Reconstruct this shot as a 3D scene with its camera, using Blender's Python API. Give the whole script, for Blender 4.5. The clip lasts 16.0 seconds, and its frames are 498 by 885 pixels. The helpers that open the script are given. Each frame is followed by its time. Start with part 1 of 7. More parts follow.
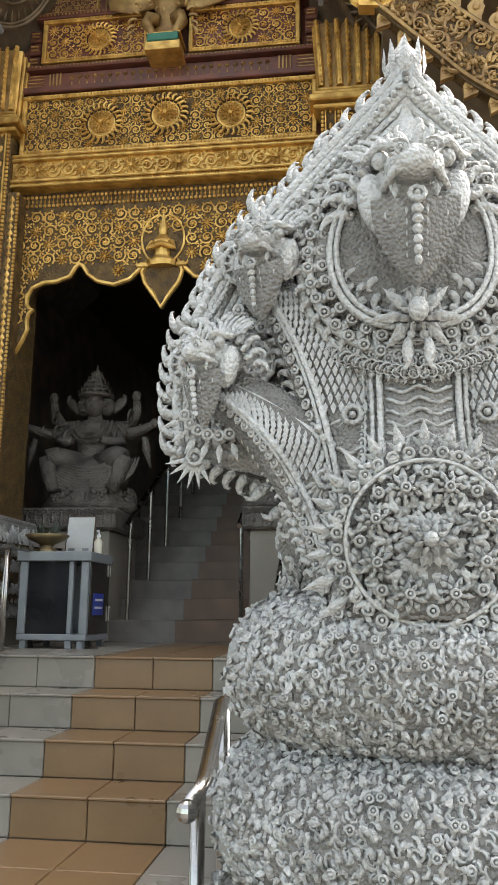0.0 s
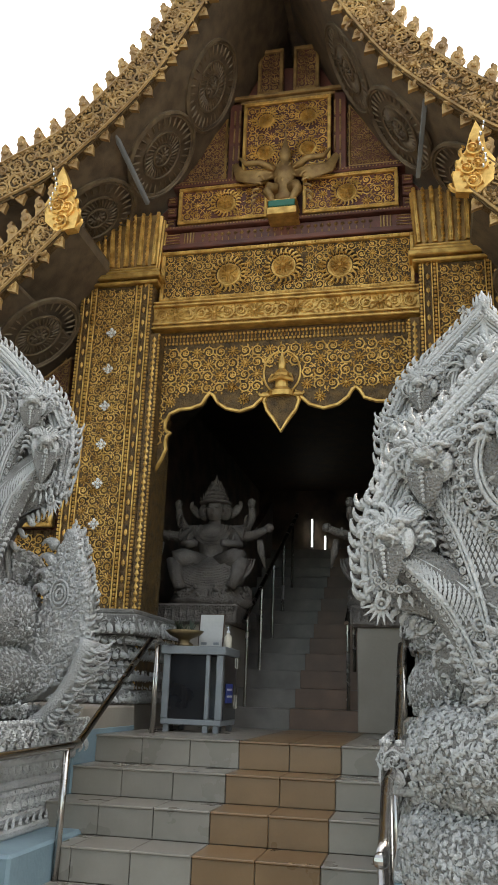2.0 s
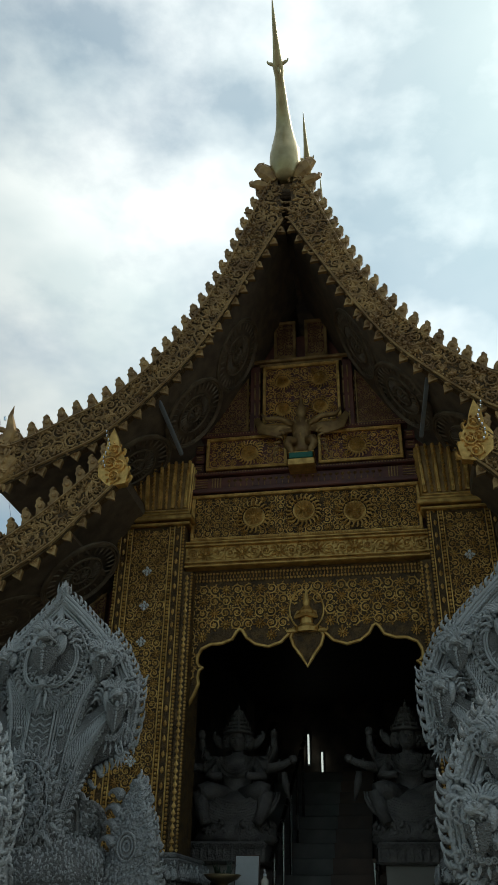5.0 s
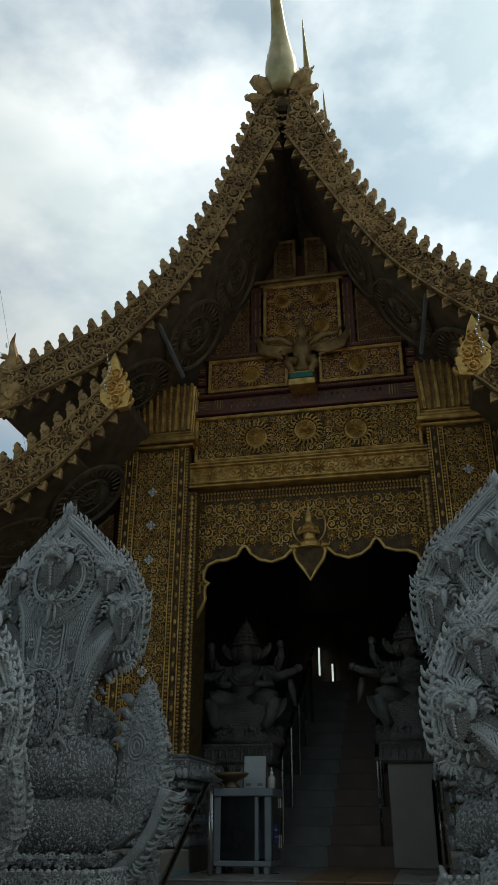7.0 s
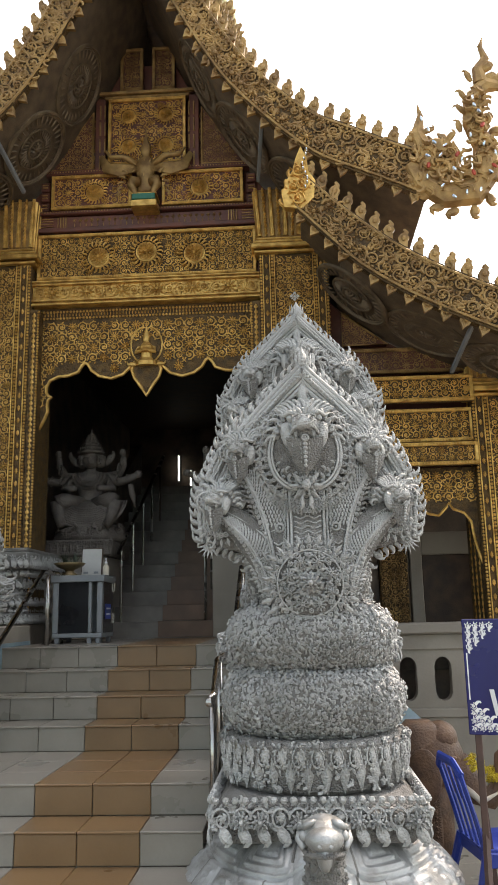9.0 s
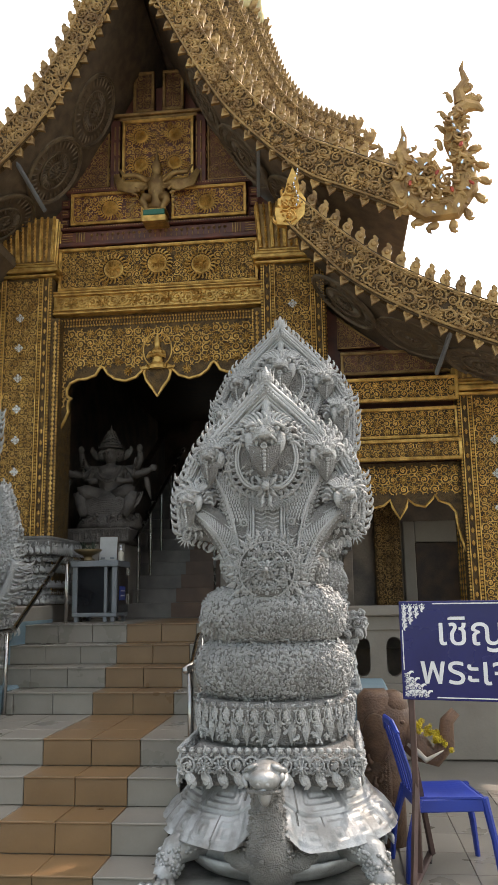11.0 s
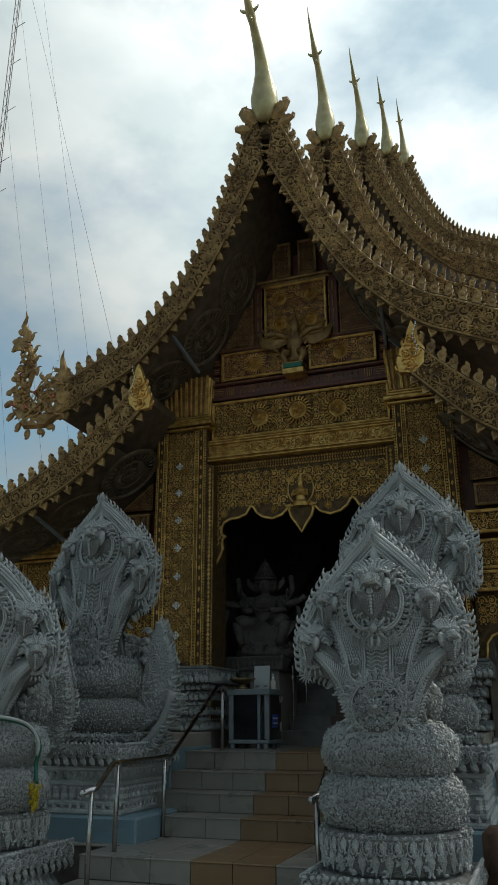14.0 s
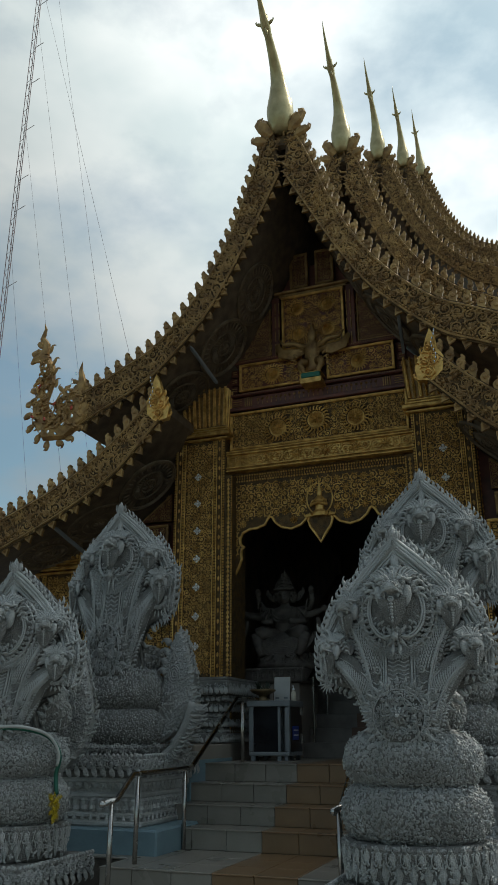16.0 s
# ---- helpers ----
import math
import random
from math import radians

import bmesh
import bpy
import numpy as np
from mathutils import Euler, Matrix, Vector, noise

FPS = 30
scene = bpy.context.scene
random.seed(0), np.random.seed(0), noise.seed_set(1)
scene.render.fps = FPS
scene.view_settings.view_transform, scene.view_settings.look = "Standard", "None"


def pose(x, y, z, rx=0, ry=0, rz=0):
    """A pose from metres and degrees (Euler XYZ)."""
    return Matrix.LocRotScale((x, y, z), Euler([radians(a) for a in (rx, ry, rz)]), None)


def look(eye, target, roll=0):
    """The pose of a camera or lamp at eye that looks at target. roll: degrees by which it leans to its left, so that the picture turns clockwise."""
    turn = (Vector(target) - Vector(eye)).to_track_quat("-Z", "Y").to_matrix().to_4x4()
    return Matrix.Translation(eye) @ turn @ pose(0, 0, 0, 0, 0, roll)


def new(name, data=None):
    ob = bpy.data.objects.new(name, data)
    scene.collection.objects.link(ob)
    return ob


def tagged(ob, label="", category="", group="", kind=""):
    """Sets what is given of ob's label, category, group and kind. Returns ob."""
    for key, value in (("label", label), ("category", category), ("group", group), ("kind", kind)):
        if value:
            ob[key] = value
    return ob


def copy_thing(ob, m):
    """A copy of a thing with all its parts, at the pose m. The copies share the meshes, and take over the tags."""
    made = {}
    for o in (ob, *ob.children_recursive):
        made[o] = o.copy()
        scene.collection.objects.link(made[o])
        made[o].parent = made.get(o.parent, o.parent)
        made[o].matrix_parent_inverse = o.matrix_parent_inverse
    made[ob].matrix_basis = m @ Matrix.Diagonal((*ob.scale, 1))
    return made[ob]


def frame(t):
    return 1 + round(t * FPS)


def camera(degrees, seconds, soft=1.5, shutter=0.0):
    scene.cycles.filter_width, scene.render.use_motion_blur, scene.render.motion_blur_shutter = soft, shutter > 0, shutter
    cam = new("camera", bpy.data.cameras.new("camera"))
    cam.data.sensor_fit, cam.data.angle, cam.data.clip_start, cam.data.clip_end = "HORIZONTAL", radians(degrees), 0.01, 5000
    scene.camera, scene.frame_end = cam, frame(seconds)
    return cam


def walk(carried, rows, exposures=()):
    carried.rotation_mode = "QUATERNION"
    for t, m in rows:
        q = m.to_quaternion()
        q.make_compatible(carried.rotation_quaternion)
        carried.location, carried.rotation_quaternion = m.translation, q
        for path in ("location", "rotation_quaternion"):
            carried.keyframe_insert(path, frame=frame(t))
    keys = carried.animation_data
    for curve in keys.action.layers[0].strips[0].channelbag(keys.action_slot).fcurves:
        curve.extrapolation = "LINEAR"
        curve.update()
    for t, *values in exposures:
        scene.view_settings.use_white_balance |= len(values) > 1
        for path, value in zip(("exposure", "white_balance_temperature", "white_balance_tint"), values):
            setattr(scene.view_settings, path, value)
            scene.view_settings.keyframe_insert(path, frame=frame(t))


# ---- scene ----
cam = camera(34.7, 16.0)
METRES, EYE, TILT, LEAN, TURN = 4.8, 1.56, 0.0, 0.0, 7.6
ROWS = [
    (0.0, 0.0, 0.0, 0.0, -0.11, 12.0, -0.53),
    (0.5, -0.0128, -0.041, 0.0023, 2.18, 14.02, -1.15),
    (1.0, -0.0383, -0.0949, 0.004, 4.13, 14.27, -0.96),
    (1.5, -0.0416, -0.1496, 0.0075, 6.76, 14.75, -1.56),
    (2.0, -0.0721, -0.1886, 0.0113, 4.48, 17.4, -1.94),
    (2.5, -0.1128, -0.23, 0.0195, 3.38, 20.03, -1.84),
    (3.0, -0.1218, -0.2756, 0.024, 4.16, 22.03, -2.04),
    (3.5, -0.142, -0.3114, 0.0321, 2.86, 26.22, -2.06),
    (4.0, -0.1785, -0.3361, 0.0354, 1.32, 28.51, -1.24),
    (4.5, -0.179, -0.3561, 0.0375, 1.71, 31.04, -1.18),
    (7.0, -0.1539, -0.3716, 0.0215, 3.75, 25.63, -0.17),
    (7.5, -0.1362, -0.3823, 0.0107, 1.96, 20.13, 0.05),
    (8.0, -0.1216, -0.4178, 0.0048, 0.58, 14.11, 0.42),
    (8.5, -0.0802, -0.4538, -0.0008, 1.02, 13.15, 0.02),
    (9.0, -0.0502, -0.4851, 0.0008, -4.27, 12.03, 1.22),
    (11.5, 0.0632, -0.6693, -0.0034, 1.78, 10.79, 0.56),
    (12.0, 0.0991, -0.7022, -0.0047, 6.02, 10.69, -0.33),
    (12.5, 0.1107, -0.7327, -0.0051, 6.52, 10.03, 0.25),
    (13.0, 0.1117, -0.761, -0.0034, 8.47, 9.32, -0.08),
    (13.5, 0.1237, -0.7735, 0.0053, 11.3, 13.4, -0.27),
    (14.0, 0.1352, -0.7792, 0.0152, 11.95, 19.06, 0.2),
    (14.5, 0.1378, -0.7808, 0.0156, 12.15, 19.93, 0.47),
    (15.0, 0.1382, -0.7821, 0.0167, 12.25, 20.94, 0.63),
    (15.5, 0.1378, -0.78, 0.0148, 12.38, 21.0, 0.68),
    (16.0, 0.1333, -0.7736, 0.0083, 13.31, 20.03, 0.15),
]
EXPOSURES = [(0.0, 0.87, 7600, 21), (1.0, 0.85, 7600, 21), (1.5, 0.75, 7600, 21), (2.0, 0.55, 7600, 20), (2.5, 0.3, 7400, 19), (3.0, -0.32, 6900, 12), (3.5, -1.1, 6700, 8), (4.0, -1.5, 6600, 6), (4.5, -1.65, 6600, 6), (7.0, -1.7, 6600, 8), (7.5, -0.9, 6800, 14), (8.0, -0.35, 6900, 16), (8.5, 0.0, 7600, 21), (9.0, 0.15, 7600, 22), (11.5, 0.04, 7600, 22), (13.0, -0.15, 7500, 21), (13.5, -0.84, 6800, 12), (14.0, -1.65, 6600, 6), (16.0, -1.7, 6600, 7)]
walk(cam, [(t, pose(0, 0, EYE, TILT, LEAN, TURN) @ pose(METRES * x, METRES * y, METRES * z, 90 + pitch, roll, yaw)) for t, x, y, z, yaw, pitch, roll in ROWS], EXPOSURES)

# ---- world and sun ----
SUN_EL, SUN_AZ = 52.0, 40.0          # degrees; azimuth from +y towards +x
world = bpy.data.worlds.new("sky")
scene.world = world
world.use_nodes = True
wn, wl = world.node_tree.nodes, world.node_tree.links
wn.clear()
w_out = wn.new("ShaderNodeOutputWorld")
w_bg = wn.new("ShaderNodeBackground")
w_sky = wn.new("ShaderNodeTexSky")
w_sky.sky_type = "NISHITA"
w_sky.sun_disc = False
w_sky.sun_elevation, w_sky.sun_rotation = radians(SUN_EL), radians(SUN_AZ)
w_co = wn.new("ShaderNodeTexCoord")
w_map = wn.new("ShaderNodeMapping")
w_map.inputs["Scale"].default_value = (1.0, 1.0, 1.7)
w_map.inputs["Location"].default_value = (0.3, 0.75, 0.2)
w_noise = wn.new("ShaderNodeTexNoise")
w_noise.inputs["Scale"].default_value = 3.2
w_noise.inputs["Detail"].default_value = 7.0
w_noise.inputs["Roughness"].default_value = 0.55
w_ramp = wn.new("ShaderNodeValToRGB")
w_ramp.color_ramp.elements[0].position, w_ramp.color_ramp.elements[1].position = 0.42, 0.66
w_ramp.color_ramp.elements[0].color = (0.30, 0.30, 0.30, 1)
w_mix = wn.new("ShaderNodeMixRGB")
w_shade = wn.new("ShaderNodeTexNoise")
w_shade.inputs["Scale"].default_value = 5.0
w_shade.inputs["Detail"].default_value = 4.0
w_cloud = wn.new("ShaderNodeValToRGB")
w_cloud.color_ramp.elements[0].color, w_cloud.color_ramp.elements[1].color = (10.2, 11.6, 12.0, 1), (14.2, 14.8, 14.9, 1)
w_cloud.color_ramp.elements[0].position, w_cloud.color_ramp.elements[1].position = 0.3, 0.65
wl.new(w_co.outputs["Generated"], w_map.inputs["Vector"])
wl.new(w_map.outputs["Vector"], w_noise.inputs["Vector"])
wl.new(w_map.outputs["Vector"], w_shade.inputs["Vector"])
wl.new(w_noise.outputs["Fac"], w_ramp.inputs["Fac"])
wl.new(w_shade.outputs["Fac"], w_cloud.inputs["Fac"])
wl.new(w_ramp.outputs["Color"], w_mix.inputs["Fac"])
# thin cloud shines brighter towards the sun behind it
w_dot = wn.new("ShaderNodeVectorMath")
w_dot.operation = "DOT_PRODUCT"
w_dot.inputs[1].default_value = (math.sin(radians(SUN_AZ)) * math.cos(radians(SUN_EL)), math.cos(radians(SUN_AZ)) * math.cos(radians(SUN_EL)), math.sin(radians(SUN_EL)))
w_glow = wn.new("ShaderNodeMapRange")
w_glow.interpolation_type = "SMOOTHSTEP"
w_glow.inputs["From Min"].default_value, w_glow.inputs["From Max"].default_value = 0.28, 1.0
w_glow.inputs["To Min"].default_value, w_glow.inputs["To Max"].default_value = 0.64, 2.8
w_gain = wn.new("ShaderNodeVectorMath")
w_gain.operation = "SCALE"
wl.new(w_co.outputs["Generated"], w_dot.inputs[0])
wl.new(w_dot.outputs["Value"], w_glow.inputs["Value"])
wl.new(w_glow.outputs["Result"], w_gain.inputs["Scale"])
w_lift = wn.new("ShaderNodeVectorMath")
w_lift.operation = "MULTIPLY"
w_lift.inputs[1].default_value = (2.5, 3.3, 3.05)
wl.new(w_sky.outputs["Color"], w_lift.inputs[0])
wl.new(w_lift.outputs["Vector"], w_mix.inputs["Color1"])
wl.new(w_cloud.outputs["Color"], w_gain.inputs[0])
wl.new(w_gain.outputs["Vector"], w_mix.inputs["Color2"])
wl.new(w_mix.outputs["Color"], w_bg.inputs["Color"])
w_bg.inputs["Strength"].default_value = 0.115
wl.new(w_bg.outputs["Background"], w_out.inputs["Surface"])

sun = new("sun", bpy.data.lights.new("sun", "SUN"))
sun.data.energy, sun.data.angle, sun.data.color = 3.0, radians(1.0), (1.0, 0.94, 0.85)
sun_way = Vector((math.sin(radians(SUN_AZ)) * math.cos(radians(SUN_EL)), math.cos(radians(SUN_AZ)) * math.cos(radians(SUN_EL)), math.sin(radians(SUN_EL))))
sun.matrix_world = look(sun_way * 60, (0, 0, 0))


# ---- materials ----
def material(name, colour, rough=0.6, metal=0.0, second=None, scale=6.0, bump=0.2, bump_scale=60.0, vary=0.12, voronoi=0.0, spec=0.5, low=0.35, high=0.65):
    """A surface with stains at one scale, grain and relief at another, and a small change from piece to piece."""
    m = bpy.data.materials.new(name)
    m.use_nodes = True
    n, l = m.node_tree.nodes, m.node_tree.links
    b = n["Principled BSDF"]
    co = n.new("ShaderNodeTexCoord")
    geo = n.new("ShaderNodeNewGeometry")
    big = n.new("ShaderNodeTexNoise")
    big.inputs["Scale"].default_value, big.inputs["Detail"].default_value = scale, 6.0
    l.new(geo.outputs["Position"], big.inputs["Vector"])
    ramp = n.new("ShaderNodeValToRGB")
    ramp.color_ramp.elements[0].position, ramp.color_ramp.elements[1].position = low, high
    second = second or tuple(c * 0.6 for c in colour)
    ramp.color_ramp.elements[0].color, ramp.color_ramp.elements[1].color = (*second, 1), (*colour, 1)
    l.new(big.outputs["Fac"], ramp.inputs["Fac"])
    fine = n.new("ShaderNodeTexNoise")
    fine.inputs["Scale"].default_value, fine.inputs["Detail"].default_value = bump_scale, 5.0
    l.new(geo.outputs["Position"], fine.inputs["Vector"])
    info = n.new("ShaderNodeObjectInfo")
    add = n.new("ShaderNodeMath")
    add.operation = "ADD"
    l.new(info.outputs["Random"], add.inputs[0])
    l.new(fine.outputs["Fac"], add.inputs[1])
    rng = n.new("ShaderNodeMapRange")
    rng.inputs["From Min"].default_value, rng.inputs["From Max"].default_value = 0.3, 1.7
    rng.inputs["To Min"].default_value, rng.inputs["To Max"].default_value = 1 - vary, 1 + vary
    l.new(add.outputs[0], rng.inputs["Value"])
    hsv = n.new("ShaderNodeHueSaturation")
    l.new(ramp.outputs["Color"], hsv.inputs["Color"])
    l.new(rng.outputs["Result"], hsv.inputs["Value"])
    l.new(hsv.outputs["Color"], b.inputs["Base Color"])
    rr = n.new("ShaderNodeMapRange")
    rr.inputs["To Min"].default_value, rr.inputs["To Max"].default_value = max(0.05, rough - 0.12), min(1.0, rough + 0.12)
    l.new(big.outputs["Fac"], rr.inputs["Value"])
    l.new(rr.outputs["Result"], b.inputs["Roughness"])
    b.inputs["Metallic"].default_value = metal
    b.inputs["Specular IOR Level"].default_value = spec
    if bump:
        bn = n.new("ShaderNodeBump")
        bn.inputs["Strength"].default_value, bn.inputs["Distance"].default_value = bump, 0.01
        if voronoi:
            vo = n.new("ShaderNodeTexVoronoi")
            vo.inputs["Scale"].default_value = voronoi
            l.new(geo.outputs["Position"], vo.inputs["Vector"])
            mx = n.new("ShaderNodeMath")
            mx.operation = "MULTIPLY_ADD"
            mx.inputs[1].default_value = -1.6
            l.new(vo.outputs["Distance"], mx.inputs[0])
            l.new(fine.outputs["Fac"], mx.inputs[2])
            l.new(mx.outputs[0], bn.inputs["Height"])
        else:
            l.new(fine.outputs["Fac"], bn.inputs["Height"])
        l.new(bn.outputs["Normal"], b.inputs["Normal"])
    return m


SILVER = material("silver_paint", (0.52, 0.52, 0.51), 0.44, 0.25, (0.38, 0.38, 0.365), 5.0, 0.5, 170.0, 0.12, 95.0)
# darker grey paints recess shade behind silver ornament; also skin of turtle neck and jaws
SHADE_SKIN_GREY = material("recess_shade_and_skin_grey", (0.28, 0.272, 0.255), 0.65, 0.05, (0.18, 0.174, 0.163), 9.0, 0.8, 140.0, 0.15, 110.0)
SILVER_SHINY = material("aluminium_paint", (0.45, 0.46, 0.46), 0.42, 0.45, (0.25, 0.245, 0.23), 8.0, 0.35, 90.0, 0.1)
GOLD = material("gold_leaf", (0.82, 0.51, 0.155), 0.38, 0.6, (0.46, 0.245, 0.06), 11.0, 0.3, 140.0, 0.15)
GOLD_DARK = material("old_gold", (0.47, 0.29, 0.11), 0.5, 0.4, (0.22, 0.12, 0.045), 8.0, 0.35, 140.0, 0.2)
LACE = material("dark_lattice", (0.20, 0.145, 0.09), 0.55, 0.2, (0.11, 0.078, 0.05), 9.0, 0.3, 90.0, 0.15)
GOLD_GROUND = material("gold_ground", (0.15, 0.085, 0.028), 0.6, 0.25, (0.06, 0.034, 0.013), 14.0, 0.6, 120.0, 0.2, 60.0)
PAVING = material("court_paving", (0.24, 0.22, 0.19), 0.6, 0.0, (0.18, 0.165, 0.14), 1.5, 0.15, 40.0, 0.06)
# inner stair tiles and strip, the porch's shade put into their colour
SHADED_STEP = material("shaded_step_tile", (0.20, 0.18, 0.16), 0.5, 0.0, (0.13, 0.115, 0.10), 4.0, 0.1, 60.0, 0.1)
SHADED_STRIP = material("shaded_strip_tile", (0.17, 0.095, 0.06), 0.5, 0.0, (0.11, 0.06, 0.04), 4.0, 0.1, 60.0, 0.1)
LACQUER = material("red_lacquer_wood", (0.17, 0.055, 0.035), 0.5, 0.0, (0.09, 0.03, 0.022), 6.0, 0.2, 90.0, 0.2)
DARK_WOOD = material("dark_wood", (0.085, 0.050, 0.030), 0.6, 0.0, (0.035, 0.020, 0.014), 7.0, 0.25, 80.0, 0.2)
SOFFIT = material("soffit_wood", (0.16, 0.115, 0.075), 0.6, 0.1, (0.085, 0.06, 0.04), 8.0, 0.3, 80.0, 0.2)
ROOF_TILE = material("roof_tiles", (0.27, 0.18, 0.09), 0.6, 0.1, (0.12, 0.075, 0.04), 5.0, 0.6, 50.0, 0.25)
PORCELAIN = material("white_glass_mosaic", (0.84, 0.85, 0.84), 0.12, 0.0, (0.74, 0.76, 0.77), 30.0, 0.0)
MIRROR = material("mirror_glass", (0.85, 0.88, 0.9), 0.08, 1.0, (0.6, 0.7, 0.8), 30.0, 0.0)
CREAM_TILE = material("cream_tile", (0.275, 0.248, 0.212), 0.30, 0.0, (0.22, 0.20, 0.17), 3.0, 0.05, 60.0, 0.07)
ORANGE_TILE = material("orange_tile", (0.235, 0.138, 0.066), 0.32, 0.0, (0.195, 0.112, 0.052), 3.0, 0.05, 60.0, 0.07)
GROUT = material("grout", (0.21, 0.185, 0.155), 0.9, 0.0, (0.11, 0.095, 0.08), 6.0, 0.3, 80.0)
CONCRETE = material("painted_concrete", (0.34, 0.30, 0.25), 0.75, 0.0, (0.27, 0.235, 0.195), 2.2, 0.15, 45.0, 0.05)
BLUE_PAINT = material("pale_blue_paint", (0.21, 0.31, 0.35), 0.6, 0.0, (0.16, 0.24, 0.28), 4.0, 0.2, 50.0, 0.08)
PLINTH = material("stained_concrete", (0.38, 0.365, 0.33), 0.8, 0.0, (0.12, 0.115, 0.10), 5.0, 0.5, 40.0, 0.1)
CARPET = material("green_mat", (0.012, 0.055, 0.035), 0.95, 0.0, (0.008, 0.04, 0.026), 12.0, 0.6, 300.0, 0.15)
STEEL = material("stainless_steel", (0.50, 0.48, 0.45), 0.25, 1.0, (0.42, 0.40, 0.38), 8.0, 0.03, 120.0)
GREY_PAINT = material("grey_metal_paint", (0.25, 0.27, 0.285), 0.5, 0.2, (0.20, 0.22, 0.235), 6.0, 0.05, 60.0)
DARK_GLASS = material("dark_glass", (0.02, 0.022, 0.025), 0.1, 0.0, (0.01, 0.01, 0.012), 3.0, 0.0)
BLUE_PLASTIC = material("blue_plastic", (0.012, 0.045, 0.33), 0.38, 0.0, (0.010, 0.035, 0.27), 5.0, 0.04, 90.0, 0.06)
SIGN_BLUE = material("sign_blue", (0.007, 0.009, 0.115), 0.25, 0.0, (0.006, 0.008, 0.10), 4.0, 0.0)
SIGN_WHITE = material("sign_white", (0.78, 0.78, 0.80), 0.35, 0.0, (0.72, 0.72, 0.74), 8.0, 0.0)
BROWN_STEEL = material("brown_painted_steel", (0.10, 0.055, 0.045), 0.55, 0.1, (0.07, 0.038, 0.03), 9.0, 0.15, 90.0)
TEAK = material("carved_teak", (0.17, 0.09, 0.05), 0.55, 0.0, (0.085, 0.045, 0.026), 12.0, 0.6, 70.0, 0.15)
FLOWER = material("yellow_flowers", (0.65, 0.50, 0.03), 0.7, 0.0, (0.45, 0.32, 0.02), 40.0, 0.4, 200.0)
GREEN_CLOTH = material("green_plate", (0.02, 0.15, 0.10), 0.5, 0.1, (0.015, 0.11, 0.07), 8.0, 0.1)
PAPER = material("white_paper", (0.48, 0.48, 0.46), 0.7, 0.0, (0.42, 0.42, 0.40), 6.0, 0.03)
LEAF = material("dark_leaf", (0.03, 0.05, 0.025), 0.5, 0.0, (0.02, 0.03, 0.015), 12.0, 0.2)
BRASS = material("brass", (0.30, 0.22, 0.12), 0.4, 0.8, (0.2, 0.14, 0.07), 12.0, 0.1)
STONE_DEVA = material("weathered_silver_stone", (0.19, 0.165, 0.145), 0.6, 0.1, (0.11, 0.094, 0.082), 9.0, 0.5, 90.0, 0.1, 60.0)
MURAL = material("dark_mural", (0.26, 0.20, 0.15), 0.6, 0.0, (0.10, 0.08, 0.07), 3.0, 0.3, 40.0, 0.2)
MAST = material("galvanised_red_white", (0.30, 0.20, 0.20), 0.6, 0.4, (0.22, 0.2, 0.2), 2.0, 0.0)
IVORY = material("ivory", (0.62, 0.56, 0.45), 0.4, 0.0, (0.5, 0.44, 0.35), 12.0, 0.05)
FINIAL_GOLD = material("pale_gilt", (0.62, 0.52, 0.28), 0.35, 0.6, (0.45, 0.36, 0.18), 6.0, 0.1, 60.0)
BLACK_RUBBER = material("black_rubber", (0.02, 0.02, 0.02), 0.6, 0.0, (0.015, 0.015, 0.015), 8.0, 0.1)
RED_GLASS = material("red_glass", (0.55, 0.10, 0.06), 0.12, 0.6, (0.4, 0.07, 0.05), 20.0, 0.0)

# emission for the hall's tube lamp and for the added daylight strips
STRIP_GLOW = bpy.data.materials.new("glowing_strip")
STRIP_GLOW.use_nodes = True
STRIP_GLOW.node_tree.nodes["Principled BSDF"].inputs["Emission Color"].default_value = (0.9, 1.0, 0.93, 1)
STRIP_GLOW.node_tree.nodes["Principled BSDF"].inputs["Emission Strength"].default_value = 2.2


# ---- geometry helpers ----
def mat4(m):
    return np.array(m, dtype=float)


class Soup:
    """Collects pieces of geometry, and turns them into one mesh."""

    def __init__(self):
        self.v, self.f, self.n = [], [], 0
        self.slot, self.slots = 0, []

    def add(self, piece, m=None):
        v, f = piece
        v = np.asarray(v, dtype=float)
        if m is not None:
            a = mat4(m)
            v = v @ a[:3, :3].T + a[:3, 3]
        self.v.append(v)
        k = self.n
        self.f.extend([tuple(i + k for i in face) for face in f])
        self.slots.extend([self.slot] * len(f))
        self.n += len(v)
        return self

    def arrays(self):
        return np.concatenate(self.v), self.f

    def mesh(self, name, smooth=False):
        me = bpy.data.meshes.new(name)
        if self.n:
            me.from_pydata(np.concatenate(self.v).tolist(), [], self.f)
        if any(self.slots):
            me.polygons.foreach_set("material_index", self.slots)
        if smooth:
            me.shade_smooth()
        me.update()
        return me


def bm_arrays(bm):
    bm.verts.index_update()
    return np.array([v.co[:] for v in bm.verts]), [tuple(v.index for v in f.verts) for f in bm.faces]


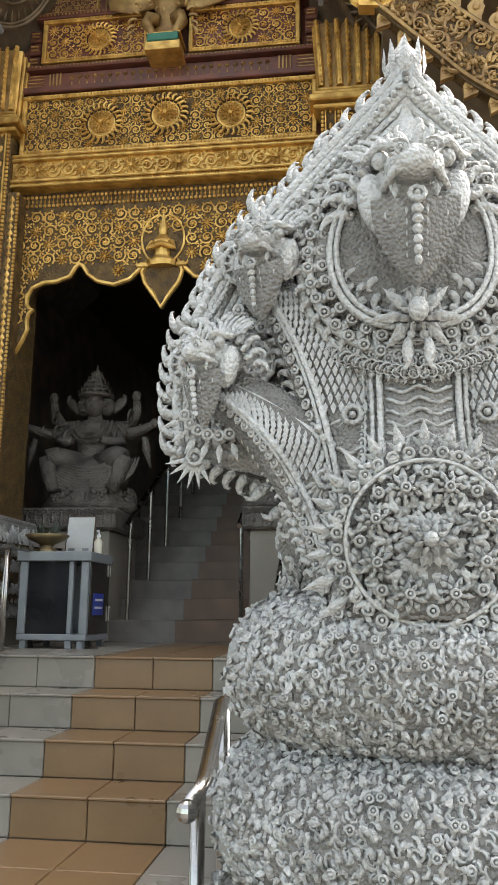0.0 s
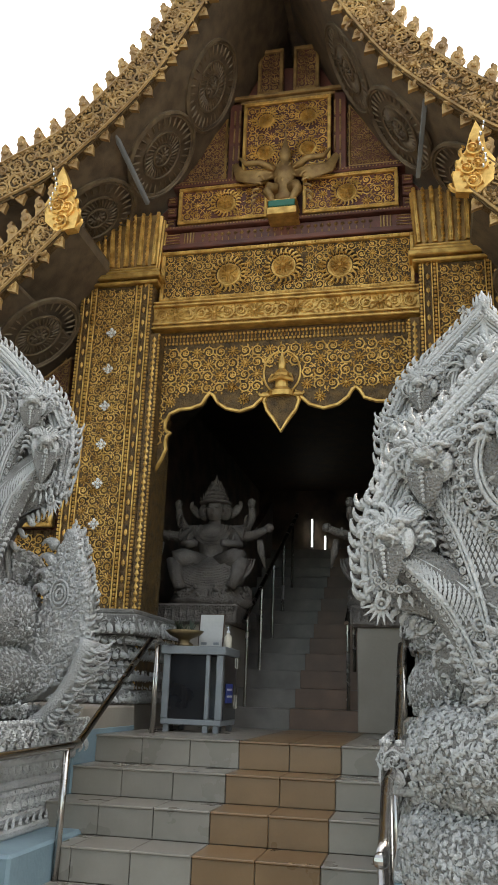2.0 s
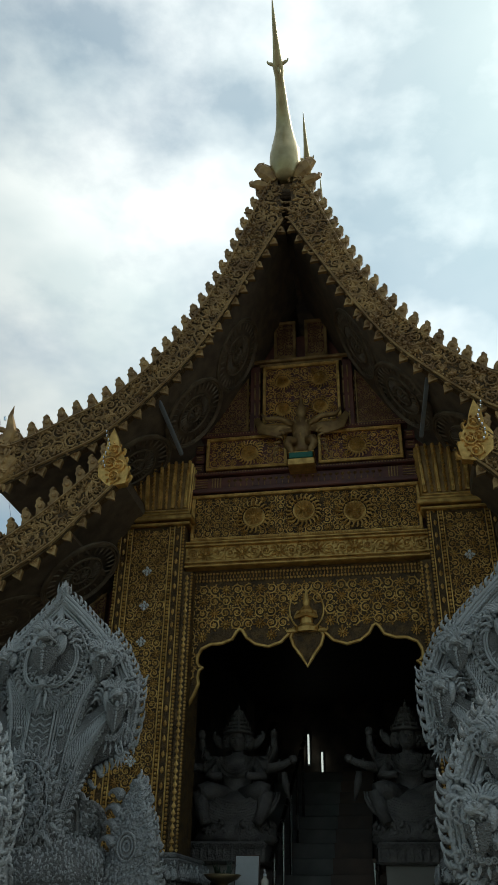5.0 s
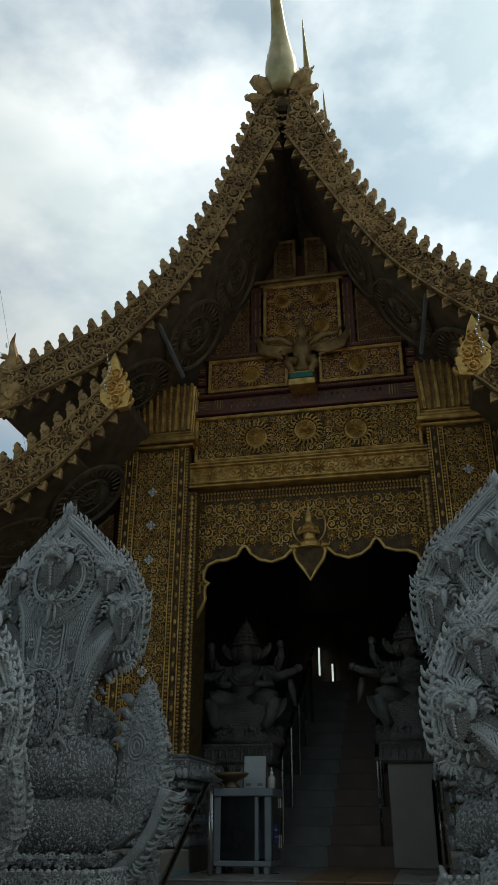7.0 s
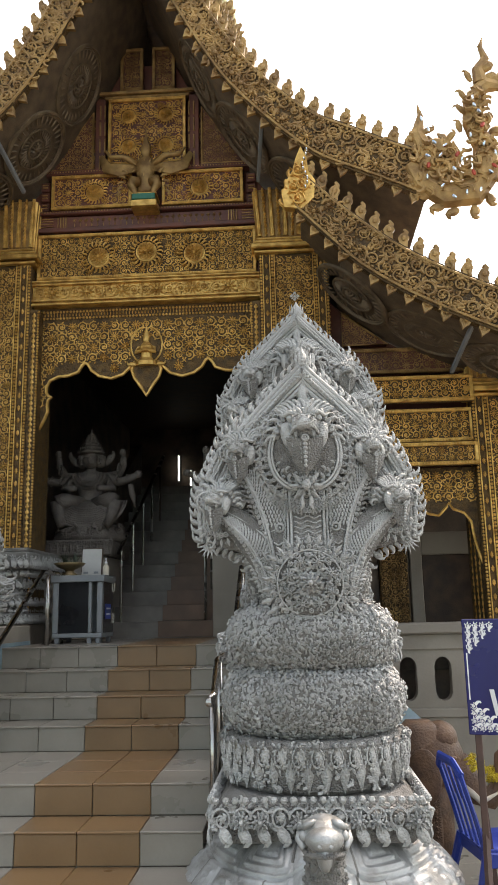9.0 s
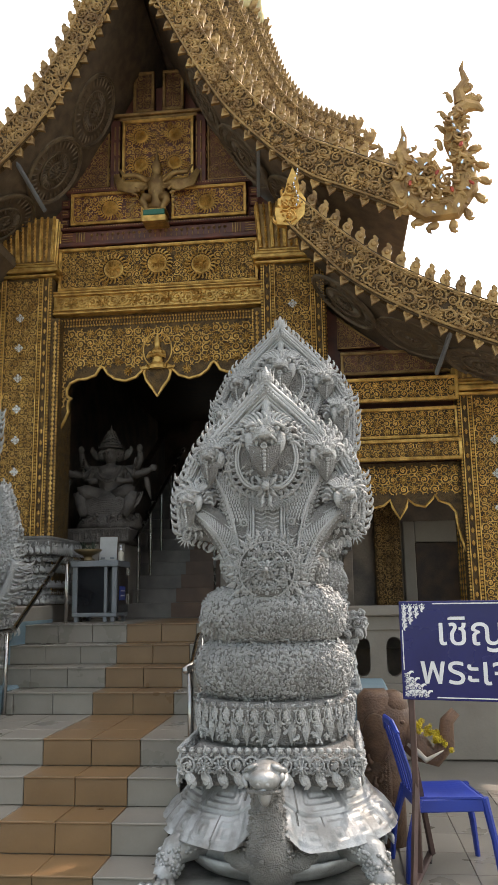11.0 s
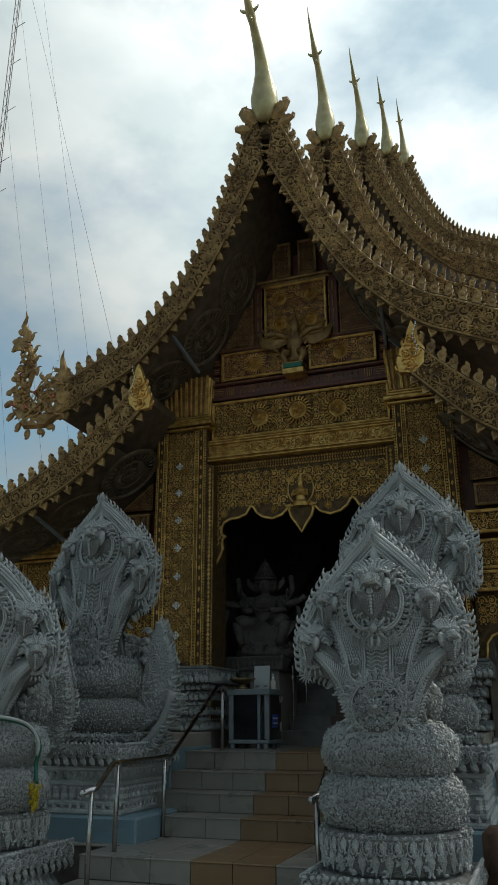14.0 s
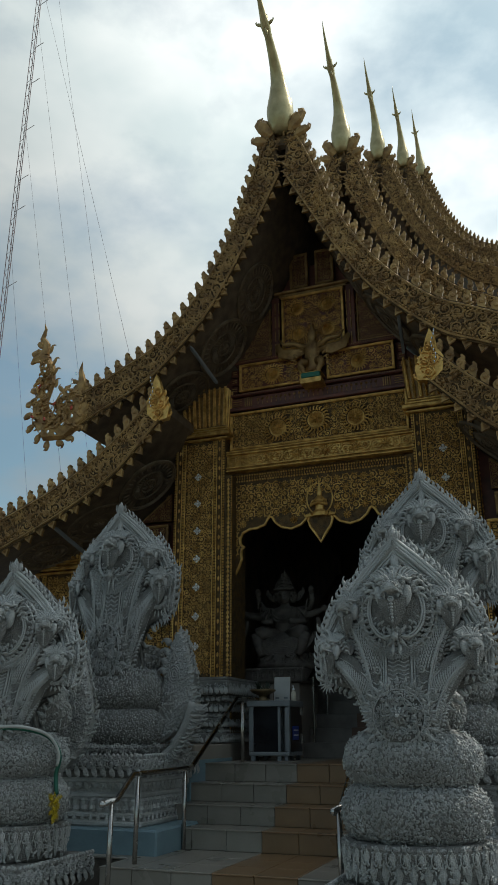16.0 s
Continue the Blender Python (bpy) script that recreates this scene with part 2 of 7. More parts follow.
def box(x0, x1, y0, y1, z0, z1, bevel=0.008):
    """A box with chamfered edges."""
    b = min(bevel, 0.3 * min(abs(x1 - x0), abs(y1 - y0), abs(z1 - z0)))
    v, f = [], []
    c = np.array([(x0 + x1) / 2, (y0 + y1) / 2, (z0 + z1) / 2])
    h = np.array([abs(x1 - x0) / 2, abs(y1 - y0) / 2, abs(z1 - z0) / 2])
    index = {}
    for sx in (-1, 1):
        for sy in (-1, 1):
            for sz in (-1, 1):
                for axis in range(3):
                    p = h - b
                    p[axis] = h[axis]
                    index[(sx, sy, sz, axis)] = len(v)
                    v.append(c + p * (sx, sy, sz))
    for s in (-1, 1):
        f.append([index[(s, a, d, 0)] for a, d in ((-1, -1), (s, -s), (1, 1), (-s, s))])
        f.append([index[(a, s, d, 1)] for a, d in ((-1, -1), (-s, s), (1, 1), (s, -s))])
        f.append([index[(a, d, s, 2)] for a, d in ((-1, -1), (s, -s), (1, 1), (-s, s))])
    for a in (-1, 1):
        for d in (-1, 1):
            f.append([index[(a, d, -1, 0)], index[(a, d, -1, 1)], index[(a, d, 1, 1)], index[(a, d, 1, 0)]][::a * d])
            f.append([index[(a, -1, d, 0)], index[(a, -1, d, 2)], index[(a, 1, d, 2)], index[(a, 1, d, 0)]][::-a * d])
            f.append([index[(-1, a, d, 1)], index[(-1, a, d, 2)], index[(1, a, d, 2)], index[(1, a, d, 1)]][::a * d])
            for e in (-1, 1):
                f.append([index[(a, d, e, 0)], index[(a, d, e, 1)], index[(a, d, e, 2)]][::a * d * e])
    return np.array(v), [tuple(q) for q in f]


def tube(path, radii, sides=8, flat=1.0, closed=False):
    """A round bar along a path, of changing thickness."""
    path = np.asarray(path, dtype=float)
    n = len(path)
    radii = np.full(n, radii) if np.isscalar(radii) else np.asarray(radii, dtype=float)
    tan = np.gradient(path, axis=0)
    if closed:
        tan = np.roll(path, -1, 0) - np.roll(path, 1, 0)
    tan /= np.linalg.norm(tan, axis=1)[:, None] + 1e-9
    up = np.array([0.0, 1.0, 0.0]) if abs(tan[0][1]) < 0.8 else np.array([1.0, 0.0, 0.0])
    v, f = [], []
    for i in range(n):
        side = np.cross(tan[i], up)
        side /= np.linalg.norm(side) + 1e-9
        up = np.cross(side, tan[i])
        for k in range(sides):
            a = 2 * math.pi * k / sides
            v.append(path[i] + radii[i] * (math.cos(a) * side + flat * math.sin(a) * up))
    for i in range(n if closed else n - 1):
        j = (i + 1) % n
        for k in range(sides):
            q = (k + 1) % sides
            f.append((i * sides + k, i * sides + q, j * sides + q, j * sides + k))
    if not closed:
        f.append(tuple(range(sides))[::-1])
        f.append(tuple((n - 1) * sides + k for k in range(sides)))
    return np.array(v), f


def lathe(profile, sides=24, sx=1.0, sy=1.0, square=0.0):
    """A turned form from (radius, height) pairs; square > 0 pulls it towards a square plan."""
    v, f = [], []
    for r, z in profile:
        for k in range(sides):
            a = 2 * math.pi * (k + 0.5) / sides
            c, s = math.cos(a), math.sin(a)
            q = 1 / max(abs(c), abs(s)) if square else 1
            q = 1 + (q - 1) * square
            v.append((r * c * q * sx, r * s * q * sy, z))
    for i in range(len(profile) - 1):
        for k in range(sides):
            q = (k + 1) % sides
            f.append((i * sides + k, i * sides + q, (i + 1) * sides + q, (i + 1) * sides + k))
    f.append(tuple(range(sides))[::-1])
    f.append(tuple((len(profile) - 1) * sides + k for k in range(sides)))
    return np.array(v), f


def blob(rx, ry, rz, sides=8, rings=5):
    v, f = [(0, 0, -rz)], []
    for i in range(1, rings):
        a = math.pi * i / rings
        for k in range(sides):
            b = 2 * math.pi * k / sides
            v.append((rx * math.sin(a) * math.cos(b), ry * math.sin(a) * math.sin(b), -rz * math.cos(a)))
    v.append((0, 0, rz))
    for k in range(sides):
        q = (k + 1) % sides
        f.append((0, 1 + q, 1 + k))
        for i in range(rings - 2):
            f.append((1 + i * sides + k, 1 + i * sides + q, 1 + (i + 1) * sides + q, 1 + (i + 1) * sides + k))
        f.append((len(v) - 1, 1 + (rings - 2) * sides + k, 1 + (rings - 2) * sides + q))
    return np.array(v, dtype=float), f


def slab(outline, y0, y1, inset=0.0):
    """A board cut to an outline of (x, z), from y0 (front) to y1."""
    n = len(outline)
    area = sum(outline[i][0] * outline[(i + 1) % n][1] - outline[(i + 1) % n][0] * outline[i][1] for i in range(n))
    if area < 0:
        outline = outline[::-1]
    v = [(x, y0, z) for x, z in outline] + [(x, y1, z) for x, z in outline]
    f = [tuple(range(n)), tuple(range(2 * n - 1, n - 1, -1))]
    for i in range(n):
        j = (i + 1) % n
        f.append((i, n + i, n + j, j))
    return np.array(v), f


def flame(curl=1.0, sides=6, rings=7, width=0.22, flat=0.5):
    """A curled flame leaf one unit long, growing up z and curling towards +x; its front is -y."""
    path, rad = [], []
    for i in range(rings):
        t = i / (rings - 1)
        a = 1.9 * curl * t * t
        path.append((0.38 * curl * math.sin(2.6 * t) * t + 0.12 * math.sin(a * 2), -0.10 * math.sin(3 * t), t * (1 - 0.18 * curl * t)))
        rad.append(width * (0.55 + 0.9 * math.sin(min(1.0, t * 1.5) * math.pi * 0.6)) * (1 - t) ** 0.7 + 0.01)
    return tube(path, rad, sides, flat)


def petal(length=1.0, width=0.5, thick=0.15):
    """A pointed petal along +z, ridged towards -y."""
    v = [(0, 0, 0), (-width * 0.5, 0, 0.4 * length), (0, -thick, 0.35 * length), (width * 0.5, 0, 0.4 * length), (-width * 0.28, 0, 0.72 * length), (0, -thick * 0.7, 0.7 * length), (width * 0.28, 0, 0.72 * length), (0, -thick * 0.3, length)]
    f = [(0, 2, 1), (0, 3, 2), (1, 2, 5, 4), (2, 3, 6, 5), (4, 5, 7), (5, 6, 7)]
    return np.array(v, dtype=float), f


def scroll(turns=1.35, rings=16, sides=5):
    """A carved tendril: a spiral with leaves and a flower boss, radius about 1 in the xz plane, proud towards -y."""
    s = Soup()
    path, rad = [], []
    for i in range(rings):
        t = i / (rings - 1)
        a = 2 * math.pi * turns * t
        r = 0.92 * (1 - t) + 0.26 * t
        path.append((r * math.cos(a), -0.10 - 0.12 * t, r * math.sin(a)))
        rad.append(0.13 - 0.05 * t)
    s.add(tube(path, rad, sides))
    s.add(blob(0.2, 0.2, 0.2, 6, 4), pose(0, -0.16, 0))
    for k in range(5):
        a = 72 * k
        s.add(petal(0.34, 0.26, 0.16), pose(0.12 * math.cos(radians(a)), -0.14, 0.12 * math.sin(radians(a)), 0, 90 - a, 0))
    for k in range(6):
        a = 60 * k + 15
        s.add(petal(0.55, 0.34, 0.2), pose(0.72 * math.cos(radians(a)), -0.05, 0.72 * math.sin(radians(a)), 0, 45 - a, 0))
    return s.arrays()


def rosette(petals=10, boss=0.3):
    """A round flower of radius 1 in the xz plane, proud towards -y."""
    s = Soup()
    for ring, (r0, ln, y, n) in enumerate(((0.45, 0.6, 0.0, petals), (0.2, 0.5, -0.12, petals - 2))):
        for k in range(n):
            a = 360 * (k + 0.5 * ring) / n
            s.add(petal(ln, 5.2 * r0 / n + 0.12, 0.2), pose(r0 * math.cos(radians(a)), y, r0 * math.sin(radians(a)), 0, 90 - a, 0))
    s.add(blob(boss, 0.3, boss, 8, 4), pose(0, -0.15, 0))
    return s.arrays()


SCROLL, ROSETTE, FLAME, FLAME_WIDE, PETAL, BEAD = scroll(), rosette(), flame(), flame(1.2, 6, 7, 0.3, 0.5), petal(), blob(1, 1, 1, 6, 4)


def sized(x, y, z, sx, sy, sz, rx=0, ry=0, rz=0):
    return pose(x, y, z, rx, ry, rz) @ Matrix.Diagonal((sx, sy, sz, 1))


def carve(s, x0, x1, z0, z1, y, size, inside=None, seed=1, depth=0.35):
    """Fills a panel with tendrils and flowers in staggered rows."""
    rnd = random.Random(seed)
    nx, nz = max(1, round((x1 - x0) / (size * 1.75))), max(1, round((z1 - z0) / (size * 1.75)))
    dx, dz = (x1 - x0) / nx, (z1 - z0) / nz
    for j in range(nz):
        for i in range(nx):
            x, z = x0 + dx * (i + 0.5), z0 + dz * (j + 0.5)
            if inside and not inside(x, z):
                continue
            r = min(dx, dz) * 0.53
            if (i + j) % 3 == 2:
                s.add(ROSETTE, sized(x, y, z, r * 0.9, r * depth * 2, r * 0.9, 0, rnd.uniform(0, 360), 0))
            else:
                flip = 1 if (i + j) % 2 else -1
                s.add(SCROLL, sized(x, y, z, r * flip, r * depth * 2, r, 0, rnd.uniform(0, 360), 0))
            if i < nx - 1 and j < nz - 1 and (not inside or inside(x + dx / 2, z + dz / 2)):
                for k in range(4):
                    s.add(PETAL, sized(x + dx / 2, y, z + dz / 2, r * 0.5, r * depth, r * 0.55, 0, 90 * k + 45, 0))


def beads(s, p, q, r, step=None):
    """A row of beads from p to q."""
    p, q = np.array(p, float), np.array(q, float)
    n = max(2, int(np.linalg.norm(q - p) / (step or 2.3 * r)))
    for i in range(n):
        c = p + (q - p) * (i + 0.5) / n
        s.add(BEAD, sized(*c, r, r, r))


def thing(name, label, category, group="", kind="", at=(0, 0, 0)):
    ob = new(name)
    ob.empty_display_size = 0.1
    ob.location = at
    return tagged(ob, label, category, group, kind)


def part(name, soup, mat, parent=None, label="", smooth=False, m=None):
    """One mesh object, under a thing or a part; its geometry is given in the parent's space."""
    ob = new(name, soup if isinstance(soup, bpy.types.Mesh) else soup.mesh(name, smooth))
    if not ob.data.materials:
        ob.data.materials.append(mat)
    ob.parent = parent
    if m is not None:
        ob.matrix_basis = m
    return tagged(ob, label)


def solid(name, soup, mat, label, category, kind="", group="", smooth=False):
    ob = part(name, soup, mat, None, "", smooth)
    return tagged(ob, label, category, group, kind)


def one(*pieces):
    s = Soup()
    for p in pieces:
        s.add(p)
    return s


CX = -1.36            # the temple's axis
LAND = 0.67           # height of the lower landing
PORCH = 1.32          # height of the porch floor


# ---- ground and stairs ----
ground = solid("ground", one(box(-400, 400, -300, 900, -0.30, -0.012, 0.01)), PAVING, "wide paved temple court", "ground", "structure")

# flights: nose y and top height of each step
LOWER = [(1.27, 0.17), (1.60, 0.34), (1.93, 0.505), (2.24, LAND)]
UPPER = [(3.28, 0.835), (3.61, 0.995), (3.94, 1.155), (4.27, PORCH)]
STRIP0, STRIP1, TILE = -1.39, -0.75, 0.32
flight = Soup()
edges = LOWER + UPPER
for i, (y, z) in enumerate(edges):
    x0, x1 = (CX - 0.90, CX + 0.90) if i < 4 else (CX - 0.99, CX + 0.99)
    flight.add(box(x0, x1, y + 0.012, edges[i + 1][0] + 0.03 if i < 7 else 4.31, -0.1 if i < 4 else LAND - 0.1, z - 0.014, 0.004))
stairs = solid("stairs", flight, GROUT, "tiled entrance stairs with an orange central strip", "stairs", "structure")

# ---- temple front ----
COL_IN, COL_OUT, COL_Y = 1.17, 1.86, 5.12      # faces of the two tall columns, from the axis
FACE = 5.12


def half_curve(points, n):
    """Smooth (dx, z) curve through the points."""
    p = np.array(points, float)
    t = np.linspace(0, len(p) - 1, n)
    out = []
    for u in t:
        i = min(int(u), len(p) - 2)
        w = u - i
        a, b = p[i], p[i + 1]
        ta = (p[i + 1] - p[i - 1]) / 2 if i else p[1] - p[0]
        tb = (p[i + 2] - p[i]) / 2 if i + 2 < len(p) else p[-1] - p[-2]
        out.append(((2 * w ** 3 - 3 * w ** 2 + 1) * a + (w ** 3 - 2 * w ** 2 + w) * ta + (-2 * w ** 3 + 3 * w ** 2) * b + (w ** 3 - w ** 2) * tb))
    return np.array(out)


UPPER_TOP = half_curve([(0.10, 8.82), (0.32, 8.30), (0.68, 7.32), (1.12, 6.56), (1.64, 6.02), (2.05, 5.80), (2.42, 5.62), (2.72, 5.50)], 44)
UPPER_LOW = half_curve([(0.03, 8.02), (0.36, 7.36), (0.66, 6.78), (0.95, 6.30), (1.28, 5.92), (1.72, 5.52), (2.10, 5.33), (2.42, 5.18), (2.68, 5.05)], 44)
LOWER_TOP = half_curve([(1.60, 5.38), (2.00, 4.98), (2.42, 4.64), (2.90, 4.36), (3.45, 4.12), (4.10, 3.88), (4.80, 3.68)], 36)
LOWER_LOW = half_curve([(1.52, 5.02), (1.84, 4.68), (2.10, 4.42), (2.55, 4.12), (3.20, 3.80), (3.95, 3.50), (4.75, 3.28)], 36)


def sheet(curve, side, y0, y1, thick, drop=0.0):
    """A roof sheet: a curve of (dx, z) drawn back from y0 to y1."""
    v, f = [], []
    for dx, z in curve:
        for y, dz in ((y0, 0), (y1, 0), (y1, -thick), (y0, -thick)):
            v.append((side * dx, y, z + dz - drop))
    for i in range(len(curve) - 1):
        for k in range(4):
            q = (k + 1) % 4
            f.append((4 * i + k, 4 * i + q, 4 * i + 4 + q, 4 * i + 4 + k))
    f += [(0, 1, 2, 3), tuple(4 * (len(curve) - 1) + k for k in (3, 2, 1, 0))]
    return np.array(v), f


def along(curve, step):
    """Places at even steps along a curve: x, z and the slope's angle."""
    seg = np.linalg.norm(np.diff(curve, axis=0), axis=1)
    total = np.concatenate([[0], np.cumsum(seg)])
    out = []
    for d in np.arange(step * 0.6, total[-1], step):
        x, z = np.interp(d, total, curve[:, 0]), np.interp(d, total, curve[:, 1])
        i = min(np.searchsorted(total, d), len(curve) - 1)
        e = curve[i] - curve[i - 1]
        out.append((x, z, math.degrees(math.atan2(e[1], e[0]))))
    return out


CURL2 = tube([(0, 0, 0), (-0.10, 0, 0.22), (-0.10, 0, 0.48), (0.04, 0, 0.74), (0.26, 0, 0.86), (0.45, 0, 0.76)], [0.17, 0.25, 0.24, 0.19, 0.14, 0.05], 5, 0.8)


def crest_leaf():
    """The small hooked leaf that stands in a row on a gable board."""
    s = Soup()
    s.add(slab([(-0.036, -0.03), (0.036, -0.03), (0.034, 0.03), (0.046, 0.055), (0.034, 0.075), (0.040, 0.10), (0.012, 0.128), (-0.004, 0.118), (0.008, 0.098), (-0.022, 0.082), (-0.040, 0.05), (-0.030, 0.02)], -0.020, 0.020))
    s.add(BEAD, sized(0.004, -0.022, 0.05, 0.022, 0.012, 0.024))
    return s


CREST = crest_leaf().mesh("crest_leaf")
CREST.materials.append(GOLD_DARK)
DROP = Soup().add(slab([(-0.05, 0.03), (0.05, 0.03), (0.045, -0.02), (0.018, -0.055), (0.0, -0.085), (-0.018, -0.055), (-0.045, -0.02)], -0.018, 0.018)).add(ROSETTE, sized(0, -0.018, -0.01, 0.034, 0.03, 0.034)).mesh("pendant")
DROP.materials.append(GOLD_DARK)


def gable_board(parent, top, low, side, y, seed, crest_step=0.155):
    """A curved gable board with carving, a row of crest leaves above and pendants below."""
    outline = [(side * x, z) for x, z in top] + [(side * x, z) for x, z in low[::-1]]
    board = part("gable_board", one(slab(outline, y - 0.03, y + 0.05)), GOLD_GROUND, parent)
    s = Soup()
    rnd = random.Random(seed)
    mid = (top + low) / 2
    for row, place in enumerate((0.30, 0.70)):
        line = top * place + low * (1 - place)
        for k, (x, z, a) in enumerate(along(line, 0.135)):
            i = int(np.argmin(abs(line[:, 0] - x) + abs(line[:, 1] - z)))
            w = min(0.085, np.linalg.norm(top[i] - low[i]) * 0.19)
            flip = 1 if (k + row) % 2 else -1
            s.add(SCROLL if rnd.random() < 0.8 else ROSETTE, sized(side * x, y - 0.032, z, w * flip, 0.06, w, 0, -side * a + rnd.uniform(0, 360), 0))
            for q in range(5):
                s.add(CURL2, sized(side * x + w * rnd.uniform(-1.2, 1.2), y - 0.034, z + w * rnd.uniform(-1.2, 1.2), 0.06 * flip, 0.07, 0.075, 0, rnd.uniform(0, 360), 0))
    for curve, off in ((top, -0.035), (low, 0.035)):
        pts = [(side * x, y - 0.04, z + off) for x, z in curve]
        s.add(tube(pts, 0.014, 5))
        for x, z, a in along(curve, 0.045):
            s.add(BEAD, sized(side * x, y - 0.045, z + off * 1.9, 0.013, 0.013, 0.013))
    part("carving", s, GOLD_DARK, board)
    for x, z, a in along(top, crest_step):
        part("crest_leaf", CREST, GOLD_DARK, board, m=sized(side * x, y, z + 0.008, side * 1.15, 1.3, 1.15, 0, -side * (a + 8) * 0.2, 0))
    for x, z, a in along(low, 0.17):
        part("pendant", DROP, GOLD_DARK, board, m=sized(side * x, y, z, side, 1, 1, 0, -side * a * 0.8, 0))
    return board


def roof_sheets(parent, top, side, y0, y1):
    part("roof_sheet", one(sheet(top, side, y0 + 0.05, y1, 0.10, 0.05)), SOFFIT, parent)
    s = Soup()
    rows = along(top, 0.16)
    for j, (x, z, a) in enumerate(rows):
        for i in range(int((y1 - y0) / 0.2)):
            y = y0 + 0.12 + 0.2 * i + (0.1 if j % 2 else 0)
            s.add(box(-0.085, 0.085, -0.095, 0.095, -0.008, 0.010, 0.004), pose(side * x, y, z - 0.02, 0, -side * (a + 7), 0))
    tiles = part("roof_tiles", s, ROOF_TILE, parent)
    tagged(tiles, "brown glazed roof tiles in rows", kind="stuff")


def finial_tail(s, side=1):
    """The openwork serpent at a gable's lower end, flat and upturned; grows outwards from the origin."""
    def bar(pts, rad, flat=0.6):
        s.add(tube([(side * x, 0, z) for x, z in pts], rad, 8, flat))
    bar([(-0.05, 0.10), (0.05, -0.10), (0.25, -0.26), (0.50, -0.24), (0.66, -0.02), (0.66, 0.25), (0.55, 0.50), (0.56, 0.72), (0.66, 0.88)], [0.10, 0.13, 0.14, 0.15, 0.14, 0.12, 0.09, 0.08, 0.07])
    bar([(0.62, 0.84), (0.72, 0.92), (0.84, 0.90), (0.90, 0.84)], [0.08, 0.09, 0.06, 0.02])
    bar([(0.68, 0.95), (0.66, 1.10), (0.74, 1.22), (0.70, 1.36), (0.73, 1.46)], [0.08, 0.06, 0.045, 0.025, 0.004])
    bar([(0.04, -0.05), (0.10, 0.20), (0.02, 0.42), (0.06, 0.62), (0.04, 0.74)], [0.13, 0.11, 0.07, 0.03, 0.004])
    bar([(0.12, 0.0), (0.28, 0.02), (0.38, 0.16), (0.36, 0.32)], [0.10, 0.10, 0.08, 0.01])
    rnd = random.Random(5)
    for x, z, r in ((0.10, -0.05, 0.13), (0.30, -0.10, 0.14), (0.48, 0.05, 0.15), (0.62, -0.12, 0.12), (0.66, 0.14, 0.11), (0.10, 0.20, 0.09), (0.58, 0.42, 0.08), (0.30, 0.16, 0.09), (0.44, -0.24, 0.10)):
        s.add(SCROLL, sized(side * x, -0.04, z, side * r, 0.10, r, 0, rnd.uniform(0, 360), 0))
    edge = [(0.0, -0.10), (0.10, -0.26), (0.22, -0.38), (0.36, -0.42), (0.52, -0.40), (0.66, -0.28), (0.78, -0.12), (0.82, 0.06), (0.80, 0.22), (0.74, 0.40), (0.66, 0.54), (0.62, 0.70), (0.74, 1.0), (0.80, 0.98), (0.72, 1.12)]
    for i, (x, z) in enumerate(edge):
        a = math.degrees(math.atan2(x - 0.38, z - 0.05))
        s.add(FLAME_WIDE, sized(side * x * 0.97, 0, z * 0.95, side * 0.16, 0.16, 0.17, 0, side * a * 0.9, 0))
    for q in range(170):
        t = rnd.uniform(0, 1)
        x = np.interp(t, [0, 0.2, 0.45, 0.65, 0.8, 1], [0.04, 0.16, 0.46, 0.64, 0.62, 0.60]) + rnd.uniform(-0.13, 0.13) * (1 - 0.5 * t)
        z = np.interp(t, [0, 0.2, 0.45, 0.65, 0.8, 1], [0.20, -0.10, -0.14, 0.10, 0.40, 0.80]) + rnd.uniform(-0.15, 0.15) * (1 - 0.6 * t)
        s.add(CURL2, sized(side * x, rnd.uniform(-0.09, -0.03), z, side * 0.09, 0.10, 0.10, 0, rnd.uniform(0, 360), 0))
    for x, z, a in ((0.06, 0.40, 40), (0.12, 0.30, 60), (0.18, 0.18, 50), (0.44, 0.40, -40), (0.30, 0.30, 10), (0.62, 0.9, 130), (0.50, 0.60, -70), (0.52, 0.75, -60), (0.58, 0.95, -50)):
        s.add(FLAME, sized(side * x, -0.02, z, side * 0.14, 0.14, 0.18, 0, side * a, 0))


def spire():
    """The gable finial: a bulb, a long neck bent forwards, a winged knob and a needle."""
    s = Soup()
    spine = [(0.0, -0.10), (0.0, 0.05), (-0.01, 0.22), (-0.03, 0.42), (-0.07, 0.60), (-0.16, 0.76), (-0.29, 0.91), (-0.43, 1.03), (-0.53, 1.10), (-0.62, 1.17), (-0.76, 1.31), (-0.90, 1.48), (-1.0, 1.66)]
    rad = [0.10, 0.165, 0.175, 0.135, 0.098, 0.075, 0.060, 0.048, 0.062, 0.046, 0.028, 0.017, 0.003]
    path = half_curve(spine, 40)
    rr = np.interp(np.linspace(0, 12, 40), range(13), rad)
    s.add(tube([(0, y, z) for y, z in path], rr, 14))
    for k in range(12):
        s.add(PETAL, sized(0.15 * math.cos(k * math.pi / 6), 0.15 * math.sin(k * math.pi / 6), 0.20, 0.10, 0.10, 0.20, 0, 0, 90 + 30 * k))
    for sd in (-1, 1):
        s.add(FLAME, sized(sd * 0.03, -0.53, 1.10, sd * 0.10, 0.08, 0.14, 20, sd * 40, 0))
    s.add(FLAME_WIDE, sized(0, -0.52, 1.16, 0.06, 0.1, 0.16, 10, 0, 0))
    s.add(FLAME, sized(0, -0.56, 1.06, 0.06, 0.1, -0.14, 20, 0, 0))
    return s


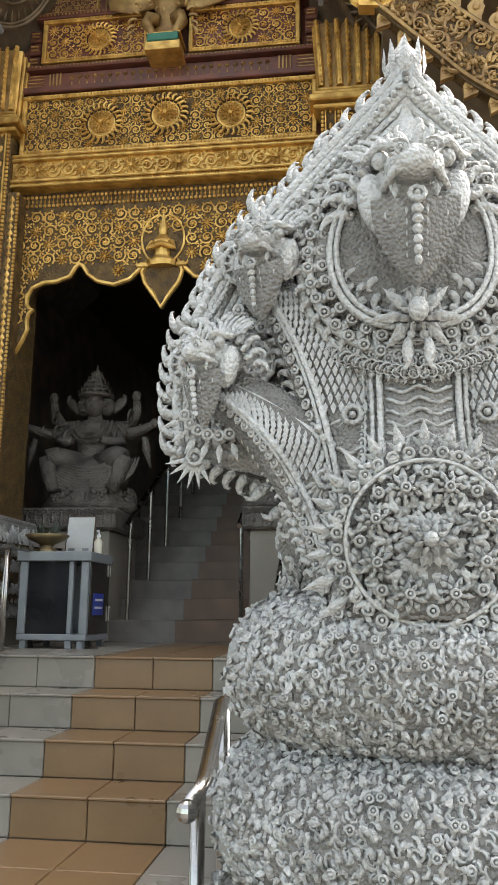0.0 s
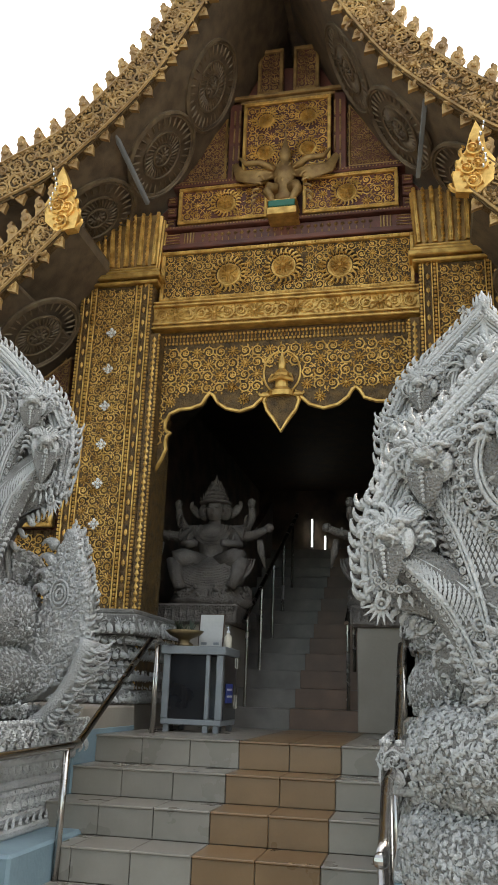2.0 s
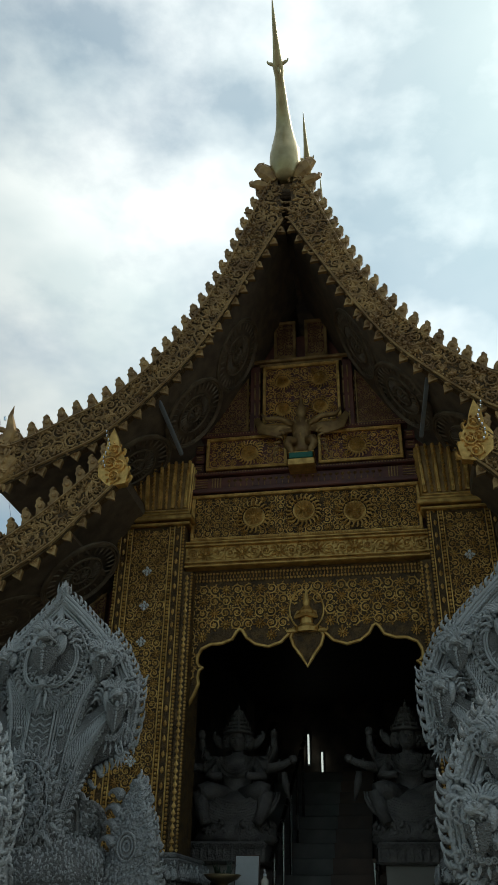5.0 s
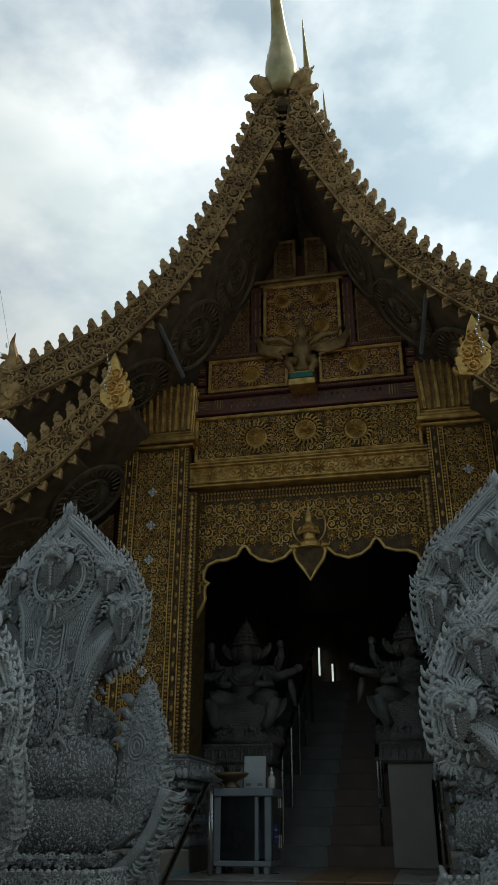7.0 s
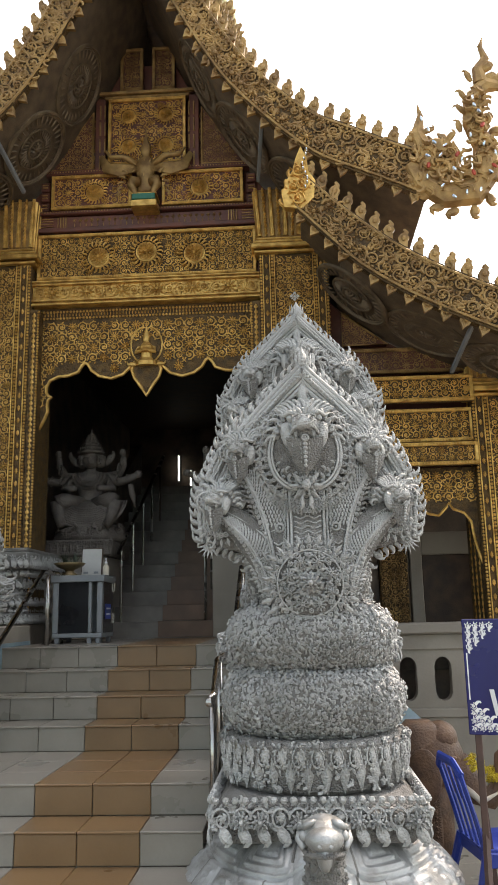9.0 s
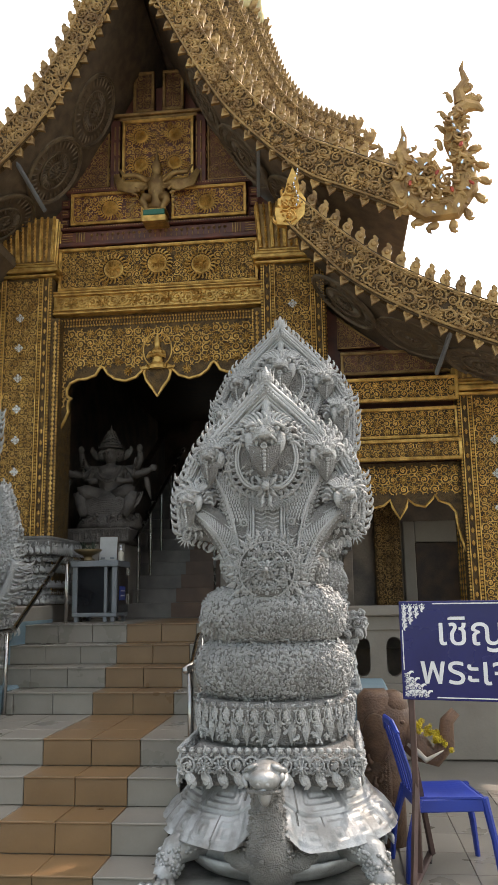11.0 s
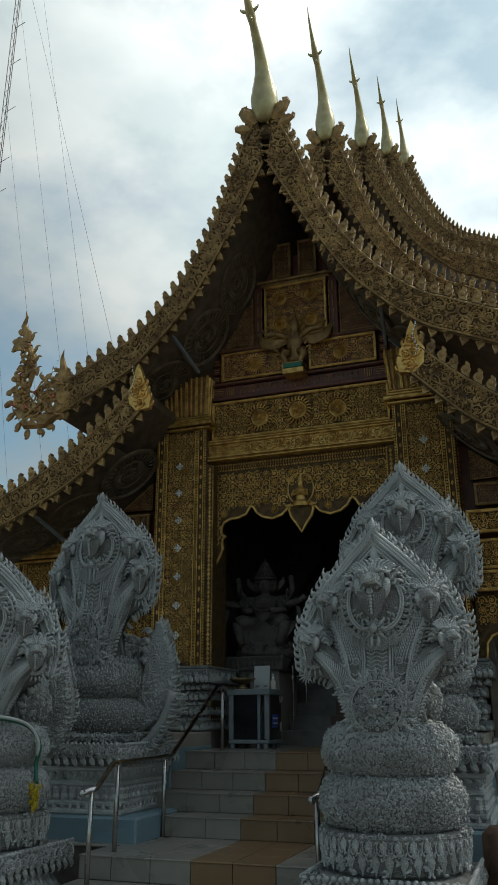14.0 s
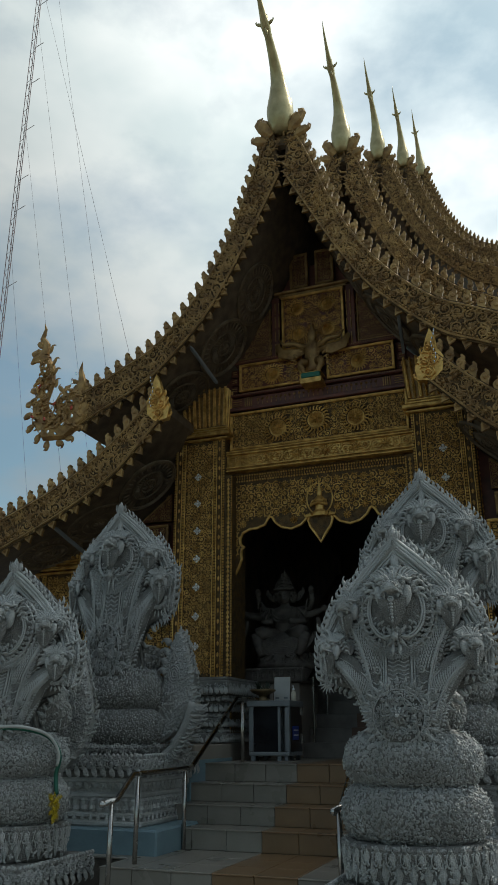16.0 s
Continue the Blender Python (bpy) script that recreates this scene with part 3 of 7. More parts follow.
SPIRE = spire().mesh("spire", True)
SPIRE.materials.append(FINIAL_GOLD)


def roof_tier(depth, label):
    """One storey of the stepped roof, built on the temple's axis with its gable at y = 0."""
    ob = thing("roof", label, "roof", "stepped roofs", "structure")
    for side in (-1, 1):
        gable_board(ob, UPPER_TOP, UPPER_LOW, side, 0.0, 3 + side)
        roof_sheets(ob, UPPER_TOP, side, 0.0, depth)
        e = Soup()
        e.add(FLAME_WIDE, sized(side * 2.70, 0.0, 5.34, side * 0.30, 0.3, 0.46, 0, side * 12, 0))
        e.add(FLAME, sized(side * 2.74, -0.02, 5.28, side * 0.24, 0.25, 0.30, 0, side * 55, 0))
        part("end_leaf", e, GOLD_DARK, ob)
        h = Soup()
        h.add(FLAME_WIDE, sized(side * 0.12, -0.02, 8.66, side * 0.28, 0.3, 0.42, 0, side * 14, 0))
        h.add(FLAME_WIDE, sized(side * 0.18, -0.02, 8.56, side * 0.2, 0.25, 0.3, 0, side * 45, 0))
        part("apex_leaf", h, GOLD_DARK, ob)
    part("spire", SPIRE, FINIAL_GOLD, ob, "pale gilt spire with bulbous foot", m=pose(0.0, -0.02, 8.78))
    part("ridge", one(box(-0.16, 0.16, 0.05, depth, 8.50, 8.78, 0.04)), ROOF_TILE, ob)
    return ob


roof = roof_tier(4.4, "upper gabled roof with curved gilt gable boards and tall spire")
roof.matrix_basis = pose(CX, 4.10, 0)
for i, (y, z) in enumerate(((7.5, 2.38), (11.2, 5.1), (15.3, 8.0), (19.5, 10.8))):
    copy_thing(roof, pose(CX, y, z - 8.8 * 0.12) @ Matrix.Diagonal((1, 1, 1.12, 1)))

CHIP, RED_CHIP = (Soup().add(BEAD, sized(0, 0, 0, 0.017, 0.014, 0.030)).mesh("chip") for k in range(2))
CHIP.materials.append(MIRROR)
RED_CHIP.materials.append(RED_GLASS)
for side in (-1, 1):
    s = Soup()
    finial_tail(s, side)
    tail = solid("serpent_finial", s, GOLD_DARK, "flaming gilt openwork serpent finial with mirror glass", "finial", group="serpent finials")
    tail.matrix_basis = pose(CX + side * 2.62, 4.08, 5.30) @ Matrix.Diagonal((0.9, 1, 0.9, 1))
    rnd = random.Random(9)
    for x, z in ((0.04, 0.5), (0.10, 0.38), (0.15, 0.24), (0.2, 0.1), (0.08, 0.1), (0.06, -0.12), (0.2, -0.22), (0.3, -0.34), (0.42, -0.3), (0.55, -0.28), (0.66, -0.1), (0.72, 0.1), (0.62, 0.2), (0.5, 0.3), (0.4, 0.05), (0.32, -0.05), (0.56, 0.62), (0.6, 0.55), (0.55, 0.7), (0.25, 0.2)):
        part("mirror_chip", CHIP, MIRROR, tail, m=sized(side * x, -0.12, z, 1, 1, 1, 0, rnd.uniform(-60, 60), 0))
    for x, z in ((0.08, 0.0), (0.36, 0.1), (0.5, -0.1), (0.62, 0.4), (0.7, -0.04)):
        part("glass_chip", RED_CHIP, RED_GLASS, tail, m=sized(side * x, -0.12, z, 1.2, 1, 1.15, 0, rnd.uniform(-60, 60), 0))

aisle_roofs = []
for side in (-1, 1):
    ob = thing("aisle_roof", "lower side roof with carved gilt gable board and flame finial", "roof", "side roofs", "structure")
    gable_board(ob, LOWER_TOP, LOWER_LOW, side, 0.0, 11 + side, 0.15)
    roof_sheets(ob, LOWER_TOP, side, 0.0, 4.5)
    s = Soup()
    s.add(slab([(side * x, z) for x, z in ((1.44, 5.02), (1.42, 5.14), (1.47, 5.28), (1.52, 5.36), (1.55, 5.48), (1.60, 5.60), (1.65, 5.48), (1.66, 5.36), (1.72, 5.26), (1.70, 5.10), (1.60, 5.0))], -0.05, 0.03))
    for x, z, r in ((1.57, 5.36, 0.075), (1.60, 5.23, 0.075), (1.52, 5.20, 0.07), (1.56, 5.09, 0.07)):
        s.add(SCROLL, sized(side * x, -0.05, z, -side * r, 0.10, r, 0, 300 * x, 0))
    for k in range(4):
        s.add(CURL2, sized(side * (1.45 + 0.02 * k), -0.02, 5.04 + 0.09 * k, side * 0.07, 0.10, 0.09, 0, -side * (50 - 8 * k), 0))
    part("flame_finial", s, GOLD, ob, "bright gilt flame finial with glass inlay")
    g = Soup()
    for k in range(9):
        g.add(BEAD, sized(side * (1.63 + 0.02 * math.sin(k)), -0.09, 5.18 + 0.045 * k, 0.012, 0.02, 0.018))
    part("mirror_chips", g, MIRROR, ob)
    ob.matrix_basis = pose(CX, 4.10, 0)
    aisle_roofs.append(ob)

# soffits: boards under the eaves with round lattice panels
def lattice_disc(r):
    s = Soup()
    for k, q in enumerate((1.0, 0.93, 0.55, 0.25)):
        s.add(tube([(q * r * math.cos(a), 0, q * r * math.sin(a)) for a in np.linspace(0, 2 * math.pi, 33)[:-1]], 0.012 if k else 0.02, 5, closed=True))
    for k in range(30):
        a = 12 * k
        s.add(PETAL, sized(0.66 * r * math.cos(radians(a)), 0, 0.66 * r * math.sin(radians(a)), 0.05, 0.08, r * 0.3, 0, 90 - a, 0))
        s.add(PETAL, sized(0.28 * r * math.cos(radians(a)), 0, 0.28 * r * math.sin(radians(a)), 0.04, 0.08, r * 0.3, 0, 70 - a, 0))
    s.add(ROSETTE, sized(0, 0, 0, r * 0.22, 0.08, r * 0.22))
    return s


DISC = lattice_disc(0.40).mesh("lattice_disc")
DISC.materials.append(LACE)
soffit = thing("soffit", "dark boarded eaves soffit with round carved lattice panels", "soffit", kind="structure")
for side in (-1, 1):
    for curve, spots in ((UPPER_LOW, ((0.62, 6.75), (1.05, 6.10), (1.62, 5.55))), (LOWER_LOW, ((2.05, 4.42), (2.72, 3.98), (3.4, 3.66)))):
        part("soffit_board", one(sheet(curve if curve is UPPER_LOW else curve[curve[:, 0] > 1.90], side, 4.16, 5.40, 0.03, -0.06)), SOFFIT, soffit, m=pose(CX, 0, 0))
        for x, z in spots:
            i = int(np.argmin(abs(curve[:, 0] - x)))
            e = curve[min(i + 1, len(curve) - 1)] - curve[i - 1]
            a = math.degrees(math.atan2(e[1], e[0]))
            part("lattice_disc", DISC, LACE, soffit, m=pose(CX + side * x, 4.80, curve[i][1] + 0.03, 0, -side * a, 0) @ pose(0, 0, 0, 90, 0, 0))
    for x, z, ln in ((1.26, 5.98, 0.95), (3.02, 3.92, 0.75)):
        s = Soup()
        s.add(box(-0.018, 0.018, 0, 0.72, -0.022, 0.022, 0.006), pose(CX + side * (x + 0.0), 4.22, z + 0.02, -18, 0, side * 6))
        part("strut", s, GREY_PAINT, soffit, "grey painted diagonal strut")

# ---- columns ----
def column(label):
    """A square gilt column with mirror rosettes and a flared capital; stands at its foot, facing -y."""
    ob = thing("column", label, "column", "tall porch columns", "structure")
    w, z0, z1 = 0.345, 2.20, 5.10
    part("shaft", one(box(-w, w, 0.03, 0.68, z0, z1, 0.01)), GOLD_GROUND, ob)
    s = Soup()
    carve(s, -0.185, 0.185, z0 + 0.03, z1 - 0.03, 0.03, 0.052, seed=4)
    for sd in (-1, 1):
        for x, r in ((0.215, 0.015), (0.33, 0.014)):
            beads(s, (sd * x, 0.026, z0), (sd * x, 0.026, z1), r, r * 2.4)
        for x in (0.193, 0.238, 0.308):
            s.add(box(sd * x - 0.006, sd * x + 0.006, 0.012, 0.04, z0, z1, 0.003))
        n = 46
        for k in range(n):
            z = z0 + (z1 - z0) * (k + 0.5) / n
            s.add(PETAL, sized(sd * 0.272, 0.025, z, 0.065, 0.08, 0.055, 0, 0 if k % 2 else 180, 0))
            for y in (0.2, 0.36, 0.52):
                s.add(PETAL, sized(sd * w, y, z, 0.09, 0.10, 0.07, 0, 0, sd * 90))
    part("carving", s, GOLD, ob)
    for k in range(7):
        z = 2.55 + 0.345 * k
        part("glass_rosette", ROSE_GLASS, PORCELAIN, ob, "white glass mosaic flower", m=pose(0, -0.005, z))
    s = Soup()
    for z, p, hh in ((5.10, 0.05, 0.03), (5.145, 0.08, 0.05), (5.205, 0.05, 0.035), (5.25, 0.025, 0.03)):
        s.add(box(-w - p, w + p, 0.03 - p, 0.68 + p, z, z + hh, 0.01))
    part("capital_band", s, GOLD, ob)
    s = Soup()
    v, f = box(-1, 1, -1, 1, 0, 0.52, 0.02)
    v = np.array(v)
    flare = 1 + 0.10 * (v[:, 2] / 0.52)
    v[:, 0] *= (w - 0.01) * flare
    v[:, 1] = 0.355 + v[:, 1] * (0.33) * flare
    s.add((v, f), pose(0, 0, 5.28))
    part("capital", s, GOLD_DARK, ob)
    s = Soup()
    for k in range(11):
        x = -0.335 + 0.67 * k / 10
        s.add(tube([(x, 0.015, 5.29), (x * 1.05, -0.015, 5.55), (x * 1.1, -0.035, 5.80)], [0.012, 0.012, 0.010] if k % 2 else [0.026, 0.024, 0.018], 6))
        for j in range(12):
            s.add(PETAL, sized(x * (1 + 0.008 * j), 0.000 - 0.004 * j, 5.29 + 0.041 * j, 0.075, 0.14, 0.060))
        for sd in (-1, 1):
            s.add(tube([(sd * w, 0.05 + 0.6 * k / 10, 5.29), (sd * w * 1.1, 0.02 + 0.66 * k / 10, 5.79)], 0.024, 5))
            for j in range(8):
                s.add(PETAL, sized(sd * w * (1.01 + 0.012 * j), 0.05 + 0.6 * k / 10, 5.29 + 0.06 * j, 0.075, 0.12, 0.08, 0, 0, sd * 90))
    part("capital_leaves", s, GOLD, ob)
    return ob


s = Soup()
s.add(ROSETTE, sized(0, 0, 0, 0.042, 0.04, 0.042))
for k in range(4):
    s.add(BEAD, sized(0.036 * math.cos(k * math.pi / 2), -0.01, 0.036 * math.sin(k * math.pi / 2), 0.013, 0.012, 0.013))
ROSE_GLASS = s.mesh("glass_rosette")
ROSE_GLASS.materials.append(PORCELAIN)

col = column("square gilt carved column with white glass flowers and ribbed capital")
col.matrix_basis = pose(CX - (COL_IN + COL_OUT) / 2, COL_Y, 0)
copy_thing(col, pose(CX + (COL_IN + COL_OUT) / 2, COL_Y, 0))
for side in (-1, 1):
    copy_thing(col, pose(CX + side * 3.52, COL_Y + 0.05, -1.55))

# inner jambs beside the columns
for side in (-1, 1):
    s = Soup()
    x = CX + side * (COL_IN - 0.045)
    s.add(box(x - 0.05, x + 0.05, 5.16, 5.62, PORCH, 4.62, 0.012))
    jamb = solid("door_jamb", s, GOLD_GROUND, "carved gilt jamb beside the porch column", "jamb", "structure")
    s = Soup()
    for k in range(44):
        s.add(PETAL, sized(x, 5.158, 2.2 + 0.054 * k, 0.085, 0.07, 0.06))
    beads(s, (x - side * 0.045, 5.15, 1.4), (x - side * 0.045, 5.15, 4.6), 0.013)
    part("carving", s, GOLD, jamb)

# ---- gable front ----
front = thing("gable_front", "carved gilt and red lacquer gable front of the porch", "gable", kind="structure")


def board(name, x0, x1, z0, z1, y0, y1, mat, parent, label=""):
    return part(name, one(box(CX + x0, CX + x1, y0, y1, z0, z1, 0.008)), mat, parent, label)


def carved_panel(name, x0, x1, z0, z1, y, size, seed, parent, medallions=(), border=True, ground=None, gold=None):
    """A framed panel with a dark ground, tendrils and round medallions."""
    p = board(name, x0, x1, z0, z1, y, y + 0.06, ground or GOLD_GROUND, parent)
    s = Soup()
    b = 0.035
    if border:
        for z in (z0 + b / 2, z1 - b / 2):
            s.add(box(CX + x0, CX + x1, y - 0.03, y + 0.01, z - b / 2, z + b / 2, 0.006))
            beads(s, (CX + x0, y - 0.032, z), (CX + x1, y - 0.032, z), 0.010, 0.028)
        for x in (x0 + b / 2, x1 - b / 2):
            s.add(box(CX + x - b / 2, CX + x + b / 2, y - 0.027, y + 0.01, z0 + b, z1 - b, 0.006))

    def free(x, z):
        return all((x - CX - mx) ** 2 + (z - mz) ** 2 > (mr * 0.95) ** 2 for mx, mz, mr in medallions)
    carve(s, CX + x0 + b, CX + x1 - b, z0 + b, z1 - b, y - 0.002, size, free, seed)
    part("carving", s, gold or GOLD, p)
    for mx, mz, mr in medallions:
        s = Soup()
        for k in range(22):
            s.add(CURL2, sized(CX + mx + mr * 0.72 * math.cos(k * math.pi / 11), y - 0.02, mz + mr * 0.72 * math.sin(k * math.pi / 11), mr * 0.26, mr * 0.4, mr * 0.36, 0, 90 - 180 * k / 11, 0))
        s.add(lathe([(mr * 0.66, 0), (mr * 0.64, 0.012), (0.001, 0.014)], 24), pose(CX + mx, y, mz, 90, 0, 0))
        for k in range(16):
            s.add(SCROLL, sized(CX + mx + mr * 0.46 * math.cos(k * math.pi / 8), y - 0.016, mz + mr * 0.46 * math.sin(k * math.pi / 8), mr * 0.12, 0.03, mr * 0.12, 0, 47 * k, 0))
        for k in range(28):
            s.add(BEAD, sized(CX + mx + mr * 0.74 * math.cos(k * math.pi / 14), y - 0.024, mz + mr * 0.74 * math.sin(k * math.pi / 14), 0.009, 0.009, 0.009))
        s.add(ROSETTE, sized(CX + mx, y - 0.026, mz, mr * 0.42, 0.07, mr * 0.42))
        for k in range(7):
            s.add(PETAL, sized(CX + mx, y - 0.03, mz, mr * 0.16, 0.05, mr * 0.9, 0, -54 + 18 * k, 0))
        part("medallion", s, GOLD, p)
    return p


# backing wall that fills the gable
back = [(CX - x, z) for x, z in UPPER_LOW[4:30]] + [(CX - 1.75, 4.62), (CX + 1.75, 4.62)] + [(CX + x, z) for x, z in UPPER_LOW[4:30][::-1]]
part("gable_wall", one(slab(back, 5.38, 5.50)), LACQUER, front)

# valance with its cusped lower edge
def valance_edge():
    half = [(0.0, 3.71), (0.06, 3.81), (0.125, 3.90), (0.15, 3.98), (0.13, 4.04), (0.11, 4.07), (0.16, 4.02), (0.24, 3.94), (0.36, 3.90), (0.48, 3.93), (0.56, 3.99), (0.60, 4.06), (0.63, 4.075), (0.66, 4.05), (0.70, 3.98), (0.80, 3.945), (0.90, 3.94), (0.985, 3.90), (1.02, 3.83), (1.02, 3.77), (0.995, 3.735), (0.965, 3.73), (1.0, 3.70), (1.01, 3.64), (1.0, 3.58), (1.03, 3.50), (1.07, 3.42), (1.14, 3.33)]
    return half


edge = valance_edge()
val_outline = [(CX - x, z) for x, z in edge[::-1]] + [(CX + x, z) for x, z in edge[1:]] + [(CX + 1.165, 4.67), (CX - 1.165, 4.67)]
valance = part("valance", one(slab(val_outline, 5.30, 5.36)), GOLD_GROUND, front, "carved gilt valance with a cusped edge")


def over_edge(x, z):
    d = abs(x - CX)
    low = np.interp(d, [0, 0.12, 0.24, 0.36, 0.48, 0.62, 0.75, 1.0, 1.05, 1.2], [3.93, 4.08, 4.0, 3.97, 4.0, 4.12, 4.02, 3.97, 3.6, 3.5])
    return z > low + 0.03 and not (d < 0.14 and z < 4.35)


s = Soup()
carve(s, CX - 1.15, CX + 1.15, 3.50, 4.52, 5.298, 0.062, over_edge, 7)
for z in (4.56, 4.63):
    beads(s, (CX - 1.15, 5.292, z), (CX + 1.15, 5.292, z), 0.014, 0.034)
for k in range(70):
    s.add(PETAL, sized(CX - 1.14 + 2.28 * (k + 0.5) / 70, 5.296, 4.575, 0.03, 0.05, 0.045))
part("carving", s, GOLD, valance)
rim = [(CX - x, 5.30, z) for x, z in edge[::-1]] + [(CX + x, 5.30, z) for x, z in edge[1:]]
part("rim", one(tube(rim, 0.017, 6)), GOLD, valance)
s = Soup()   # praying figure in the middle, plain
s.add(lathe([(0.10, 4.02), (0.11, 4.06), (0.06, 4.10), (0.055, 4.16), (0.075, 4.22), (0.03, 4.27), (0.035, 4.31), (0.03, 4.35), (0.012, 4.40), (0.002, 4.48)], 12, 1, 0.6), pose(CX, 5.29, 0))
for sd in (-1, 1):
    s.add(tube([(CX + sd * 0.075, 5.28, 4.21), (CX + sd * 0.10, 5.25, 4.15), (CX, 5.235, 4.18)], 0.02, 6))
    s.add(tube([(CX + sd * 0.16 * math.sin(a), 5.295, 4.24 + 0.2 * -math.cos(a)) for a in np.linspace(0.4, 2.9, 9)], 0.010, 5))
    s.add(FLAME, sized(CX + sd * 0.10, 5.29, 4.03, sd * 0.10, 0.1, 0.12, 0, sd * 60, 0))
part("figure_boss", s, GOLD, valance, "small gilt boss above the pendant")

# the bright beam
beam = board("beam", -1.185, 1.185, 4.67, 4.94, 5.22, 5.34, GOLD, front, "bright gilt beam with a band of scrolls")
s = Soup()
for z in (4.67, 4.71, 4.885, 4.92):
    s.add(box(CX - 1.19, CX + 1.19, 5.185, 5.23, z, z + 0.020, 0.006))
for z in (4.70, 4.913):
    beads(s, (CX - 1.17, 5.205, z), (CX + 1.17, 5.205, z), 0.010, 0.024)
n = 19
for k in range(n):
    x = CX - 1.15 + 2.30 * (k + 0.5) / n
    if k % 3 == 1:
        s.add(ROSETTE, sized(x, 5.212, 4.808, 0.075, 0.06, 0.072))
        for j in range(10):
            s.add(PETAL, sized(x + 0.05 * math.cos(j * 0.628), 5.214, 4.808 + 0.05 * math.sin(j * 0.628), 0.04, 0.05, 0.045, 0, 90 - 36 * j, 0))
    else:
        s.add(SCROLL, sized(x, 5.216, 4.808, 0.062 * (1 if k % 2 else -1), 0.05, 0.068, 0, 90 * k, 0))
        for j in range(4):
            s.add(PETAL, sized(x + 0.05 * (1 if j % 2 else -1), 5.214, 4.808 + 0.05 * (1 if j < 2 else -1), 0.05, 0.06, 0.06, 0, 70 * j, 0))
part("carving", s, GOLD, beam)

carved_panel("lower_panel", -1.14, 1.14, 4.96, 5.47, 5.26, 0.052, 12, front, ((-0.50, 5.20, 0.17), (0.0, 5.24, 0.17), (0.50, 5.20, 0.17)))
board("panel_frame", -1.17, 1.17, 4.94, 5.50, 5.30, 5.38, LACQUER, front)
# red bands
for z, hh, y in ((5.49, 0.05, 5.22), (5.55, 0.14, 5.28), (5.70, 0.035, 5.23), (6.16, 0.05, 5.24)):
    part("red_rail", one(box(CX - 1.17, CX + 1.17, y, 5.38, z, z + hh, 0.008)), LACQUER, front)
s = Soup()
for k in range(26):
    s.add(ROSETTE, sized(CX - 0.80 + 1.6 * (k + 0.5) / 26, 5.278, 5.640, 0.022, 0.03, 0.022))
    s.add(PETAL, sized(CX - 0.80 + 1.6 * (k + 0.5) / 26, 5.278, 5.565, 0.03, 0.03, 0.05))
for sd in (-1, 1):
    for j in range(4):
        s.add(box(CX + sd * (0.86 + 0.028 * j) - 0.006, CX + sd * (0.86 + 0.028 * j) + 0.006, 5.265, 5.29, 5.56, 5.68, 0.002))
        s.add(box(CX + sd * 1.07 - 0.075, CX + sd * 1.07 + 0.075, 5.27, 5.29, 5.575 + 0.03 * j, 5.583 + 0.03 * j, 0.002))
for z in (5.525, 5.72, 6.18):
    beads(s, (CX - 1.15, 5.228, z), (CX + 1.15, 5.228, z), 0.008, 0.03)
part("band_carving", s, GOLD_DARK, front)
for sd in (-1, 1):
    a, b = sorted((sd * 0.16, sd * 1.02))
    carved_panel("upper_panel", a, b, 5.76, 6.15, 5.27, 0.055, 20 + sd, front, ((sd * 0.56, 5.95, 0.14),), ground=LACQUER)
    for j in range(3):
        board("post_panel", sd * 1.10 - 0.05, sd * 1.10 + 0.05, 5.77 + 0.12 * j, 5.87 + 0.12 * j, 5.30, 5.36, LACQUER, front)
carved_panel("crown_panel", -0.42, 0.42, 6.24, 7.03, 5.26, 0.058, 31, front, ((-0.2, 6.46, 0.12), (0.2, 6.46, 0.12), (-0.2, 6.82, 0.12), (0.2, 6.82, 0.12)), ground=LACQUER)
for sd in (-1, 1):
    a, b = sorted((sd * 0.45, sd * 0.56))
    board("side_post", a, b, 6.12, 7.08, 5.25, 5.36, LACQUER, front)
    s = Soup()
    for k in range(4):
        s.add(box(CX + sd * 0.455 - 0.008, CX + sd * 0.455 + 0.008, 5.235, 5.26, 6.2 + 0.2 * k, 6.36 + 0.2 * k, 0.003))
        s.add(box(CX + sd * 0.505 - 0.008, CX + sd * 0.505 + 0.008, 5.235, 5.26, 6.2 + 0.2 * k, 6.36 + 0.2 * k, 0.003))
    part("post_carving", s, GOLD_DARK, front)
    tri = [(CX + sd * 0.59, 6.23), (CX + sd * 1.08, 6.23), (CX + sd * 0.84, 6.52), (CX + sd * 0.59, 6.90)]
    tp = part("triangle_panel", one(slab(tri, 5.28, 5.36)), LACQUER, front)
    s = Soup()
    carve(s, CX + sd * 0.80 - 0.24, CX + sd * 0.80 + 0.24, 6.22, 6.84, 5.278, 0.048, lambda x, z: 0.6 < sd * (x - CX) < 1.02 - (z - 6.2) * 0.62, 3)
    pts = [(x, 5.275, z) for x, z in tri]
    s.add(tube(pts, 0.014, 5, closed=True))
    part("carving", s, GOLD_DARK, tp)
s = Soup()
for z, y in ((7.08, 5.22), (7.04, 5.25)):
    s.add(box(CX - 0.62, CX + 0.62, y, 5.36, z, z + 0.035, 0.006))
part("crown_rail", s, GOLD_DARK, front)
for a, b in ((-0.30, -0.05), (0.05, 0.30)):
    carved_panel("top_panel", a, b, 7.14, 7.66, 5.28, 0.05, 41, front, ground=LACQUER, gold=GOLD_DARK)

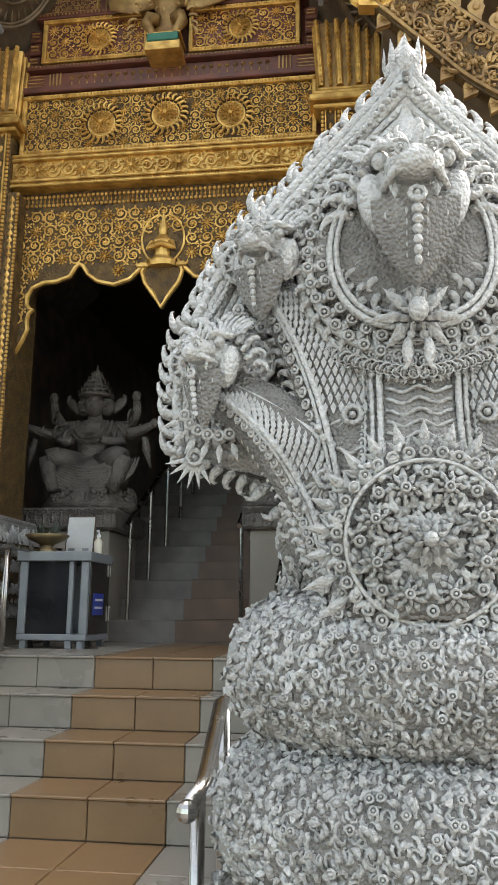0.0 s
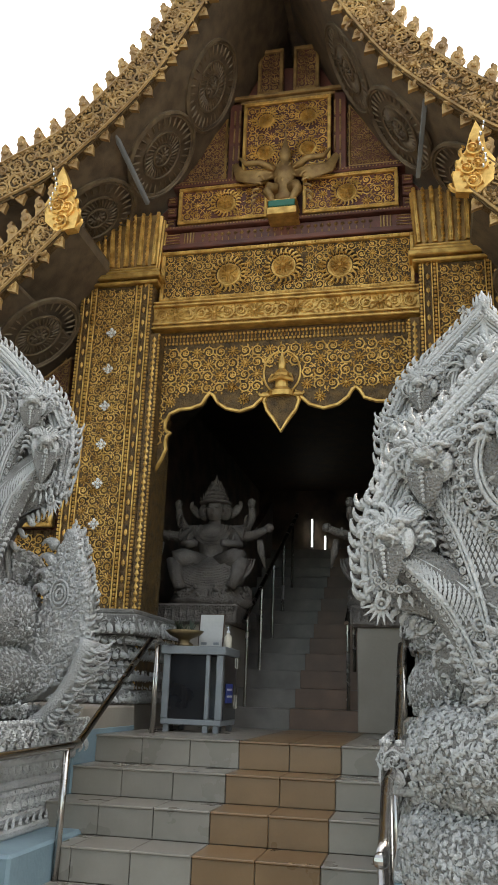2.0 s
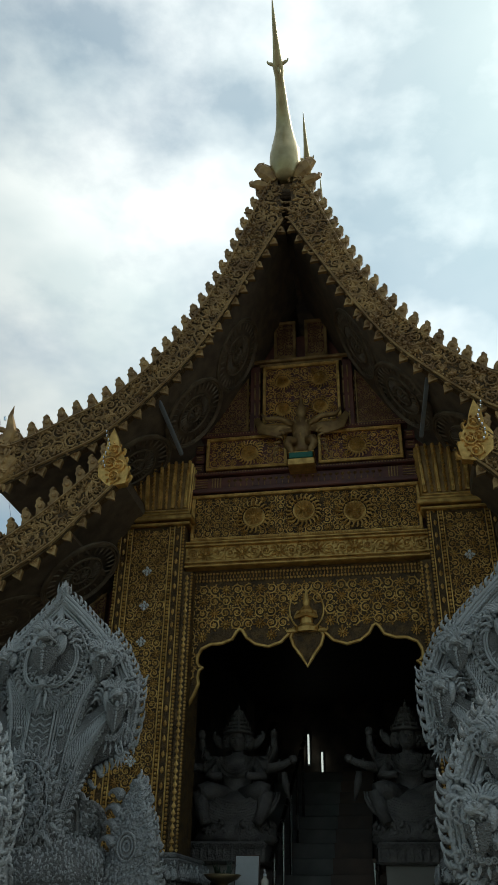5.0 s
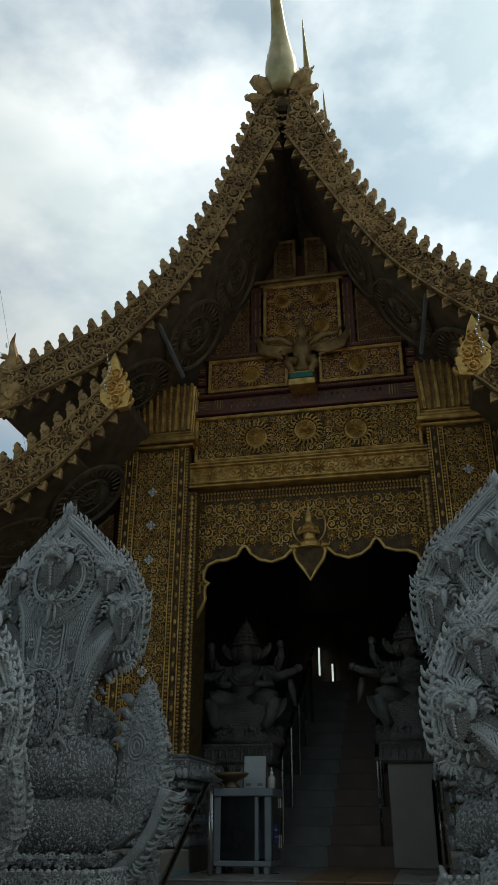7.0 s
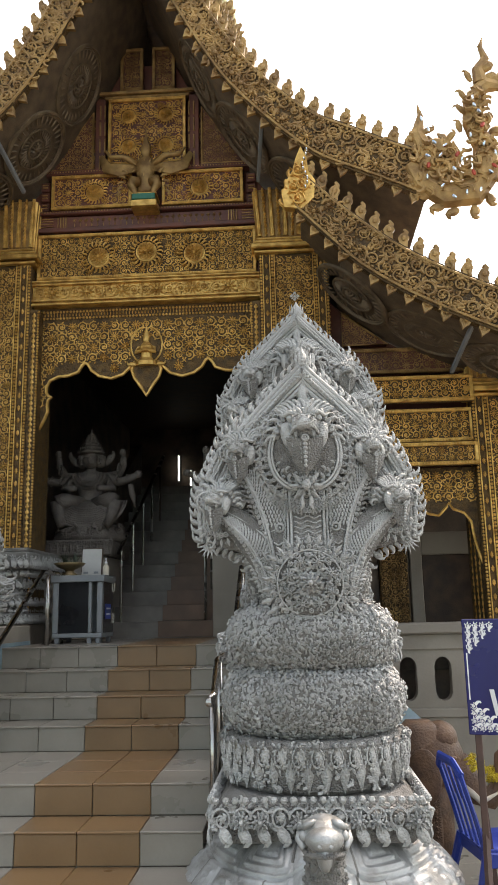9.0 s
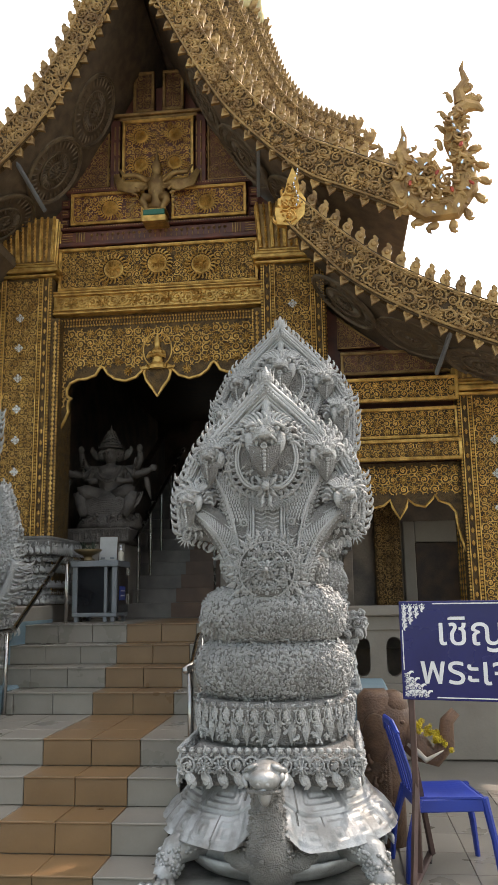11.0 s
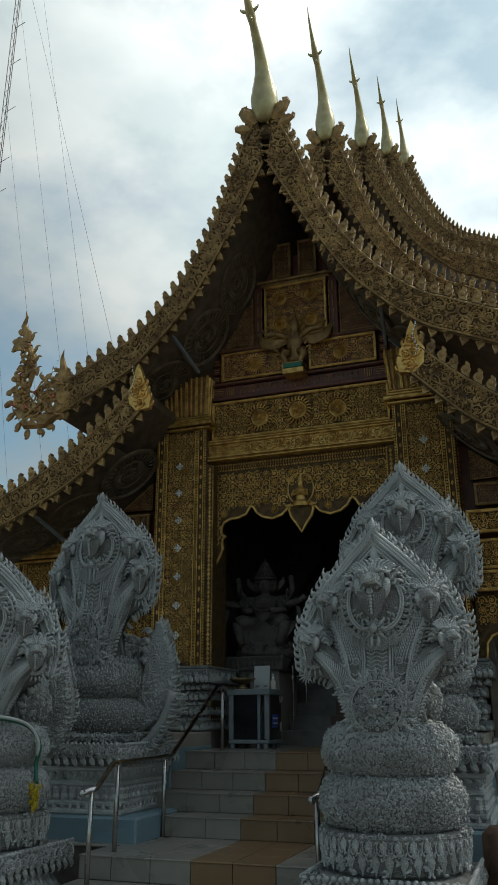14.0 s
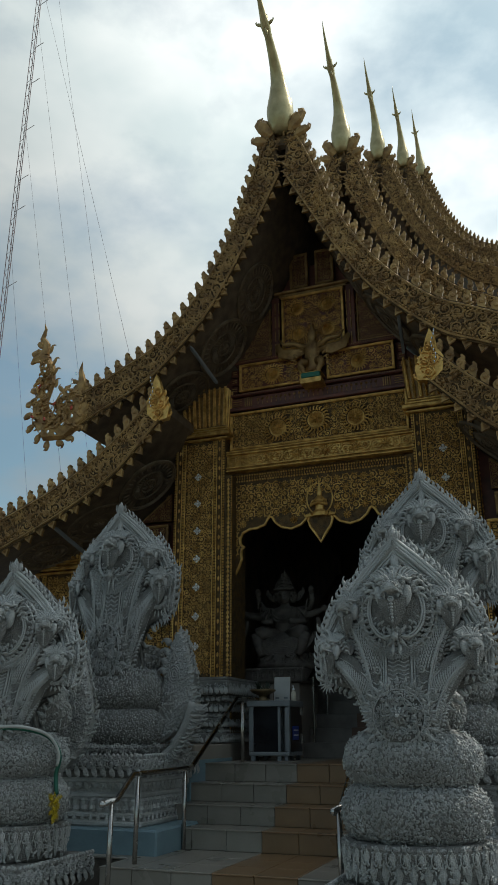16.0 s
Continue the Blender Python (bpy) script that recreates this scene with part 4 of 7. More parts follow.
s = Soup()
for sd in (-1, 1):
    for k in range(5):
        s.add(box(CX + sd * (0.62 + 0.09 * k) - 0.035, CX + sd * (0.62 + 0.09 * k) + 0.035, 5.25, 5.29, 6.172, 6.182, 0.002))
        s.add(box(CX + sd * (0.62 + 0.09 * k) - 0.035, CX + sd * (0.62 + 0.09 * k) + 0.035, 5.25, 5.29, 6.196, 6.206, 0.002))
    for k in range(3):
        s.add(box(CX + sd * 1.10 - 0.03, CX + sd * 1.10 + 0.03, 5.285, 5.31, 5.80 + 0.12 * k, 5.81 + 0.12 * k, 0.002))
        s.add(box(CX + sd * 1.10 - 0.03, CX + sd * 1.10 + 0.03, 5.285, 5.31, 5.83 + 0.12 * k, 5.84 + 0.12 * k, 0.002))
part("fillets", s, GOLD_DARK, front)

# winged bird figure under the crown panel, a plain boss with a green plate
bird = Soup()
bird.add(lathe([(0.09, 5.86), (0.10, 5.92), (0.08, 6.00), (0.10, 6.10), (0.115, 6.18), (0.08, 6.26), (0.04, 6.30), (0.055, 6.35), (0.05, 6.42), (0.025, 6.48), (0.010, 6.56), (0.002, 6.64)], 14, 1, 0.55), pose(CX, 5.20, 0))
for sd in (-1, 1):
    for k in range(11):
        u = k / 10
        bird.add(tube([(CX + sd * 0.10, 5.18, 6.17 - 0.03 * u), (CX + sd * (0.24 + 0.03 * u), 5.15, 6.17 - 0.10 * u), (CX + sd * (0.38 + 0.05 * u), 5.17, 6.20 - 0.07 * u), (CX + sd * (0.47 + 0.03 * u), 5.20, 6.34 - 0.04 * u)], [0.030, 0.028, 0.022, 0.005], 6, 0.6))
    bird.add(tube([(CX + sd * 0.09, 5.18, 6.20), (CX + sd * 0.22, 5.13, 6.26), (CX + sd * 0.36, 5.14, 6.27), (CX + sd * 0.42, 5.16, 6.36)], [0.04, 0.032, 0.026, 0.012], 7))
    bird.add(tube([(CX + sd * 0.06, 5.16, 5.98), (CX + sd * 0.12, 5.13, 5.98), (CX + sd * 0.14, 5.11, 5.92), (CX + sd * 0.10, 5.10, 5.85), (CX + sd * 0.09, 5.09, 5.80)], [0.05, 0.055, 0.045, 0.032, 0.028], 9))
    for k in range(5):
        bird.add(CURL2, sized(CX + sd * (0.17 + 0.015 * k), 5.06, 6.02 - 0.05 * k, sd * 0.06, 0.06, 0.07, 0, sd * (30 + 25 * k), 0))
for k in range(12):
    bird.add(PETAL, sized(CX + 0.1 * math.cos(k * 0.52), 5.10, 6.12 + 0.06 * math.sin(k * 0.52), 0.035, 0.05, 0.05, 0, 90 - 30 * k, 0))
solid("bird_figure", bird, GOLD_DARK, "gilt winged bird figure mounted on the gable", "statue", smooth=True)
plate = thing("name_plate", "small green and gold plate below the bird figure", "plate")
part("plate_face", one(box(CX - 0.12, CX + 0.12, 5.06, 5.10, 5.735, 5.80, 0.006)), GREEN_CLOTH, plate)
part("plate_frame", one(box(CX - 0.135, CX + 0.135, 5.07, 5.30, 5.665, 5.735, 0.004), box(CX - 0.135, CX + 0.135, 5.07, 5.30, 5.80, 5.815, 0.004)), GOLD, plate)

# ---- side bays ----
for side in (-1, 1):
    bay = thing("side_bay", "gilt carved side bay of the temple front", "facade", "side bays", "structure")
    x0, x1 = (1.90, 3.19) if side > 0 else (-3.19, -1.90)
    tri = [(CX + side * 1.86, 2.9), (CX + side * 1.86, 4.62)] + [(CX + side * x, z + 0.02) for x, z in LOWER_LOW[6:26]] + [(CX + side * 3.9, 2.9)]
    part("bay_wall", one(slab(tri, 5.42, 5.5)), LACQUER, bay)
    carved_panel("bay_beam_upper", x0, x1, 3.50, 3.76, 5.14, 0.055, 51, bay, gold=GOLD)
    carved_panel("bay_panel", x0, x1, 3.13, 3.46, 5.26, 0.055, 52, bay)
    carved_panel("bay_beam_lower", x0, x1, 2.88, 3.10, 5.14, 0.05, 53, bay)
    carved_panel("bay_frieze", x0 + 0.1 * (side > 0), x1 - 0.1 * (side < 0), 3.84, 4.10, 5.30, 0.06, 54, bay, ground=LACQUER, gold=GOLD_DARK)
    t2 = [(CX + side * 1.98, 4.16), (CX + side * 2.42, 4.16), (CX + side * 1.98, 4.50)]
    tp = part("triangle_panel", one(slab(t2, 5.33, 5.42)), LACQUER, bay)
    s = Soup()
    carve(s, CX + side * 2.2 - 0.22, CX + side * 2.2 + 0.22, 4.16, 4.5, 5.328, 0.055, lambda x, z: side * (x - CX) < 2.40 - (z - 4.16) * 1.2, 8)
    s.add(tube([(x, 5.325, z) for x, z in t2], 0.014, 5, closed=True))
    part("carving", s, GOLD_DARK, tp)
    mx = (x0 + x1) / 2
    h = [(0.0, 2.30), (0.07, 2.42), (0.09, 2.5), (0.16, 2.44), (0.26, 2.42), (0.34, 2.50), (0.36, 2.54), (0.40, 2.48), (0.50, 2.44), (0.56, 2.36), (0.57, 2.25), (0.60, 2.1), (0.645, 1.95)]
    out = [(CX + mx - x, z) for x, z in h[::-1]] + [(CX + mx + x, z) for x, z in h[1:]] + [(CX + mx + 0.645, 2.88), (CX + mx - 0.645, 2.88)]
    vb = part("valance", one(slab(out, 5.28, 5.34)), GOLD_GROUND, bay)
    s = Soup()
    carve(s, CX + mx - 0.63, CX + mx + 0.63, 2.45, 2.85, 5.278, 0.06, lambda x, z: z > 2.54, 55)
    part("carving", s, GOLD, vb)
    part("rim", one(tube([(CX + mx - x, 5.28, z) for x, z in h[::-1]] + [(CX + mx + x, 5.28, z) for x, z in h[1:]], 0.015, 5)), GOLD, vb)
    part("bay_back", one(box(CX + side * 2.7 - 0.9, CX + side * 2.7 + 0.9, 6.3, 6.4, 1.2, 3.5, 0.01)), MURAL, bay)
    dx = CX + side * 3.06
    door = part("inner_door", one(box(dx - 0.29, dx + 0.29, 6.26, 6.30, 1.2, 2.12, 0.008)), DARK_WOOD, bay, "dark wooden door inside the bay")
    part("door_frame", one(box(dx - 0.42, dx - 0.29, 6.24, 6.30, 1.2, 2.36, 0.01), box(dx + 0.29, dx + 0.42, 6.24, 6.30, 1.2, 2.36, 0.01), box(dx - 0.29, dx + 0.29, 6.24, 6.30, 2.12, 2.36, 0.01)), CONCRETE, door, "cream door frame")
    px = CX + side * 2.46
    pillar = part("inner_pillar", one(box(px - 0.15, px + 0.15, 6.16, 6.30, 1.2, 3.4, 0.01)), GOLD_GROUND, bay)
    q = Soup()
    carve(q, px - 0.14, px + 0.14, 1.25, 3.3, 6.158, 0.05, seed=77)
    part("carving", q, GOLD_DARK, pillar)
    part("bay_floor", one(box(CX + side * 2.7 - 0.9, CX + side * 2.7 + 0.9, 5.5, 6.3, 1.0, 1.2, 0.01)), GROUT, bay)
    # low wall with oval openings below the bay
    s = Soup()
    xa, xb = sorted((CX + side * 1.95, CX + side * 7.5))
    s.add(box(xa, xb, 5.06, 5.34, 1.34, 1.44, 0.015))
    s.add(box(xa, xb, 5.12, 5.30, 0.0, 0.70, 0.01))
    s.add(box(xa, xb, 5.10, 5.32, 0.62, 0.70, 0.01))
    s.add(box(xa, xb, 5.12, 5.28, 1.20, 1.34, 0.01))
    n = int((xb - xa) / 0.30)
    for k in range(n):
        x = xa + (xb - xa) * (k + 0.5) / n
        w = (xb - xa) / n
        for sd in (-1, 1):
            o = [(x + sd * w / 2, 0.70), (x + sd * w / 2, 1.20), (x, 1.20)]
            o += [(x + sd * 0.075 * math.sin(a), 1.05 + 0.09 * math.cos(a)) for a in np.linspace(0, math.pi / 2, 5)]
            o += [(x + sd * 0.075 * math.sin(a), 0.85 + 0.09 * math.cos(a)) for a in np.linspace(math.pi / 2, math.pi, 5)]
            o += [(x, 0.70)]
            s.add(slab(o, 5.14, 5.26))
    solid("base_wall", one(box(xa, xb, 5.70, 5.80, 0.0, 1.40, 0.01)), MURAL, "dark base wall behind the pierced low wall", "wall", "structure")
    solid("low_wall", s, CONCRETE, "cream painted low wall pierced by oval openings", "wall", "structure")

# ---- porch room ----
room = [("wall_west", box(CX - 2.05, CX - 1.95, 5.5, 14.0, PORCH - 0.6, 5.42)), ("wall_east", box(CX + 1.95, CX + 2.05, 5.5, 14.0, PORCH - 0.6, 5.42)), ("wall_north", box(CX - 2.0, CX + 2.0, 13.9, 14.0, 1.0, 5.42))]
for name, piece in room:
    solid(name, one(piece), MURAL, "dark painted inner wall of the porch", "wall", "structure")
solid("ceiling", one(box(CX - 2.0, CX + 2.0, 5.5, 14.0, 5.36, 5.44)), DARK_WOOD, "dark wooden porch ceiling", "ceiling", "structure")
solid("porch_floor", one(box(CX - 1.95, CX + 1.95, 4.30, 14.0, 0.9, PORCH - 0.012)), GROUT, "tiled porch floor", "floor", "structure")
# steps use darkened tile colours in place of the roof's shade
inner_stairs = thing("inner_stairs", "inner tile stairs with a strip, colours darkened for the hall's shade", "stairs", kind="structure")
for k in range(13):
    part("step", one(box(CX - 0.92, CX + 0.92, 6.20 + 0.30 * k, 6.56 + 0.30 * k if k < 12 else 14.0, PORCH + 0.168 * k - 0.05, PORCH + 0.168 * (k + 1), 0.008)), SHADED_STEP, inner_stairs)
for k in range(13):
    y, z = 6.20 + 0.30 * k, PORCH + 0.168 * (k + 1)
    part("strip_tile", one(box(CX - 0.03, CX + 0.72, y - 0.006, y + 0.3, z - 0.160, z + 0.004, 0.003)), SHADED_STRIP, inner_stairs)
for side in (-1, 1):
    s = Soup()
    prof = [(6.1, PORCH - 0.02), (6.1, PORCH + 0.72), (10.0, PORCH + 2.9), (10.0, PORCH - 0.02)]
    p = slab([(y, z) for y, z in prof], -0.05, 0.05)
    s.add(p, Matrix.Translation((CX + side * 0.99, 0, 0)) @ pose(0, 0, 0, 0, 0, 90))
    solid("stair_parapet", s, MURAL, "dark stair parapet inside the porch", "parapet", "structure")


# ---- serpent statues ----
HOOD = [(0.46, 0.27), (0.52, 0.285), (0.62, 0.27), (0.72, 0.24), (0.80, 0.225), (0.86, 0.27), (0.895, 0.35), (0.92, 0.49), (0.96, 0.54), (1.08, 0.568), (1.22, 0.572), (1.27, 0.56), (1.30, 0.515), (1.40, 0.478), (1.50, 0.425), (1.575, 0.365), (1.60, 0.315), (1.68, 0.24), (1.76, 0.155), (1.83, 0.07), (1.875, 0.004)]


def hood_w(z):
    return float(np.interp(z, [a for a, b in HOOD], [b for a, b in HOOD]))


def hood_y(u, z):
    """Front of the hood: leans back at the middle and forward at the crown."""
    base = np.interp(z, [0.45, 0.72, 1.0, 1.4, 1.8, 2.0], [-0.20, -0.22, -0.15, -0.10, -0.12, -0.15])
    return float(base + 0.09 * u * u)


def curl_leaf():
    """A comma-shaped curl one unit high, hooking over towards +x."""
    path = [(0, 0, 0), (-0.06, 0, 0.22), (-0.06, 0, 0.46), (0.04, 0, 0.68), (0.22, 0, 0.82), (0.40, 0, 0.80), (0.46, 0, 0.68)]
    return tube(path, [0.24, 0.31, 0.28, 0.21, 0.14, 0.09, 0.03], 5, 0.8)


def ring_stud():
    """A flat ring with a boss, radius 1, proud towards -y."""
    q = Soup()
    q.add(tube([(0.72 * math.cos(a), -0.2, 0.72 * math.sin(a)) for a in np.linspace(0, 2 * math.pi, 9)[:-1]], 0.3, 4, closed=True))
    q.add(BEAD, sized(0, -0.2, 0, 0.34, 0.4, 0.34))
    return q.arrays()


def shield():
    """A heart-shaped lower jaw, hanging down from the origin."""
    v, f = [], []
    n = 9
    for i in range(n):
        t = i / (n - 1)
        w = 0.104 * (1 - t ** 2.3) + 0.003
        for j in range(n):
            u = -1 + 2 * j / (n - 1)
            v.append((u * w, -0.045 * (1 - u * u) * (1 - 0.5 * t) - 0.012, -0.20 * t + 0.02 * abs(u) * (1 - t)))
    for i in range(n - 1):
        for j in range(n - 1):
            a = i * n + j
            f.append((a, a + n, a + n + 1, a + 1))
    return np.array(v), f


HOOK = tube([(0, 0, -0.05), (-0.10, 0, 0.22), (-0.12, 0, 0.48), (0.0, 0, 0.74), (0.20, 0, 0.92), (0.42, 0, 1.02), (0.50, 0, 0.92)], [0.20, 0.25, 0.22, 0.17, 0.12, 0.07, 0.02], 6, 0.8)
CURL, STUD, SHIELD = curl_leaf(), ring_stud(), shield()
WORM = tube([(0, 0, 0), (-0.14, 0, 0.34), (0.0, 0, 0.72), (0.30, 0, 0.86), (0.44, 0, 0.62)], [0.20, 0.29, 0.25, 0.19, 0.06], 3)


def serpent_head(s, c, k, turn=0.0):
    """An open-mouthed crested head at c, k times the size of the middle one."""
    m = pose(*c, 0, 0, turn) @ Matrix.Diagonal((k, k, k, 1))

    def put(piece, mm):
        s.add(piece, m @ mm)
    put(blob(0.115, 0.11, 0.075, 14, 8), pose(0, 0.0, 0.055, 18, 0, 0))
    put(blob(0.074, 0.095, 0.050, 12, 7), pose(0, -0.10, 0.066, 16, 0, 0))
    for sd in (-1, 1):
        put(SCROLL, sized(sd * 0.036, -0.165, 0.075, sd * 0.030, 0.05, 0.030))
        put(blob(0.024, 0.022, 0.024, 10, 7), pose(sd * 0.078, -0.085, 0.095))
        put(tube([(sd * 0.045, -0.115, 0.11), (sd * 0.08, -0.105, 0.128), (sd * 0.115, -0.06, 0.115), (sd * 0.145, -0.02, 0.135)], [0.012, 0.016, 0.014, 0.004], 6), pose(0, 0, 0))
        # cheeks that clasp the jaw
        put(blob(0.044, 0.040, 0.085, 12, 8), pose(sd * 0.092, -0.045, 0.0, 0, sd * 14, 0))
        put(PETAL, sized(sd * 0.05, -0.125, -0.03, 0.035, 0.05, 0.055))
        put(PETAL, sized(sd * 0.06, -0.13, 0.035, 0.030, 0.04, 0.045, 180, 0, 0))
        for q in range(4):
            put(HOOK, sized(sd * (0.115 + 0.012 * q), 0.0 + 0.01 * q, 0.10 - 0.03 * q, sd * 0.070, 0.08, 0.080, 0, sd * (20 + 24 * q), 0))
            put(CURL, sized(sd * (0.10 + 0.012 * q), -0.03 + 0.01 * q, 0.125 - 0.03 * q, -sd * 0.040, 0.05, 0.045, 0, sd * (10 + 24 * q), 0))
    s.slot = 1
    put(SHIELD, pose(0, -0.085, -0.035, 8, 0, 0))
    s.slot = 0
    for q in range(7):
        put(BEAD, sized(0, -0.152 + 0.004 * q, -0.045 - 0.024 * q, 0.016 - 0.001 * q, 0.013, 0.013))
    for i in range(6):
        for e in range(-3, 4):
            if abs(e) <= 3.4 - 0.55 * i and e:
                put(PETAL, sized(e * 0.024, -0.142 + 0.010 * abs(e) + 0.007 * i, -0.05 - 0.024 * i, 0.022, 0.03, -0.026))
    put(STUD, sized(0, -0.15, -0.035, 0.024, 0.03, 0.024))
    put(tube([(-0.075, -0.10, 0.005), (-0.05, -0.15, 0.03), (0, -0.17, 0.042), (0.05, -0.15, 0.03), (0.075, -0.10, 0.005)], 0.012, 6), pose(0, 0, 0))
    for q in range(5):
        put(FLAME, sized(0.012 * (q - 2), -0.12 + 0.006 * abs(q - 2), 0.10, 0.05 * (1 if q > 2 else -1), 0.05, 0.10 - 0.012 * abs(q - 2), 5, 14 * (q - 2), 0))
    for q in range(11):
        a = -70 + 14 * q
        put(HOOK, sized(0.10 * math.sin(radians(a)), 0.0, 0.115 + 0.03 * math.cos(radians(a)), 0.060 * (1 if a >= 0 else -1), 0.07, 0.090, -5, a * 0.6, 0))
        put(CURL, sized(0.085 * math.sin(radians(a)), -0.03, 0.105 + 0.03 * math.cos(radians(a)), 0.040 * (1 if a >= 0 else -1), 0.05, 0.045, -5, a * 0.8, 0))


def serpent(rear=False, tail=True):
    """A five-headed serpent on two coils, facing -y; its foot is at the origin."""
    s = Soup()
    rnd = random.Random(21)
    # coils covered with small curled leaves
    for z, big, small in ((0.155, 0.295, 0.168), (0.455, 0.275, 0.162)):
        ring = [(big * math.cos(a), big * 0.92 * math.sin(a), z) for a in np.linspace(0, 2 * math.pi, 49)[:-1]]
        # bare coil in the darker grey, as shade between its leaves
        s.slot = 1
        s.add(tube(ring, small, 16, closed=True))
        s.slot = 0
        around, rows = (100, 28) if rear else (156, 42)
        for i in range(around):
            for j in range(rows):
                b = radians(-105 + 240 * j / (rows - 1) + rnd.uniform(-2.5, 2.5))
                a = 2 * math.pi * (i + 0.5 * (j % 2) + rnd.uniform(-0.25, 0.25)) / around
                if math.sin(a) > 0.45:
                    continue
                r = big + small * math.cos(b)
                x, y, zz = r * math.cos(a), (big * 0.92 + small * math.cos(b)) * math.sin(a), z + small * math.sin(b)
                n = Vector((math.cos(b) * math.cos(a), math.cos(b) * math.sin(a), math.sin(b)))
                q = n.to_track_quat("-Y", "Z").to_matrix().to_4x4()
                k = rnd.uniform(0.8, 1.25)
                base = Matrix.Translation((x, y, zz)) @ q
                kind = rnd.random()
                s.add(WORM, base @ sized(0, 0.001, -0.011, 0.0235 * k * rnd.choice((-1, 1)), 0.036, 0.0245 * k, -12, rnd.choice((0, 180)) + rnd.uniform(-55, 55), 0))
                if kind < 0.07:
                    s.add(PETAL, base @ sized(0.004, -0.003, -0.006, 0.030 * k, 0.08 * k, 0.026 * k, 30, rnd.uniform(0, 360), 0))
                elif kind < 0.16:
                    s.add(STUD, base @ sized(0, -0.008, 0, 0.010, 0.014, 0.010))
    # slot 1 on core and hood: crevice shade put into the colour
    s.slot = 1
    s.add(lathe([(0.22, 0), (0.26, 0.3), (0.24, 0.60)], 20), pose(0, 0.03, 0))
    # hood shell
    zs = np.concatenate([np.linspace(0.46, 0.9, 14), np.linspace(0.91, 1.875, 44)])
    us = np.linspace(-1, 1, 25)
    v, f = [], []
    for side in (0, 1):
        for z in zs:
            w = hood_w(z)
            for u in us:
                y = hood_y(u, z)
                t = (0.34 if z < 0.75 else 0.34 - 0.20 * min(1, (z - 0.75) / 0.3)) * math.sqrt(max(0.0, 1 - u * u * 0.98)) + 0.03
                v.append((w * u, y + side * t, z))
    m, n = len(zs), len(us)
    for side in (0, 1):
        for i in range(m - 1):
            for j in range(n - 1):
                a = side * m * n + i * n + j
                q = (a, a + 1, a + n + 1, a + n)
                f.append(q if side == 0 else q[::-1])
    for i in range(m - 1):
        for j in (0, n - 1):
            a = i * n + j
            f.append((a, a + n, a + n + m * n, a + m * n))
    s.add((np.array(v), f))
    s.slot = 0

    def on(x, z, out=0.0):
        w = max(0.02, hood_w(z))
        return (x, hood_y(max(-1, min(1, x / w)), z) - out, z)

    # three stepped gables: flat mouldings, strings of pearls, curls on top
    for sd in (-1, 1):
        for z0, z1, x0, x1, proud in ((0.96, 1.285, 0.555, 0.555, 0.0), (1.29, 1.59, 0.53, 0.36, 0.03), (1.50, 1.865, 0.375, 0.01, 0.07)):
            n = 14
            rim = []
            for t in np.linspace(0, 1, n):
                bow = 0.016 * math.sin(math.pi * t)
                rim.append(np.array((x0 + (x1 - x0) * t + bow, z0 + (z1 - z0) * t)))
            d = np.array([z1 - z0, x0 - x1])
            d = -d / np.linalg.norm(d)      # inwards
            for k, (inset, r, fl) in enumerate(((0.004, 0.016, 1), (0.026, 0.013, 1), (0.048, 0.016, 1), (0.072, 0.010, 1), (0.094, 0.014, 1))):
                pts = []
                for p in rim:
                    q = p + d * inset
                    pts.append(on(sd * max(0.0, q[0]), q[1], proud + 0.020 - 0.006 * k))
                s.add(tube(pts, r, 6))
            for t in np.linspace(0, 1, 26):
                p = np.array((x0 + (x1 - x0) * t, z0 + (z1 - z0) * t)) + d * 0.037
                s.add(BEAD, sized(*on(sd * max(0.0, p[0]), p[1], proud + 0.026), 0.009, 0.009, 0.009))
            count = int(math.hypot(x1 - x0, z1 - z0) / 0.046)
            lean = {0.96: 74, 1.29: 44, 1.50: 28}[z0]
            for i in range(count + 1):
                t = i / count
                bow = 0.016 * math.sin(math.pi * t)
                p = on(sd * (x0 + (x1 - x0) * t + bow + 0.004), z0 + (z1 - z0) * t + 0.004, proud)
                k = rnd.uniform(0.92, 1.1)
                s.add(HOOK, sized(*p, -sd * 0.064 * k, 0.09, 0.054 * k, rnd.uniform(-10, 10), sd * (lean + rnd.uniform(-9, 9)), 0))
                s.add(CURL, sized(p[0] - sd * 0.008, p[1] - 0.022, p[2] - 0.006, -sd * 0.040 * k, 0.05, 0.042 * k, rnd.uniform(-15, 15), sd * (lean + rnd.uniform(-25, 25)), 0))
                s.add(BEAD, sized(p[0] - sd * 0.012, p[1] - 0.03, p[2] - 0.012, 0.014, 0.012, 0.014))
        # curls below the side lobes
        for k in range(7):
            s.add(CURL, sized(sd * (0.54 - 0.03 * k), hood_y(0.95, 0.93) + 0.01, 0.955 - 0.012 * k, sd * 0.045, 0.06, 0.05, 0, sd * (112 + 6 * k), 0))
        for k in range(3):
            s.add(FLAME, sized(sd * (0.33 - 0.045 * k), hood_y(0.9, 0.86) + 0.03, 0.875 - 0.05 * k, sd * 0.06, 0.06, 0.09, 0, sd * (105 - 6 * k), 0))
    # crowning bud and a small plain boss below it
    s.add(lathe([(0.025, 1.83), (0.038, 1.86), (0.038, 1.89), (0.028, 1.92), (0.014, 1.94), (0.003, 1.965)], 10), pose(0, hood_y(0, 1.85) - 0.06, 0))
    for k in range(8):
        a = 2 * math.pi * k / 8
